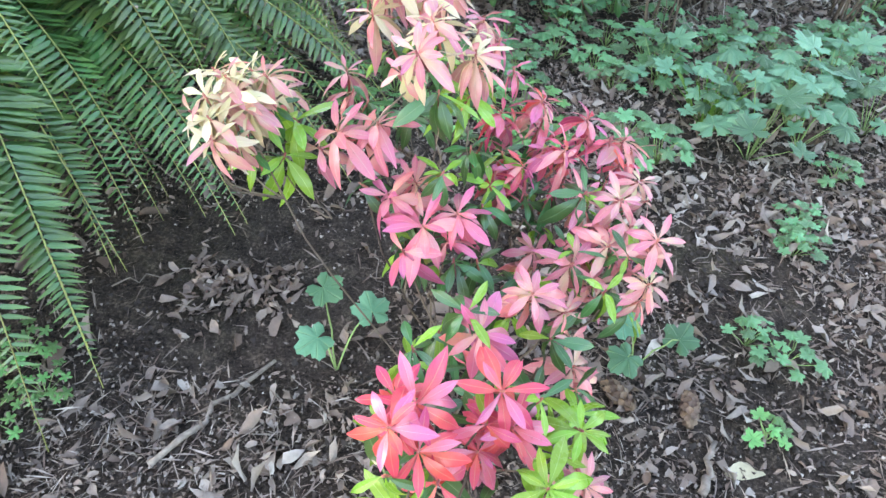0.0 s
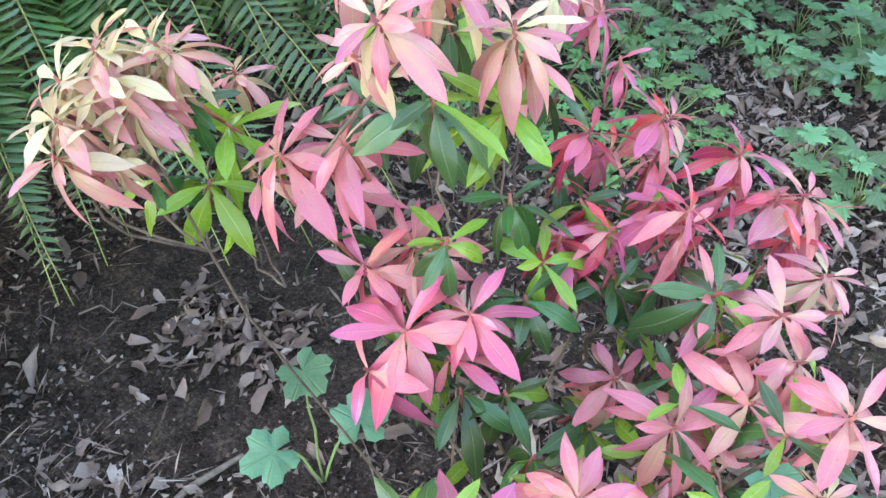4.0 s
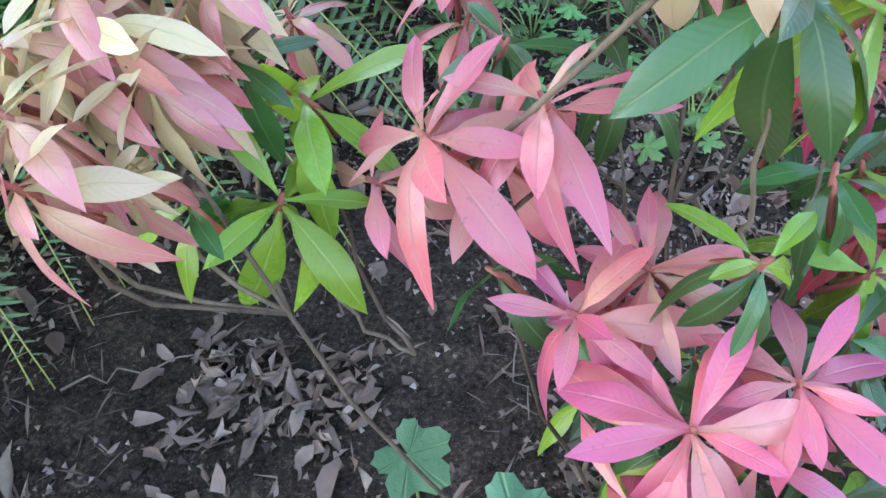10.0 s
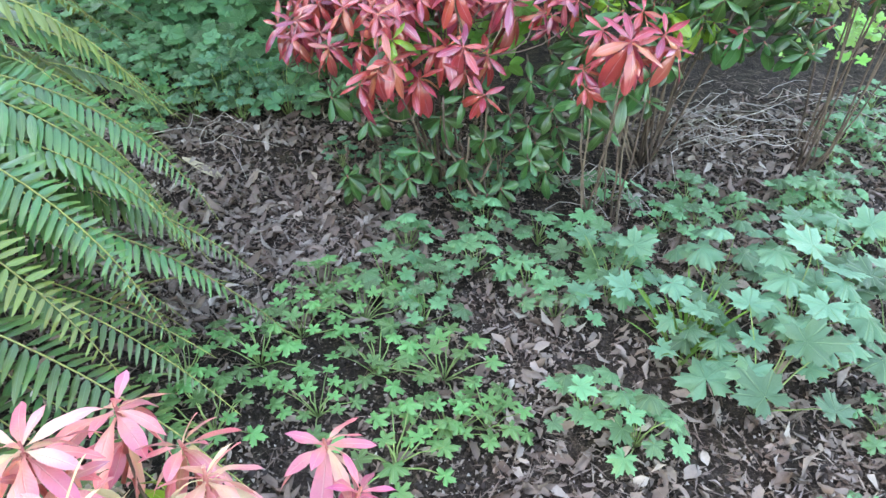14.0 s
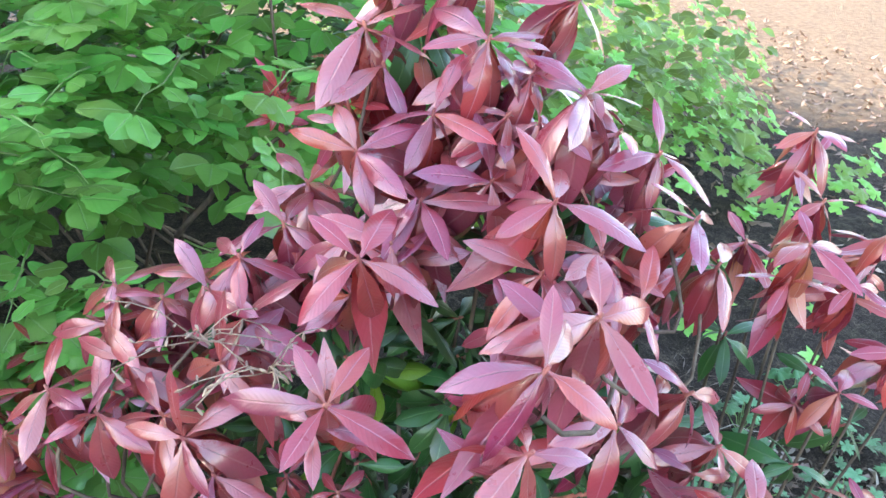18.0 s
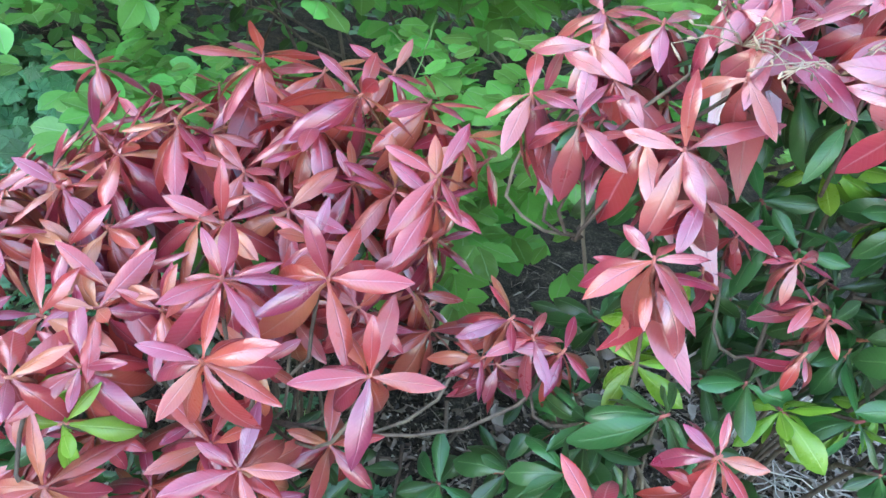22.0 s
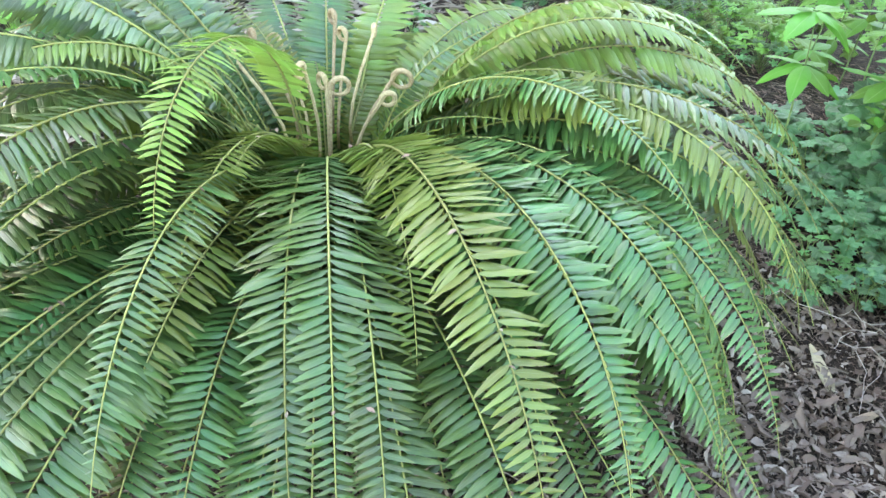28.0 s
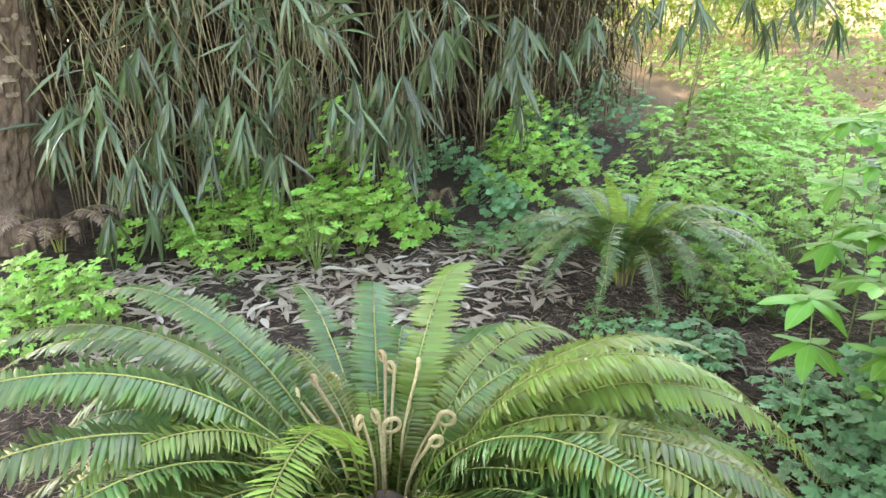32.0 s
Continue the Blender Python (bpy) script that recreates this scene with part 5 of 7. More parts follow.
COARSE = [leaf_shape(1.0, w, 0.5, 0.2, 0.15, 0.1, 0.03, 4, 0.05, s + 26, 0.0, 0.7, 3) for s, w in enumerate((0.7, 0.8, 0.65))]
rnd = random.Random(41)


def spray_poses(rnd, length, leaf, pairs=3):
    """A twig along +y that ends in three leaves, with pairs along it."""
    pts = bend((0, 0, 0), (rnd.uniform(-0.02, 0.02), length, rnd.uniform(-0.03, 0.01)), (0, 0, 0.015), rnd, 0.006, 6)
    out = []
    for k in range(pairs):
        p = pts[1 + k] if k < 4 else pts[4]
        for sgn in (-1, 1):
            out.append(Matrix.Translation(p) @ turned(-sgn * rnd.uniform(0.8, 1.3), rnd.uniform(-0.1, 0.5), rnd.uniform(-0.3, 0.3), 0.008, leaf * rnd.uniform(0.65, 0.95)))
    for a in (-0.85, 0.0, 0.85):
        out.append(Matrix.Translation(pts[-1]) @ turned(a + rnd.uniform(-0.15, 0.15), rnd.uniform(-0.2, 0.35), rnd.uniform(-0.2, 0.2), 0.008, leaf * rnd.uniform(0.9, 1.15) * (1.15 if a == 0 else 1)))
    return pts, out


SPRAYS = []
for k in range(9):
    pts, poses = spray_poses(rnd, rnd.uniform(0.12, 0.19), 0.062)
    SPRAYS.append((pts, poses))


def green_shrub(label, base, spots, rnd, single):
    """spots: rows of (place, pointing way). The first ones carry leaves one by one."""
    thing = tagged(new("green_shrub"), label, "shrub")
    thing.location = base
    b = Vector(base)
    rest = Bag()
    for i, (p, way) in enumerate(spots):
        pts, poses = SPRAYS[i % len(SPRAYS)]
        way = Vector(way).normalized()
        q = way.to_track_quat("Y", "Z").to_matrix().to_4x4()
        m = Matrix.Translation(Vector(p) - b) @ q @ Matrix.Rotation(rnd.uniform(-0.5, 0.5), 4, "Y")
        if i < 28:
            m = m @ Matrix.Diagonal((0.94, 0.94, 0.94, 1))
        tb = tube(pts, (0.0022, 0.002, 0.0018, 0.0015, 0.0012, 0.0008), 5)
        if i < single:
            twig = put("leafy_twig", link_mesh("twig", tb[0], tb[1], M_STALK, tb[2]), thing, m)
            for pose_ in poses:
                put("leaf", leaf_mesh(OVAL, rnd.randrange(3), M_SHRUB), twig, pose_)
        else:
            for pose_ in poses:
                rest.add(*moved(rnd.choice(OVAL if i < 160 else OVAL_LOW), m @ pose_))
        if i % 60 == 0:
            root = Vector((rnd.uniform(-0.6, 0.6), rnd.uniform(-0.1, 0.3), -0.02))
            tb = tube(bend(root, Vector(p) - b, (0, 0.05, 0.08), rnd, 0.04, 8), [0.006 - 0.0006 * k for k in range(8)], 5)
            put("stem", link_mesh("stem", tb[0], tb[1], M_STEM, tb[2]), thing)
    tagged(put("foliage", rest.mesh("foliage", M_SHRUB), thing), kind="stuff")
    return thing


spots = []
for x, y, z in ((0.18, 3.20, 1.06), (0.22, 3.24, 1.09), (0.26, 3.22, 1.04), (0.31, 3.20, 1.04), (0.36, 3.24, 1.03), (0.30, 3.17, 0.99), (0.20, 3.18, 1.00), (0.12, 3.22, 1.03), (0.05, 3.26, 1.08), (0.10, 3.30, 1.12), (0.38, 3.30, 1.10), (0.353, 3.131, 1.058), (0.43, 3.08, 1.07), (0.407, 3.158, 0.997), (-0.02, 3.32, 1.10), (0.04, 3.30, 1.0), (0.14, 3.27, 1.12), (0.13, 3.2, 0.95), (0.23, 3.2, 0.97), (0.19, 3.22, 0.90), (0.29, 3.2, 0.93), (0.33, 3.2, 0.98), (0.40, 3.2, 0.94), (0.46, 3.2, 0.99), (0.26, 3.22, 0.90), (0.04, 3.22, 0.95), (0.08, 3.2, 0.93), (-0.02, 3.22, 0.96)):
    x, y, z = 0.493 + (x - 0.493) * 1.2, 2.017 + (y - 2.017) * 1.2, 1.227 + (z - 1.227) * 1.2
    spots.append(((x, y, z), (rnd.uniform(0.3, 1.0), rnd.uniform(-0.7, -0.2), rnd.uniform(-0.2, 0.1))))
for x, y, z in ((0.50, 3.42, 0.70), (0.42, 3.45, 0.76), (0.58, 3.44, 0.68), (0.424, 3.777, 1.036), (0.626, 3.698, 1.026), (0.545, 3.698, 0.871), (0.63, 3.775, 0.777), (0.46, 3.564, 0.865), (0.74, 3.8, 0.86), (0.80, 3.31, 0.985), (0.91, 3.35, 0.93), (0.53, 3.3, 0.79), (0.34, 3.46, 0.72), (0.66, 3.46, 0.74), (0.55, 3.50, 1.04), (0.60, 3.52, 1.10), (0.70, 3.50, 1.06), (0.92, 3.42, 0.95), (0.98, 3.46, 1.02), (0.90, 3.48, 1.04), (0.25, 3.48, 0.80)):
    spots.append(((x, y, z), (rnd.uniform(-0.8, 0.8), -1, rnd.uniform(-0.5, 0.1))))
for i in range(34):                      # the sunlit front
    x, z = rnd.uniform(-0.35, 0.95), rnd.uniform(0.78, 1.15)
    for k in range(4):
        spots.append(((x + rnd.gauss(0, 0.06), 3.71 + rnd.uniform(-0.06, 0.08), z + rnd.gauss(0, 0.03)), (rnd.uniform(-0.7, 0.9), -0.8, rnd.uniform(-0.4, 0.1))))
for i in range(122):                     # branch ends: flat layers of sprays with gaps between them
    x = rnd.uniform(-1.05, 1.45)
    top = 1.8 - 0.35 * max(0.0, -x - 0.3)
    z = 0.28 + (top - 0.28) * rnd.random() ** 0.45
    y = 3.66 + 0.25 * max(0.0, -x) + 0.55 * rnd.random() ** 1.3 + 0.25 * (1 - min(1, z)) * rnd.random() + 0.12 * math.sin(x * 5)
    if x > 0.8 and z < 0.7:
        y += 0.25
    if -0.3 < x < 0.9 and z < 0.85 and rnd.random() < 0.65:
        continue
    lean = rnd.uniform(-0.7, 0.7)
    for k in range(rnd.choice((6, 9, 12))):
        u, v = rnd.gauss(0, 0.10), rnd.gauss(0, 0.08)
        spots.append(((x + u, y + v, z + 0.35 * v + lean * 0.2 * u + rnd.gauss(0, 0.02)), (lean + rnd.uniform(-0.7, 0.7), -0.8, rnd.uniform(-0.6, 0.0))))
for i in range(15):                      # low growth before it
    x, y, z = rnd.uniform(-0.05, 0.75), rnd.uniform(3.42, 3.62), rnd.uniform(0.25, 0.66)
    for k in range(7):
        spots.append(((x + rnd.gauss(0, 0.07), y + rnd.gauss(0, 0.05), z + rnd.gauss(0, 0.04)), (rnd.uniform(-0.9, 0.9), -0.8, rnd.uniform(-0.5, 0.1))))
for i in range(26):                      # between the two red shrubs
    spots.append(((rnd.uniform(0.30, 0.72), rnd.uniform(3.28, 3.45), rnd.uniform(0.42, 0.78)), (rnd.uniform(-0.8, 0.8), -1, rnd.uniform(-0.4, 0.2))))


def in_hollow(x, y, z):
    """The dark hollow under the shrub's leafy front."""
    if -0.75 < x <= -0.05:
        return y > 3.5 and 0.22 < z < 0.66 - 0.5 * (y - 3.6) + 0.03 * math.sin(13 * x)
    return -0.05 < x < 0.92 and y > 3.44 and 0.61 - 0.72 * (y - 3.6) < z < 0.84 - 0.56 * (y - 3.6) + 0.04 * math.sin(11 * x)


spots = spots[:49] + [q for q in spots[49:] if not in_hollow(*q[0])]
for x, y, z in ((-0.29, 3.75, 0.46), (-0.21, 3.75, 0.5), (-0.06, 3.72, 0.5), (-0.35, 3.75, 0.51), (-0.16, 3.72, 0.56)):
    for k in range(4):
        spots.append(((x + rnd.gauss(0, 0.05), y + rnd.gauss(0, 0.04), z + rnd.gauss(0, 0.03)), (rnd.uniform(-0.9, 0.9), -0.8, rnd.uniform(-0.4, 0.1))))
spots = spots[:49] + sorted(spots[49:], key=lambda s: s[0][1] - 0.3 * s[0][2])
green_shrub("leafy shrub with fresh green oval toothed leaves", (0.3, 4.15, ground_z(0.3, 4.15)), spots, rnd, 56)
# a hanging red bud cluster and a bent brown twig before the shrub
bud_tip = Vector((0.835, 3.46, 1.0))
tb = tube(bend(bud_tip - tall.location + Vector((0, 0, 0.03)), Vector((0.95, 3.2, 1.28)) - tall.location, (-0.05, 0.08, 0.22), rnd, 0.008, 9), [0.0026] * 9, 5)
put("branch", link_mesh("branch", tb[0], tb[1], M_STEM, tb[2]), tall)
for k in range(3):
    whorl(tall, bud_tip - tall.location - Vector((0, 0, 0.02 * k)), (0.2, -0.7, -0.5 + 0.5 * k), 0.055, (M_RED, M_CORAL), rnd, PIERIS, 11, -0.3, 1.2, "red_bud", "small bright red narrow young leaves", True)
tb = tube(bend((0.64, 3.55, 0.70), (0.86, 3.44, 0.95), (0, 0, 0.02), rnd, 0.01, 8), [0.006 - 0.0004 * k for k in range(8)], 6)
tagged(put("bent_twig", link_mesh("bent_twig", [Vector(v) for v in tb[0]], tb[1], M_STEM, tb[2])), "bent brown woody twig among shrub leaves", "twig")
# inner leaves behind the twigs, with shade put into their darker green
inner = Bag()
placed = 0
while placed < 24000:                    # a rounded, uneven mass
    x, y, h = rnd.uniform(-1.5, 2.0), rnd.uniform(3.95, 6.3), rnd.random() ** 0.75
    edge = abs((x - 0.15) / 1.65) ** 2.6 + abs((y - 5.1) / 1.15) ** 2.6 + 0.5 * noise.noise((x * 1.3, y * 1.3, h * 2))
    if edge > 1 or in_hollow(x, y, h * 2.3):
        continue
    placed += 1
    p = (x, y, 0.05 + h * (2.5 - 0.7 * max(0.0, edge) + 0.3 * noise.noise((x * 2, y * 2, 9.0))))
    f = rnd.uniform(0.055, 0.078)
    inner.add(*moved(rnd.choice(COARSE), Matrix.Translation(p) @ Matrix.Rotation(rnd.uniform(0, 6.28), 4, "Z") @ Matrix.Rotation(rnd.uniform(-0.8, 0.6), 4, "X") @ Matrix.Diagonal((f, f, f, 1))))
mass = tagged(put("green_thicket", inner.mesh("green_thicket", M_SHRUB_FAR)), "deep mass of shrub leaves behind the front twigs, darkened for shade", "foliage", kind="stuff")


# ---------------------------------------------------------------- tall lance-leaved herbs
LANCE = [leaf_shape(1.0, 0.42, 0.42, 0.25, d, t, 0.03, 9, 0.05, 60 + i, curl=0.3) for i, (d, t) in enumerate(((0.25, 0.1), (0.4, -0.1), (0.12, 0.15)))]


def lance_herb(label, x, y, height, leaf, rnd, tiers=2):
    thing = tagged(new("lance_leaved_plant"), label, "plant", "tall bright green plants")
    thing.location = (x, y, ground_z(x, y))
    pts = bend((0, 0, -0.02), (rnd.uniform(-0.04, 0.04), -0.03, height), (0.02, 0, 0), rnd, 0.008, 8)
    tb = tube(pts, [0.005 - 0.0004 * k for k in range(8)], 6)
    put("stem", link_mesh("stem", tb[0], tb[1], M_STALK, tb[2]), thing)
    for t in range(tiers):
        p = pts[-1 - 2 * t]
        for k in range(12 if t == 0 else 8):
            put("leaf", leaf_mesh(LANCE, rnd.randrange(3), M_LANCE), thing, Matrix.Translation(p) @ turned(k * 2.4 + rnd.uniform(-0.2, 0.2), rnd.uniform(-0.55, 0.25) + (0.5 if k > 8 else 0), rnd.uniform(-0.2, 0.2), 0.01, leaf * rnd.uniform(0.75, 1.1) * (0.6 if k > 8 else 1)))


for x, y, h, leaf, tiers, label in ((-1.30, 3.88, 0.66, 0.19, 2, "upright plant with large bright green lance-shaped leaves"), (-1.05, 4.10, 0.66, 0.18, 2, "upright plant with bright green lance-shaped leaves"), (-1.90, 5.10, 1.18, 0.21, 4, "tall plant with bright green pointed leaves in tiers"),
                                    (-1.62, 4.95, 1.02, 0.20, 3, "tall plant with bright green pointed leaves in tiers"), (-2.0, 5.55, 1.15, 0.20, 4, "tall plant with bright green pointed leaves in tiers"), (-1.55, 5.5, 1.3, 0.20, 4, "tall plant with bright green pointed leaves in tiers"), (-1.35, 4.55, 0.8, 0.18, 2, "upright plant with bright green lance-shaped leaves")):
    lance_herb(label, x, y, h, leaf, rnd, tiers)

# ---------------------------------------------------------------- bamboo grove
rnd = random.Random(51)
BLADE = leaf_shape(1.0, 0.085, 0.36, 0.3, 0.30, 0.2, 0.0, 6, 0.03, 70)
BLADE_B = leaf_shape(1.0, 0.10, 0.34, 0.2, 0.55, -0.3, 0.0, 6, 0.03, 71)
BLADE_C = leaf_shape(1.0, 0.07, 0.4, 0.5, 0.1, 0.5, 0.0, 6, 0.03, 72)
MASS = [leaf_shape(1.0, 0.10, 0.36, 0.3, d, 0.2, 0.0, 4, 0.03, 75, 0.0, 0.85, 3) for d in (0.3, 0.55)]
TUFTS = []
for k in range(12):
    bag = Bag()
    fan = k % 3 == 0                     # a fan that hangs from one joint, or leaves along a twig
    reach = rnd.uniform(0.22, 0.4)
    pts = bend((0, 0, 0), (rnd.uniform(-0.05, 0.05), reach, -reach * rnd.uniform(0.3, 0.8)), (0, 0, 0.05), rnd, 0.012, 6)
    bag.add(*tube(pts, (0.0024, 0.002, 0.0018, 0.0015, 0.0012, 0.001), 4))
    for i in range(9 if fan else rnd.choice((9, 11, 13))):
        p = pts[-1] if fan else pts[2 + i % 4]
        f = rnd.uniform(0.28, 0.42) if fan else rnd.uniform(0.18, 0.38)
        pitch = rnd.uniform(-1.5, -0.6) if fan else max(-1.5, rnd.gauss(-0.45, 0.55))
        m = Matrix.Translation(p) @ Matrix.Rotation(rnd.gauss(0, 1.3 if fan else 1.0), 4, "Z") @ Matrix.Rotation(pitch, 4, "X") @ Matrix.Rotation(rnd.uniform(-1.0, 1.0), 4, "Y") @ Matrix.Diagonal((f, f, f, 1))
        bag.add(*moved(rnd.choice((BLADE, BLADE_B, BLADE_C)), m))
    TUFTS.append(bag.mesh("bamboo_spray", M_BAMBOO))
FRONT = ((-6.9, 0.6), (-6.05, 1.95), (-5.62, 2.75), (-5.45, 3.55), (-5.5, 4.5), (-6.1, 5.9), (-7.1, 8.0), (-8.3, 10.4), (-9.6, 12.6))


def grove_front(s):
    """The line along which the grove ends towards the bed; s from 0 to 1."""
    q = max(0.0, min(0.9999, s)) * (len(FRONT) - 1)
    k = int(q)
    return Vector((*FRONT[k], 0)).lerp(Vector((*FRONT[k + 1], 0)), q - k)


def bamboo_clump(label, x, y, rnd, culms, height, sprays, out, arches=0, low=0):
    """Leaning culms, arching leafy ones whose ends hang over the bed, and leaf sprays between them."""
    thing = tagged(new("bamboo_clump"), label, "bamboo", "bamboo grove")
    thing.location = (x, y, ground_z(x, y))
    turn = math.atan2(out.y, out.x) - 1.57
    for k in range(culms):
        a, r = rnd.uniform(0, 6.28), 0.55 * math.sqrt(rnd.random())
        foot = Vector((r * math.cos(a), r * math.sin(a), -0.03))
        h = height * rnd.uniform(0.35, 1.0)
        lean = Vector((rnd.gauss(0, 0.22), rnd.gauss(0, 0.22), 0)) * h + out * rnd.uniform(-0.1, 0.75)
        pts = bend(foot, foot + lean + Vector((0, 0, h)), -lean * 0.2, rnd, 0.03, 7)
        rad = rnd.uniform(0.004, 0.009)
        tb = tube(pts, [rad * (1 - 0.12 * i) for i in range(7)], 5)
        put("culm", link_mesh("culm", tb[0], tb[1], M_CULM, tb[2]), thing)

    def spray(p, s, way):
        put("leaf_spray", rnd.choice(TUFTS), thing, Matrix.Translation(p) @ Matrix.Rotation(turn + way, 4, "Z") @ Matrix.Rotation(rnd.uniform(-0.6, 0.5), 4, "X") @ Matrix.Diagonal((s, s, s, 1)))

    for k in range(arches):
        foot = Vector((rnd.uniform(-0.4, 0.4), rnd.uniform(-0.4, 0.4), -0.03))
        top = foot + out * rnd.uniform(0.2, 0.6) + Vector((rnd.uniform(-0.5, 0.5), rnd.uniform(-0.5, 0.5), rnd.uniform(1.6, 2.9)))
        end = top + out * rnd.uniform(0.4, 0.8) + Vector((rnd.uniform(-0.3, 0.3), rnd.uniform(-0.3, 0.3), -rnd.uniform(0.5, 1.4)))
        end.z = max(end.z, 0.55)
        pts = [((1 - t) ** 2) * foot + 2 * t * (1 - t) * (top + Vector((0, 0, 0.5))) + t * t * end for t in [i / 11 for i in range(12)]]
        tb = tube(pts, [0.007 - 0.0005 * i for i in range(12)], 5)
        put("culm", link_mesh("culm", tb[0], tb[1], M_CULM, tb[2]), thing)
        for q in pts[6::2]:
            spray(q, rnd.uniform(0.8, 1.15), rnd.uniform(-1.3, 1.3))
    for k in range(low):
        spray(out * rnd.uniform(0.35, 0.75) + Vector((rnd.uniform(-0.5, 0.5), rnd.uniform(-0.5, 0.5), rnd.uniform(0.45, 1.15))), rnd.uniform(0.8, 1.2), rnd.uniform(-1.4, 1.4))
    for k in range(sprays):
        p = out * rnd.uniform(-0.2, 0.45) + Vector((rnd.uniform(-0.6, 0.6), rnd.uniform(-0.6, 0.6), 0.5 + 2.0 * rnd.random() ** 0.9))
        spray(p, rnd.uniform(0.7, 1.2), rnd.uniform(-1.5, 1.5))
    return thing


CLUMP = "clump of thin tan bamboo culms with drooping dark leaves"
for k, s in enumerate((0.165, 0.21, 0.26, 0.32, 0.38, 0.44, 0.5, 0.56, 0.63)):
    p = grove_front(s) + Vector((-0.45, 0.12, 0))
    bamboo_clump(CLUMP, p.x, p.y, rnd, 20 if k < 6 else 11, 4.4, 3, Vector((0.72, -0.35, 0)) if k else Vector((0.6, 0.1, 0)), 3 if k < 6 else 1, 3 if k < 5 else 2 if k < 7 else 0)
for k, s in enumerate((0.72, 0.8, 0.9)):
    p = grove_front(s) + Vector((-0.4, 0.3, 0))
    bamboo_clump(CLUMP, p.x, p.y, rnd, 16, 4.2, 4, Vector((0.5, -0.5, 0)), 1, 1)
# branches that hang out over the bed
for root, tips in (((-5.9, 4.9), ((-4.75, 4.55, 1.62), (-4.65, 4.75, 1.50), (-4.95, 4.4, 1.75))), ((-6.3, 6.3), ((-4.80, 5.05, 1.55), (-4.85, 5.15, 1.25), (-5.1, 5.3, 1.7))), ((-5.8, 3.6), ((-4.65, 3.55, 1.35), (-4.55, 3.75, 1.12), (-4.8, 3.35, 1.4))), ((-6.1, 2.5), ((-5.35, 2.15, 0.72), (-5.4, 2.25, 0.85))), ((-5.9, 3.0), ((-4.95, 2.85, 1.05), (-5.0, 3.0, 1.25))), ((-6.0, 4.4), ((-4.85, 4.0, 1.05), (-4.75, 3.85, 1.3), (-4.95, 4.1, 1.35))), ((-6.4, 2.6), ((-5.55, 2.25, 0.62), (-5.3, 2.7, 0.95))),
                   ((-6.9, 7.4), ((-5.66, 6.64, 1.65), (-5.26, 7.03, 1.75), (-5.9, 6.4, 1.5))), ((-6.7, 8.4), ((-4.85, 7.38, 1.8), (-4.42, 7.69, 1.8), (-5.2, 7.8, 1.85))), ((-6.3, 9.6), ((-3.95, 8.0, 1.85), (-4.5, 8.4, 1.9), (-5.1, 8.9, 1.8)))):
    thing = tagged(new("bamboo_branch"), "overhanging bamboo branch with fans of pale-lit long leaves", "bamboo", "bamboo grove")
    thing.location = (*root, ground_z(*root))
    for tip in tips:
        end = Vector(tip) - thing.location
        pts = [((1 - t) ** 2) * Vector((0, 0, -0.03)) + 2 * t * (1 - t) * Vector((end.x * 0.35, end.y * 0.35, end.z + 1.3)) + t * t * end for t in [i / 11 for i in range(12)]]
        tb = tube(pts, [0.006 - 0.0004 * i for i in range(12)], 5)
        put("culm", link_mesh("culm", tb[0], tb[1], M_CULM, tb[2]), thing)
        for k in range(2):
            put("leaf_spray", TUFTS[3 * rnd.randrange(4)], thing, Matrix.Translation(pts[-1 - k]) @ Matrix.Rotation(-1.9 + rnd.uniform(-0.8, 0.8), 4, "Z") @ Matrix.Diagonal((1.1, 1.1, 1.1, 1)))
# the grove's depth: leaves to the ground; and unseen upper foliage added for shade
for name, label, mat, count, deep in (("bamboo_canopy", "dense unseen upper foliage of the bamboo grove, added to shade the beds", M_BAMBOO_TOP, 23000, False), ("bamboo_depth", "brown dead leaves and stems deep inside the bamboo grove, darkened for shade", M_BAMBOO_DEAD_SHADE, 20000, True)):
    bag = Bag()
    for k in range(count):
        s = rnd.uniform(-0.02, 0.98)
        # past 0.72 the dark leaves come forward to fill a space that is only shaded
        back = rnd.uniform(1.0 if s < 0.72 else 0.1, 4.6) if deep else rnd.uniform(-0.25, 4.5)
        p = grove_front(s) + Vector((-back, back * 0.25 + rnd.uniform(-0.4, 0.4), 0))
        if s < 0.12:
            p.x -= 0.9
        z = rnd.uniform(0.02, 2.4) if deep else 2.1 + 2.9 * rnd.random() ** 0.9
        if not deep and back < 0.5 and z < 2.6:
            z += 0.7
        # extra high leaves, added only to keep the sun off the beds
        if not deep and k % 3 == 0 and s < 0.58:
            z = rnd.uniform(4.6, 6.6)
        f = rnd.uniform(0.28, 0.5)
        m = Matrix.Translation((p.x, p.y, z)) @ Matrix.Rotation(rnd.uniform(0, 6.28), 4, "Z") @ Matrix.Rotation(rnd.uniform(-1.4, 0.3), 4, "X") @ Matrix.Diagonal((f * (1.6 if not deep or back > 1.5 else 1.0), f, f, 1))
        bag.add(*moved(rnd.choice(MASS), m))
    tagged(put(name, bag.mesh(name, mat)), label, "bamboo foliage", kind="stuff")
# far thin bamboo in the sun
for x, y in ((-11.5, 17.5), (-10.0, 19.0), (-8.0, 20.0), (-5.8, 21.0), (-13.5, 19.5)):
    bamboo_clump("far sunlit clump of thin bamboo", x, y, rnd, 16, 4.0, 9, Vector((0.4, -0.7, 0)), 1)

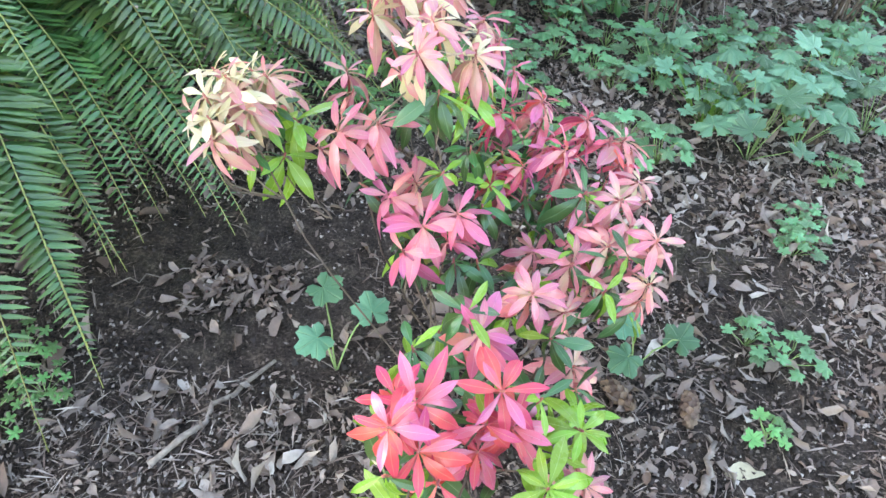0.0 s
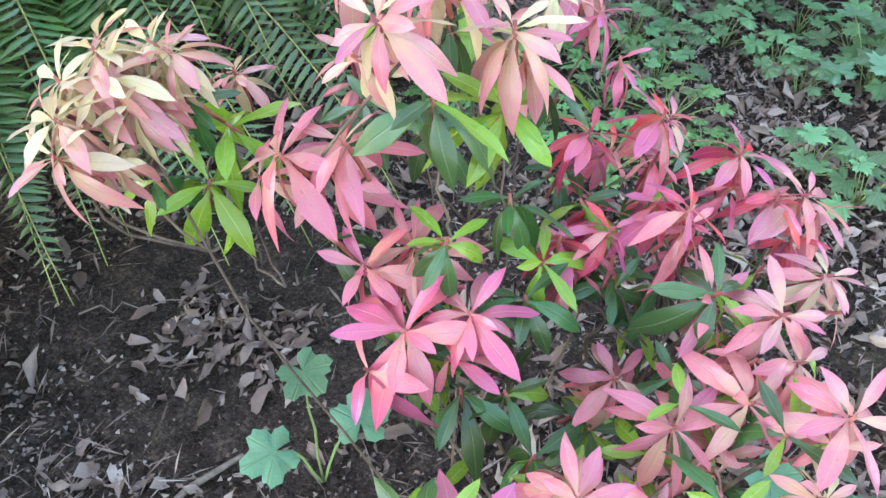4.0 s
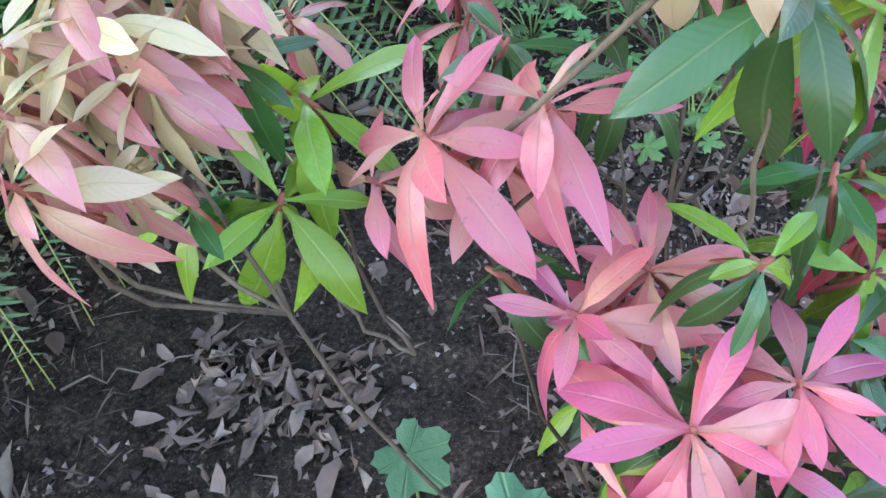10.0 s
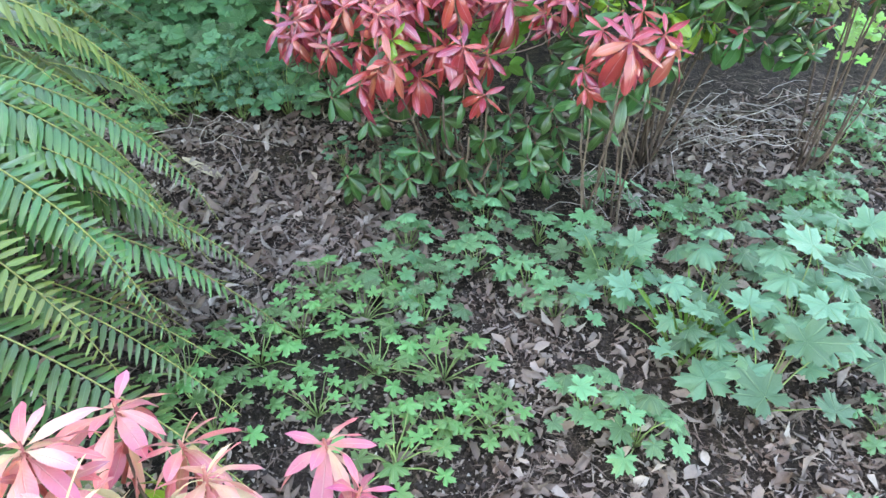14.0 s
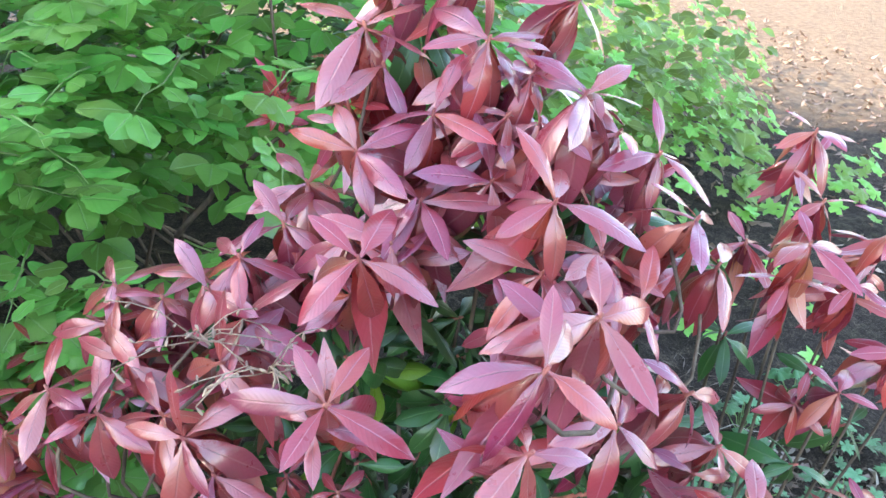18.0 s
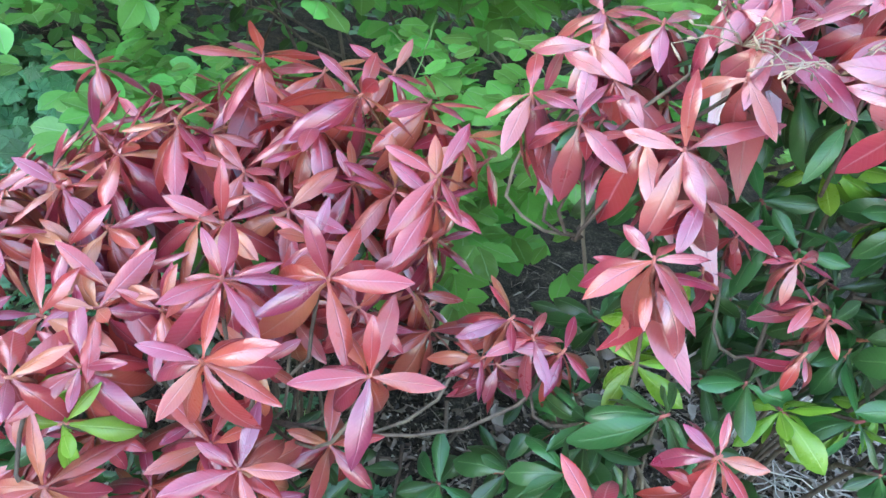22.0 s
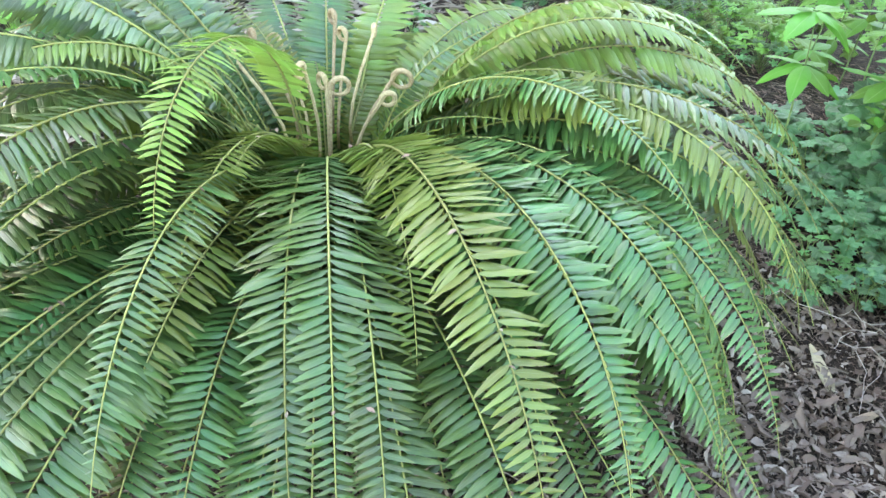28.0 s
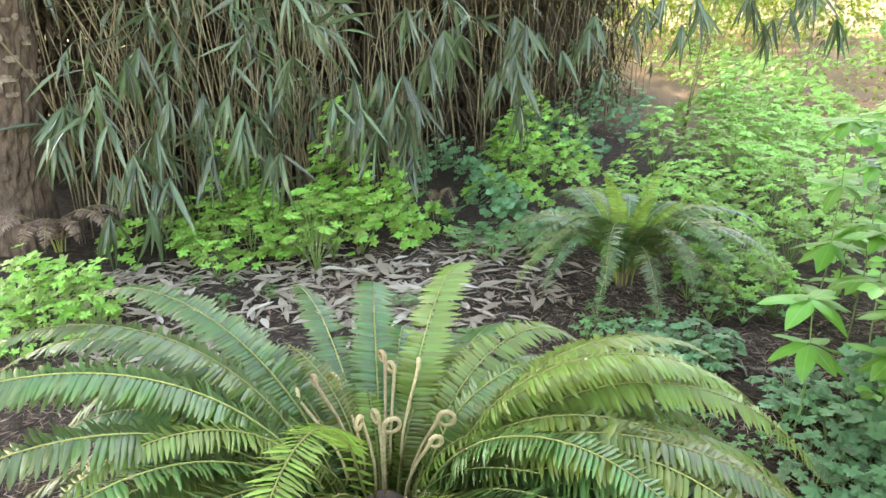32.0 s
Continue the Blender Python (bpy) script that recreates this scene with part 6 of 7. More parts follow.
# ---------------------------------------------------------------- tree at the grove's edge
tree = tagged(new("tree"), "large tree trunk with scaly flaking bark", "tree")
tree.location = (-6.56, 1.40, 0)
tv, tf, tu = [], [], []
sides, levels = 72, 150
for j in range(levels + 1):
    z = -0.05 + 5.2 * (j / levels) ** 1.25
    flare = 0.30 + 0.12 * math.exp(-max(0, z) * 3.5) - 0.012 * z
    for i in range(sides):
        a = 2 * math.pi * i / sides
        r = flare + 0.022 * noise.noise((math.cos(a) * 3, math.sin(a) * 3, z * 1.4)) + 0.03 * math.exp(-z * 3) * math.sin(5 * a)
        plate = noise.noise((math.cos(a) * 9, math.sin(a) * 9, z * 9))
        r += 0.022 * max(0.0, plate) ** 0.5 if plate > 0 else -0.014 * min(1.0, -plate * 3)
        tv.append((r * math.cos(a) - 0.06 * z, r * math.sin(a) + 0.12 * z, z))
        tu.append((i / sides, j / levels))
for j in range(levels):
    for i in range(sides):
        a, b = j * sides + i, j * sides + (i + 1) % sides
        tf.append((a, b, b + sides, a + sides))
put("trunk", link_mesh("trunk", tv, tf, M_BARK, tu, False), tree)
for k in range(90):
    z, a = 0.9 + 1.7 * rnd.random() ** 0.7, rnd.uniform(-1.75, 1.25)
    w, h = rnd.uniform(0.02, 0.07), rnd.uniform(0.012, 0.035)
    r0 = 0.318 + 0.12 * math.exp(-z * 3.5) - 0.012 * z
    pv = []
    for lay in (0.0, 0.008):
        for v in (-1, 0, 1):
            for u in (-1, 0, 1):
                aa = a + u * w / r0 * (1 - 0.3 * abs(v)) * rnd.uniform(0.75, 1.1)
                rr = r0 + lay + 0.012 * (abs(u) * 0.7 + 0.5 * (v < 0)) * rnd.uniform(0.2, 1.2)
                zz = z + v * h * rnd.uniform(0.8, 1.1)
                pv.append((rr * math.cos(aa) - 0.06 * zz, rr * math.sin(aa) + 0.12 * zz, zz))
    quad = lambda o, q: (o + q, o + q + 1, o + q + 4, o + q + 3)
    pf = [quad(9, q) for q in (0, 1, 3, 4)] + [quad(0, q)[::-1] for q in (0, 1, 3, 4)]
    ring = (0, 1, 2, 5, 8, 7, 6, 3)
    pf += [(ring[q], ring[(q + 1) % 8], ring[(q + 1) % 8] + 9, ring[q] + 9) for q in range(8)]
    put("bark_plate", link_mesh("bark_plate", pv, pf, M_PLATE, None, False), tree)
for k in range(5):
    a = k * 1.3
    tip = Vector((1.6 * math.cos(a) - 0.3, 1.6 * math.sin(a) + 0.6, rnd.uniform(5.8, 7.0)))
    tb = tube(bend((-0.27, 0.55, 4.5 + 0.1 * k), tip, (0, 0, 0.3), rnd, 0.1, 7), [0.12 - 0.015 * i for i in range(7)], 8)
    put("limb", link_mesh("limb", tb[0], tb[1], M_BARK, tb[2]), tree)
crown = Bag()
for k in range(2600):
    a, r, z = rnd.uniform(0, 6.28), 2.3 * math.sqrt(rnd.random()), rnd.uniform(5.2, 8.2)
    r *= max(0.2, 1 - ((z - 6.6) / 2.0) ** 2)
    f = rnd.uniform(0.12, 0.2)
    crown.add(*moved(COARSE[0], Matrix.Translation((r * math.cos(a), r * math.sin(a), z)) @ Matrix.Rotation(rnd.uniform(0, 6.28), 4, "Z") @ Matrix.Rotation(rnd.uniform(-0.9, 0.4), 4, "X") @ Matrix.Diagonal((f, f, f, 1))))
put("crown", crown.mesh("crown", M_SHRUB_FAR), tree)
dead = [(a, 0.2, rnd.uniform(0.5, 0.7), 66, -78, M_FERN_DEAD) for a in (-70, -40, -15, 10, 35, 60, -95)]
fern("dead brown fern collapsed against a trunk", (-5.98, 1.70, ground_z(-5.98, 1.70)), dead, rnd, (), 0.15, 0.012, (), 0.05)
fern("dead brown fern fronds among green plants", (-5.0, 4.55, ground_z(-5.0, 4.55)), dead[:3], rnd, (), 0.06, 0.012, (), 0.05)
fern("withered frond lying under a green fern", (-0.62, 2.32, ground_z(-0.62, 2.32)), [(-30, 0.03, 0.28, 20, -20, M_FERN_DEAD), (10, 0.03, 0.3, 25, -25, M_FERN_DEAD)], rnd, (), 0.05, 0.012, (), 0.03)


# ---------------------------------------------------------------- masses of herbs farther off
def herb_mass(name, label, spots, mat, shapes, leaf, rnd):
    bag = Bag()
    for x, y, rx, ry, h, count in spots:
        for k in range(count):
            a, r = rnd.uniform(0, 6.28), math.sqrt(rnd.random())
            lump = noise.noise((x + 3 * rx * r * math.cos(a), y + 3 * ry * r * math.sin(a), 7.0))
            if lump < -0.12:
                continue
            px, py = x + rx * r * math.cos(a), y + ry * r * math.sin(a)
            z = ground_z(px, py) + h * (1 - r * r) * (1 + 0.7 * lump) * rnd.uniform(0.35, 1.1) + 0.03 + 0.05 * rnd.random()
            f = leaf * rnd.uniform(0.7, 1.2)
            m = frame_of((px, py, z), (rnd.uniform(-0.5, 0.5) + 0.4 * r * math.cos(a), -0.4 + rnd.uniform(-0.4, 0.3), 1), rnd.uniform(0, 6.28)) @ Matrix.Diagonal((f, f, f, 1))
            bag.add(*moved(rnd.choice(shapes), m))
    return tagged(put(name, bag.mesh(name, mat)), label, "ground cover", kind="stuff")


LOW_ROUND = [lobed_shape(1.0, 5, 0.3, c, s + 34, 0.06, 20) for s, c in enumerate((-0.15, 0.1))]
LOW = [lobed_shape(1.0, 5, 0.55, c, s + 30, 0.10, 20) for s, c in enumerate((-0.15, 0.1))]
herb_mass("bright_ground_cover", "dense mounds of bright green lobed leaves", [(-4.9, 3.75, 0.55, 0.5, 1.0, 900), (-5.35, 2.9, 0.6, 0.5, 0.6, 700), (-5.6, 2.3, 0.45, 0.4, 0.3, 200), (-4.95, 4.2, 0.4, 0.4, 0.4, 220), (-5.6, 6.3, 0.7, 0.6, 0.8, 620), (-5.1, 5.4, 0.5, 0.4, 0.25, 200), (-4.65, 1.42, 0.5, 0.45, 0.36, 330), (-3.85, 6.3, 0.8, 0.9, 0.3, 170), (-3.2, 5.75, 0.6, 0.5, 0.3, 90), (-4.6, 7.6, 0.9, 0.9, 0.6, 200), (-3.4, 7.6, 0.9, 0.9, 0.45, 120), (-2.5, 5.2, 0.4, 0.35, 0.3, 150), (-2.35, 6.2, 0.5, 0.6, 0.7, 260)], M_BRIGHT, LOW, 0.055, rnd)
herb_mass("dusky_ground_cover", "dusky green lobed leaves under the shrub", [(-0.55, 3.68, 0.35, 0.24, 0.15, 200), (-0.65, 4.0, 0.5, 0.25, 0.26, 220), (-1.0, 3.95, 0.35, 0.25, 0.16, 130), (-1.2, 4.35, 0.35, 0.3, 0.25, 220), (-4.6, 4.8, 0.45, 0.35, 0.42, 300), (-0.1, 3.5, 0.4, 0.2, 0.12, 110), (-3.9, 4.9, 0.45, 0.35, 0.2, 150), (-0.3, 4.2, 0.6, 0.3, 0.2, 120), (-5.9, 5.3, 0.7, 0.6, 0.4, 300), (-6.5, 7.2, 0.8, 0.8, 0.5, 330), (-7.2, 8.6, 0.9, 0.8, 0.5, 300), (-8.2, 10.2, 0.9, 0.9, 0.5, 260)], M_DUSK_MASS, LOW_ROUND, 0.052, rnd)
herb_mass("sunlit_ground_cover", "low yellow-green herbs on the open ground", [(-5.9, 10.2, 1.4, 1.2, 0.6, 380), (-4.2, 10.0, 1.3, 1.1, 0.5, 300), (-7.0, 12.8, 1.4, 1.2, 0.7, 460), (-9.5, 15.5, 1.5, 1.0, 0.7, 380), (-4.2, 12.8, 1.6, 1.2, 0.5, 330), (-8.5, 18.5, 2.5, 1.2, 0.8, 420), (-12.0, 17.5, 1.5, 1.5, 0.8, 300), (-5.0, 17.0, 2.0, 1.2, 0.6, 330)], M_BRIGHT, LOW, 0.10, rnd)
herb_mass("roadside_herbs", "yellow-green herbs in full sun", [(2.6, 4.9, 0.6, 0.45, 0.45, 330), (3.1, 5.6, 0.7, 0.5, 0.5, 330), (2.2, 5.5, 0.6, 0.5, 0.6, 300), (3.4, 4.4, 0.5, 0.4, 0.25, 130), (2.4, 3.9, 0.3, 0.3, 0.2, 90), (2.0, 4.3, 0.4, 0.4, 0.8, 200), (3.6, 6.8, 1.0, 0.8, 0.7, 300), (1.9, 6.4, 0.8, 0.6, 1.0, 260)], M_BRIGHT, LOW, 0.05, rnd)
herb_mass("sunny_bushes", "loose yellow-green bushes in full sun beyond the bed", [(2.0, 4.8, 0.55, 0.5, 0.95, 900), (2.6, 5.0, 0.6, 0.5, 0.8, 800), (1.9, 5.6, 0.8, 0.6, 1.5, 900), (3.0, 6.0, 0.8, 0.6, 0.9, 600), (2.6, 6.6, 1.0, 0.8, 1.5, 520), (0.9, 7.2, 1.2, 0.8, 2.2, 620), (-0.8, 7.4, 1.2, 0.9, 2.2, 620)], M_SUNNY, COARSE, 0.075, rnd)
DIAMOND = ([(0, 0, 0), (0.3, 0.5, 0.06), (0, 1, 0), (-0.3, 0.5, 0.06)], [(0, 1, 2), (0, 2, 3)], [(0.5, 0), (1, 0.5), (0.5, 1), (0, 0.5)])
far = Bag()
for k in range(26000):
    x, y = rnd.uniform(-18, 4), rnd.uniform(13.5, 24)
    z = 2.6 * rnd.random() ** 1.2
    if noise.noise((x * 0.5, y * 0.5, 1.0)) < -0.05:
        continue
    f = rnd.uniform(0.06, 0.14)
    far.add(*moved(DIAMOND, Matrix.Translation((x, y, z)) @ Matrix.Rotation(rnd.uniform(0, 6.28), 4, "Z") @ Matrix.Rotation(rnd.uniform(-1.2, 0.5), 4, "X") @ Matrix.Diagonal((f, f, f, 1))))
tagged(put("far_thicket", far.mesh("far_thicket", M_SUNNY)), "sunlit yellow-green thicket past the open ground", "thicket", kind="stuff")
# woods at the edge; their unseen height is added to break up the sun
far = Bag()
for k in range(52000):
    x, y = rnd.uniform(-24, -15), rnd.uniform(4, 36)
    z = 0.2 + 11 * rnd.random()
    if noise.noise((x * 0.3, y * 0.3, z * 0.3)) < -0.12:
        continue
    f = rnd.uniform(0.2, 0.42)
    far.add(*moved(DIAMOND, Matrix.Translation((x, y, z)) @ Matrix.Rotation(rnd.uniform(0, 6.28), 4, "Z") @ Matrix.Rotation(rnd.uniform(-1.2, 0.5), 4, "X") @ Matrix.Diagonal((f, f, f, 1))))
tagged(put("woodland_edge", far.mesh("woodland_edge", M_SUNNY)), "tall leafy woodland edge past the open ground, unseen height added to screen the sun", "woods", kind="stuff")
far = Bag()
for k in range(9000):
    a = rnd.uniform(-math.pi, math.pi)
    r = rnd.uniform(32, 46)
    z = rnd.uniform(0, 10)
    f = rnd.uniform(0.6, 1.2)
    far.add(*moved(DIAMOND, Matrix.Translation((r * math.sin(a), r * math.cos(a), z)) @ Matrix.Rotation(rnd.uniform(0, 6.28), 4, "Z") @ Matrix.Rotation(rnd.uniform(-1.2, 0.5), 4, "X") @ Matrix.Diagonal((f, f, f, 1))))
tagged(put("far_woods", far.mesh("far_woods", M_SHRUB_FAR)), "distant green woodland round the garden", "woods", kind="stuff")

# ---------------------------------------------------------------- things on the soil
rnd = random.Random(61)


def fallen(label, x, y, length, width, turn, mat, curl=0.25, tilt=0.0, name="fallen_leaf", lift=0.006):
    sh = leaf_shape(length, width, 0.45, curl, 0.12, 0.3, 0.06, 9, 0.04, int(x * 1000) & 255)
    ob = put(name, link_mesh(name, sh[0], sh[1], mat, sh[2]), None, Matrix.Translation((x, y, ground_z(x, y) + lift)) @ Matrix.Rotation(radians(turn), 4, "Z") @ Matrix.Rotation(tilt, 4, "X"))
    return tagged(ob, label, "fallen leaf", "fallen leaves")


fallen("long pale cream dried sheath lying on dark soil", -0.595, 3.075, 0.27, 0.042, -133, M_PALE, 0.2, 0.06, "dried_sheath", 0.015)
fallen("pale dry leaf with a bite hole", 0.60, 0.795, 0.11, 0.042, -75, M_PALE, 0.15, 0.05)
for k in range(30):
    x, y = rnd.uniform(-0.9, 1.4), rnd.uniform(0.35, 3.3)
    fallen("curled grey-brown dry leaf on the soil", x, y, rnd.uniform(0.05, 0.11), rnd.uniform(0.018, 0.04), rnd.uniform(0, 360), M_LITTER, rnd.uniform(0.2, 0.7), rnd.uniform(-0.1, 0.25))


def stick(label, a, b, r, rnd, name="stick"):
    pa, pb = Vector((*a, ground_z(*a) + r + 0.004)), Vector((*b, ground_z(*b) + r + 0.008))
    pts = bend(pa, pb, (0, 0, 0.006), rnd, 0.012, 9)
    tb = tube(pts, [r * (1 - 0.05 * i) * rnd.uniform(0.85, 1.15) for i in range(9)], 7)
    return tagged(put(name, link_mesh(name, tb[0], tb[1], M_STICK, tb[2])), label, "stick", "fallen sticks")


stick("weathered grey stick on the soil", (-0.50, 0.68), (-0.33, 0.95), 0.007, rnd)
stick("short pale stick lying on soil", (0.54, 0.74), (0.59, 0.86), 0.009, rnd)
stick("thin dry twig beside a shrub", (0.605, 1.30), (0.69, 1.24), 0.004, rnd)
stick("thin pale twig on the bed", (-0.62, 3.32), (-0.30, 3.27), 0.004, rnd)
stick("pale dry stick at the fern's edge", (-1.95, 4.35), (-1.70, 4.15), 0.009, rnd)
stick("pale dry stick at the fern's edge", (-1.75, 4.25), (-1.60, 4.28), 0.007, rnd)
stick("grey stick on the bed", (0.95, 2.05), (1.06, 2.15), 0.006, rnd)
for k in range(40):
    x, y, a, l = rnd.uniform(-0.9, 1.5), rnd.uniform(0.3, 3.5), rnd.uniform(0, 6.28), rnd.uniform(0.05, 0.2)
    stick("thin dry twig on the soil", (x, y), (x + l * math.cos(a), y + l * math.sin(a)), rnd.uniform(0.0012, 0.003), rnd, "twig")


def stalk_tangle(label, x, y, rx, ry, count, rnd, height=0.16):
    """Thin dead stalks fallen over one another, one mesh a stalk."""
    thing = tagged(new("dry_stalk_tangle"), label, "dead stalks", "dead stalks")
    thing.location = (x, y, ground_z(x, y))
    for k in range(count):
        p = Vector((rnd.uniform(-rx, rx), rnd.uniform(-ry, ry), rnd.uniform(0, height * 0.4)))
        a, l = rnd.gauss(-0.9, 0.7), rnd.uniform(0.12, 0.38)
        q = p + Vector((l * math.cos(a), l * math.sin(a), rnd.uniform(-0.02, height)))
        tb = tube(bend(p, q, (0, 0, 0.03), rnd, 0.02, 7), [0.0018 - 0.00015 * i for i in range(7)], 4)
        put("stalk", link_mesh("stalk", tb[0], tb[1], M_DRY_STALK, tb[2]), thing)


stalk_tangle("tangle of pale dead stalks at the bed's edge", 1.18, 3.22, 0.16, 0.2, 34, rnd)
stalk_tangle("bleached dead stalks under a red shrub", 0.72, 2.86, 0.16, 0.12, 18, rnd)
stalk_tangle("few pale broken stalks beside a fern", -0.55, 3.22, 0.12, 0.08, 9, rnd, 0.1)
stalk_tangle("dead stalks on the litter", 1.55, 3.35, 0.2, 0.15, 16, rnd)


def cone(x, y, turn, size):
    """A fir cone: overlapping scales round a core."""
    thing = tagged(new("fir_cone"), "dark brown weathered fir cone on soil", "cone", "fir cones")
    thing.matrix_basis = Matrix.Translation((x, y, ground_z(x, y) + 0.018)) @ Matrix.Rotation(radians(turn), 4, "Z") @ Matrix.Rotation(radians(90), 4, "Y")
    tb = tube([(0, 0, -size / 2), (0, 0, 0), (0, 0, size / 2)], (0.008, 0.012, 0.003), 8)
    put("core", link_mesh("core", tb[0], tb[1], M_CONE, tb[2]), thing)
    sh = leaf_shape(0.02, 0.018, 0.7, -0.3, -0.3, 0, 0, 5, 0.0, 3)
    me = link_mesh("scale", sh[0], sh[1], M_CONE, sh[2])
    for k in range(44):
        t = k / 44
        f = 0.55 + 0.6 * math.sin(math.pi * (0.15 + 0.8 * t))
        put("scale", me, thing, Matrix.Translation((0, 0, -size / 2 + size * t)) @ Matrix.Rotation(k * 2.39996, 4, "Z") @ Matrix.Translation((0, 0.006 * f, 0)) @ Matrix.Rotation(0.75, 4, "X") @ Matrix.Diagonal((f, f, f, 1)))


cone(0.55, 0.93, 80, 0.085)
cone(0.40, 0.94, 130, 0.08)
cone(1.12, 2.02, 20, 0.08)


def scatter(name, label, boxes, mat, shapes, size, rnd, flat=0.35, lift=0.01, category="leaf litter", clump=None, bare=True):
    bag = Bag()
    for x0, x1, y0, y1, count in boxes:
        for k in range(count):
            x, y = rnd.uniform(x0, x1), rnd.uniform(y0, y1)
            if clump is not None and noise.noise((x * 2.1, y * 2.1, 5.0)) < clump - rnd.random() * 0.5:
                continue
            if bare and ((x + 0.42) / 0.36) ** 2 + ((y - 1.2) / 0.36) ** 2 < rnd.uniform(0.5, 1.2) and rnd.random() < 0.8:
                continue                 # bare soil by the first shrub
            f = rnd.uniform(*size)
            m = Matrix.Translation((x, y, ground_z(x, y) + rnd.uniform(0.2, 1.0) * lift)) @ Matrix.Rotation(rnd.uniform(0, 6.28), 4, "Z") @ Matrix.Rotation(rnd.uniform(-flat, flat), 4, "X") @ Matrix.Rotation(rnd.uniform(-flat, flat), 4, "Y") @ Matrix.Diagonal((f, f, f, 1))
            bag.add(*moved(rnd.choice(shapes), m))
    return tagged(put(name, bag.mesh(name, mat)), label, category, kind="stuff")


DRY = [leaf_shape(1.0, w, 0.5, fo, dr, tw, 0.28, 4, 0.0, 80 + i, 0.0, 0.85, 3) for i, (w, fo, dr, tw) in enumerate(((0.45, 0.9, 0.5, 1.0), (0.35, -0.8, -0.5, -1.2), (0.5, 0.5, 0.8, 0.6), (0.3, 1.2, 0.3, 1.5)))]
STRIP = [leaf_shape(1.0, w, 0.5, 0.4, 0.08, tw, 0.05, 4, 0.0, 90 + i, 0.0, 0.85, 3) for i, (w, tw) in enumerate(((0.13, 0.3), (0.09, -0.5), (0.18, 0.2)))]
SHEATHS = [leaf_shape(1.0, w, 0.5, 0.4, 0.08, tw, 0.05, 4, 0.0, 97 + i, 0.0, 0.85, 3) for i, (w, tw) in enumerate(((0.2, 0.3), (0.14, -0.5), (0.27, 0.2)))]
CRUMB = [([(-0.5, 0, 0), (0.4, -0.3, 0.1), (0.1, 0.5, 0.05), (0, 0, 0.5 * k)], [(0, 1, 3), (1, 2, 3), (2, 0, 3)], [(0, 0), (1, 0), (0.5, 1), (0.5, 0.5)]) for k in (0.8, 1.4)]
SPLINT = [leaf_shape(1.0, w, 0.5, 0.8, 0.05, 0.5, 0.1, 3, 0.0, 95 + i, 0.0, 0.85, 3) for i, w in enumerate((0.05, 0.08))]
scatter("leaf_litter", "scattered grey-brown dry leaves", [(-1.1, 1.9, 0.0, 3.6, 9000), (0.3, 2.4, 0.3, 3.4, 7000)], M_LITTER, DRY, (0.006, 0.03), rnd, 0.6, 0.012, clump=-0.15)
scatter("large_leaf_litter", "curled brown and grey dead leaves in drifts", [(-1.0, 1.9, 0.9, 3.5, 3300), (-1.0, 1.9, 0.2, 0.9, 380), (-1.0, 0.2, 2.2, 3.4, 800)], M_LITTER, DRY, (0.03, 0.075), rnd, 0.55, 0.016, clump=0.15)
scatter("fine_litter", "fine dry needles, bits and twigs", [(-1.2, 2.2, 0.0, 3.8, 14000), (-3.0, -1.0, 3.3, 5.2, 2200)], M_LITTER, SPLINT, (0.015, 0.07), rnd, 0.2, 0.008)
scatter("bleached_litter", "pale curled dead leaves between the plants", [(0.35, 1.35, 1.45, 2.35, 900), (0.9, 2.3, 2.2, 3.4, 1300), (0.35, 1.2, 0.45, 1.4, 260), (-0.6, -0.1, 0.45, 0.9, 120), (-0.9, 0.2, 2.2, 3.3, 1500), (-1.1, 0.3, 0.2, 0.7, 120)], M_PALE_LITTER, DRY, (0.02, 0.06), rnd, 0.6, 0.018)
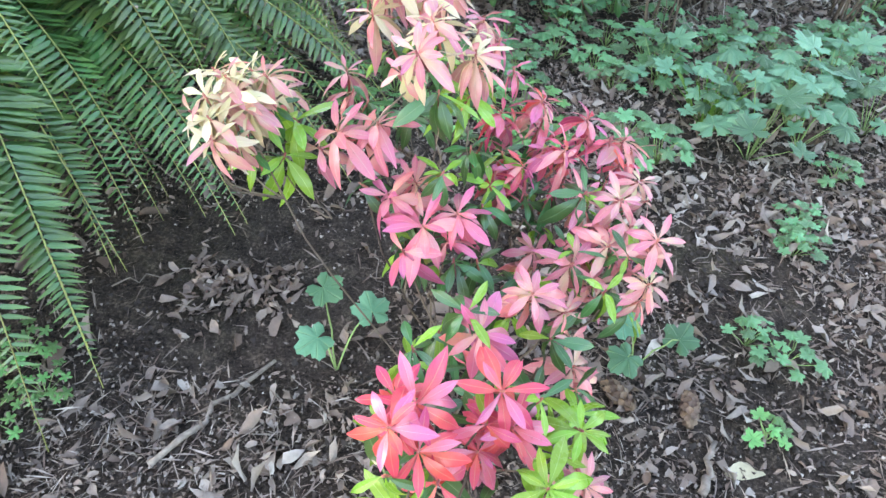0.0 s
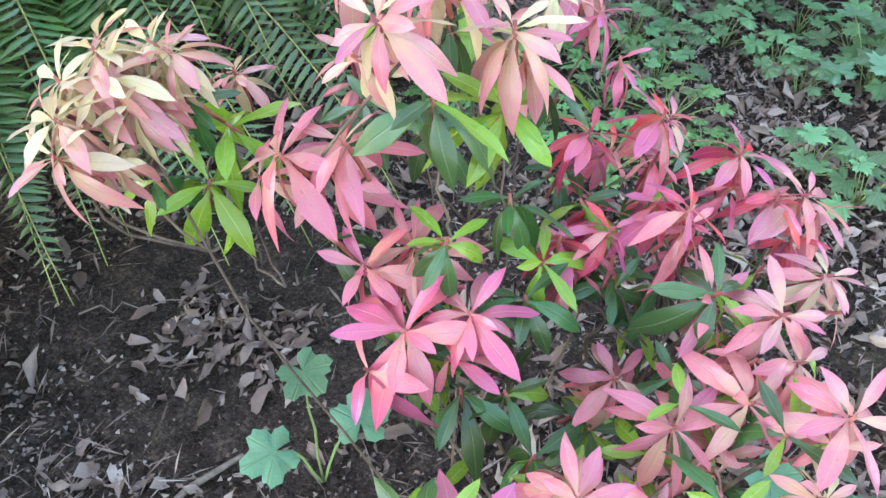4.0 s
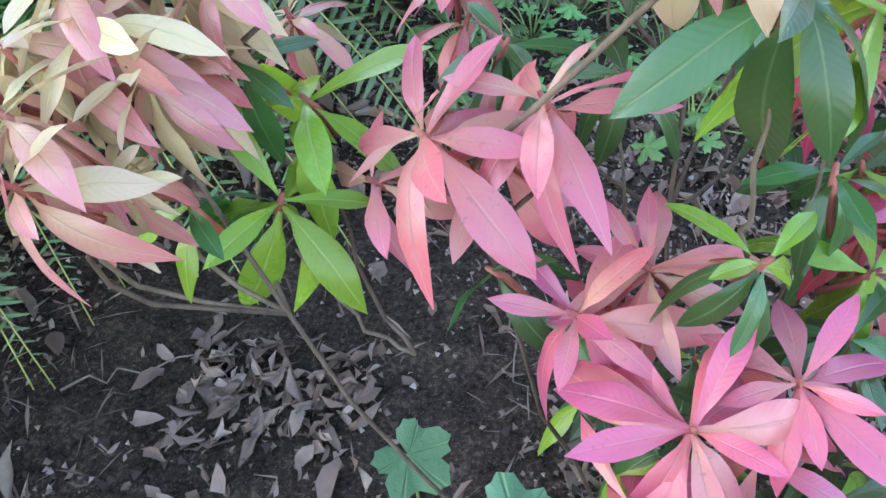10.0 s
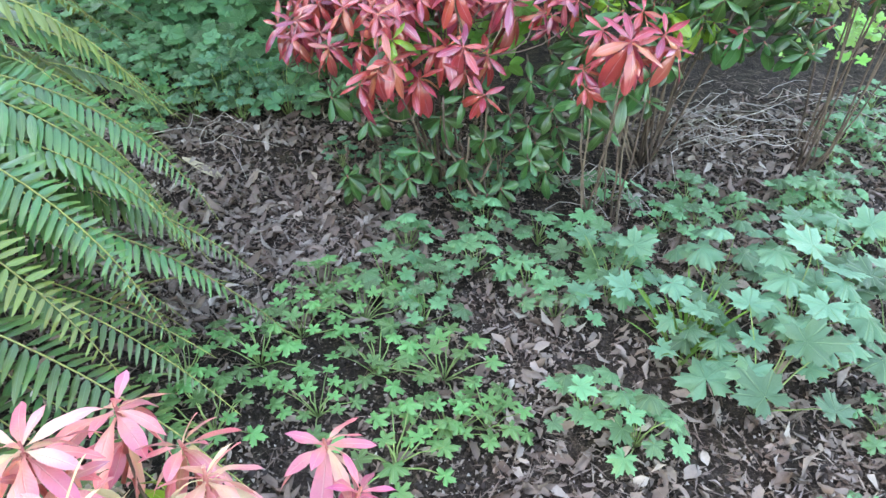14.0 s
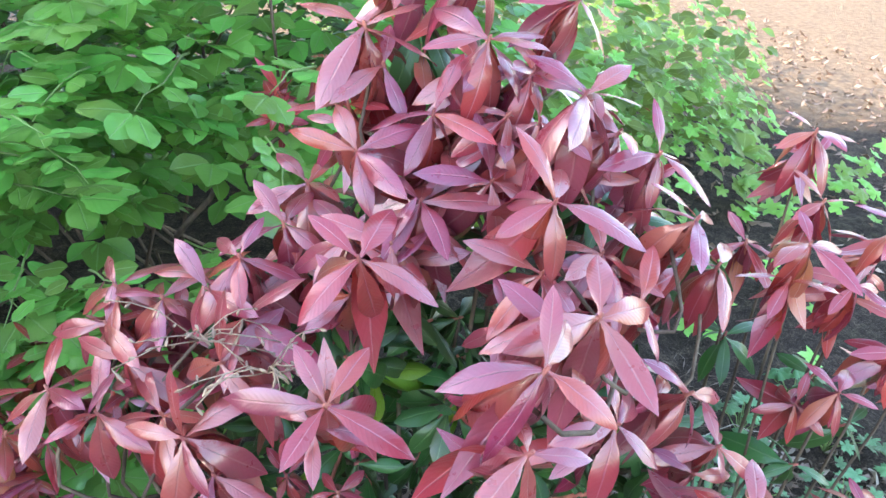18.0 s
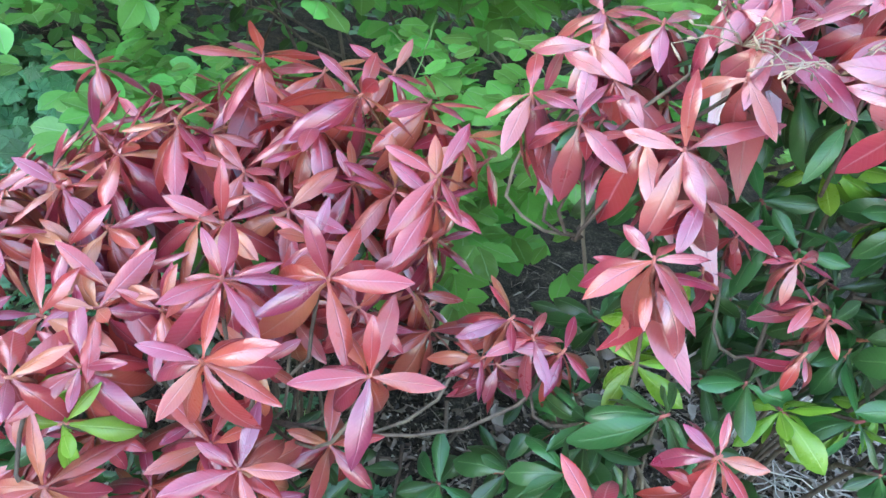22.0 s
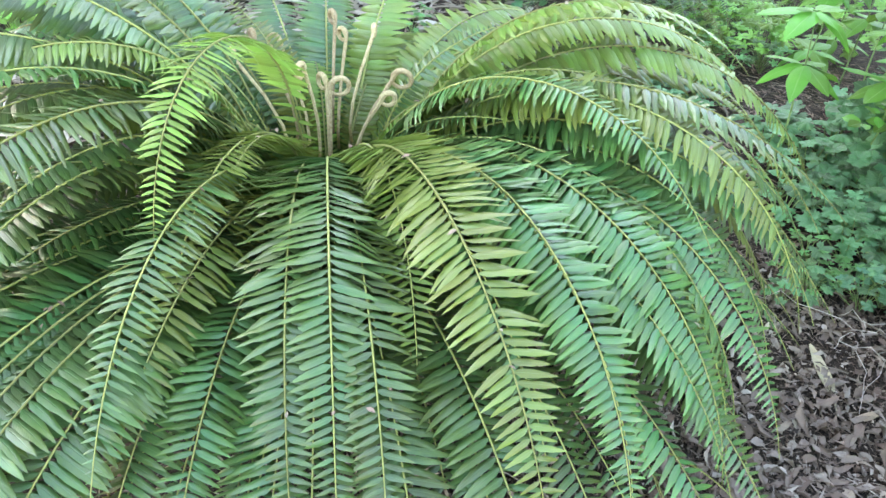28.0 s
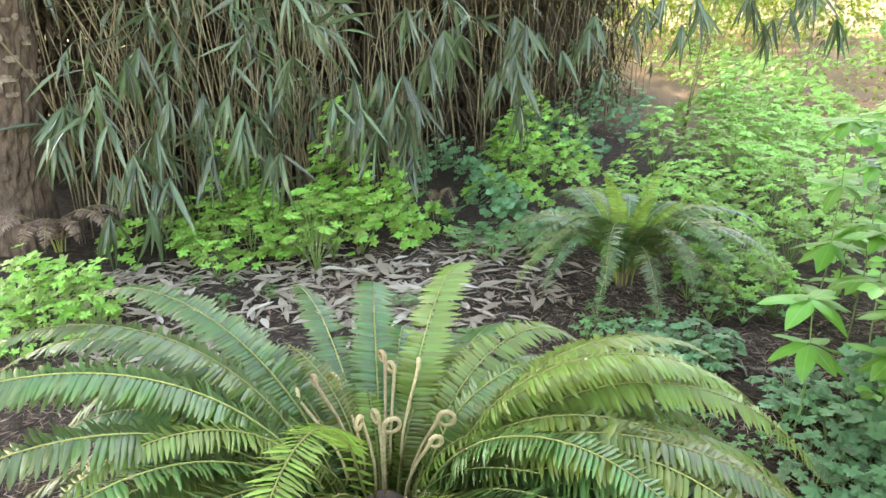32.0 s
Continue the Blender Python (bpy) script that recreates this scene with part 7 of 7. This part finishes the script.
scatter("leaf_drift", "drift of curled dry leaves on bare soil", [(-0.58, -0.34, 1.08, 1.24, 150), (-0.66, -0.30, 1.0, 1.28, 60)], M_LITTER, DRY, (0.015, 0.05), rnd, 0.6, 0.02, bare=False)
scatter("splinter_litter", "broken twigs and splinters on dark soil", [(-1.0, 0.3, 2.1, 3.4, 4200), (0.3, 1.6, 1.3, 2.6, 2200), (-0.8, 0.0, 0.3, 0.9, 1300), (0.9, 2.3, 2.2, 3.4, 2400), (0.3, 1.2, 0.4, 1.3, 1200)], M_PALE_LITTER, SPLINT, (0.015, 0.06), rnd, 0.25, 0.014, clump=0.2)
scatter("pale_crumbs", "small pale bits of bark and leaf on the soil", [(-1.0, 1.9, 0.2, 3.4, 26000)], M_PALE_LITTER, CRUMB, (0.004, 0.013), rnd, 0.8, 0.01, clump=-0.1)
scatter("soil_crumbs", "crumbs of dark soil", [(-1.0, 1.8, 0.2, 3.4, 15000)], M_CHIP, CRUMB, (0.006, 0.022), rnd, 0.8, 0.006, "soil")
scatter("sheath_litter", "tan dry bamboo sheaths on the ground", [(-5.4, -3.6, 1.5, 3.6, 1250), (-4.6, -3.0, 3.2, 4.8, 480), (-3.8, -2.4, 1.2, 3.4, 200)], M_SHEATH, SHEATHS, (0.08, 0.24), rnd, 0.15, 0.02, clump=0.12)
scatter("needle_litter", "brown needles and tan chips under the ferns", [(-4.8, -1.2, 3.0, 5.6, 6500), (-5.0, -2.2, 0.8, 3.4, 4500)], M_NEEDLE, SPLINT, (0.02, 0.09), rnd, 0.15, 0.01)
scatter("chip_litter", "brown bark chips and broken leaves", [(-4.8, -1.0, 3.0, 5.8, 5000), (-5.2, -2.2, 0.6, 3.4, 3500)], M_NEEDLE, STRIP, (0.02, 0.07), rnd, 0.4, 0.015, clump=0.0)
scatter("sunny_litter", "tan dry leaves on the open ground", [(-9, -1, 6.5, 16, 2600), (2.2, 6, 4, 9, 2200)], M_NEEDLE, DRY, (0.03, 0.08), rnd, 0.4, 0.015)
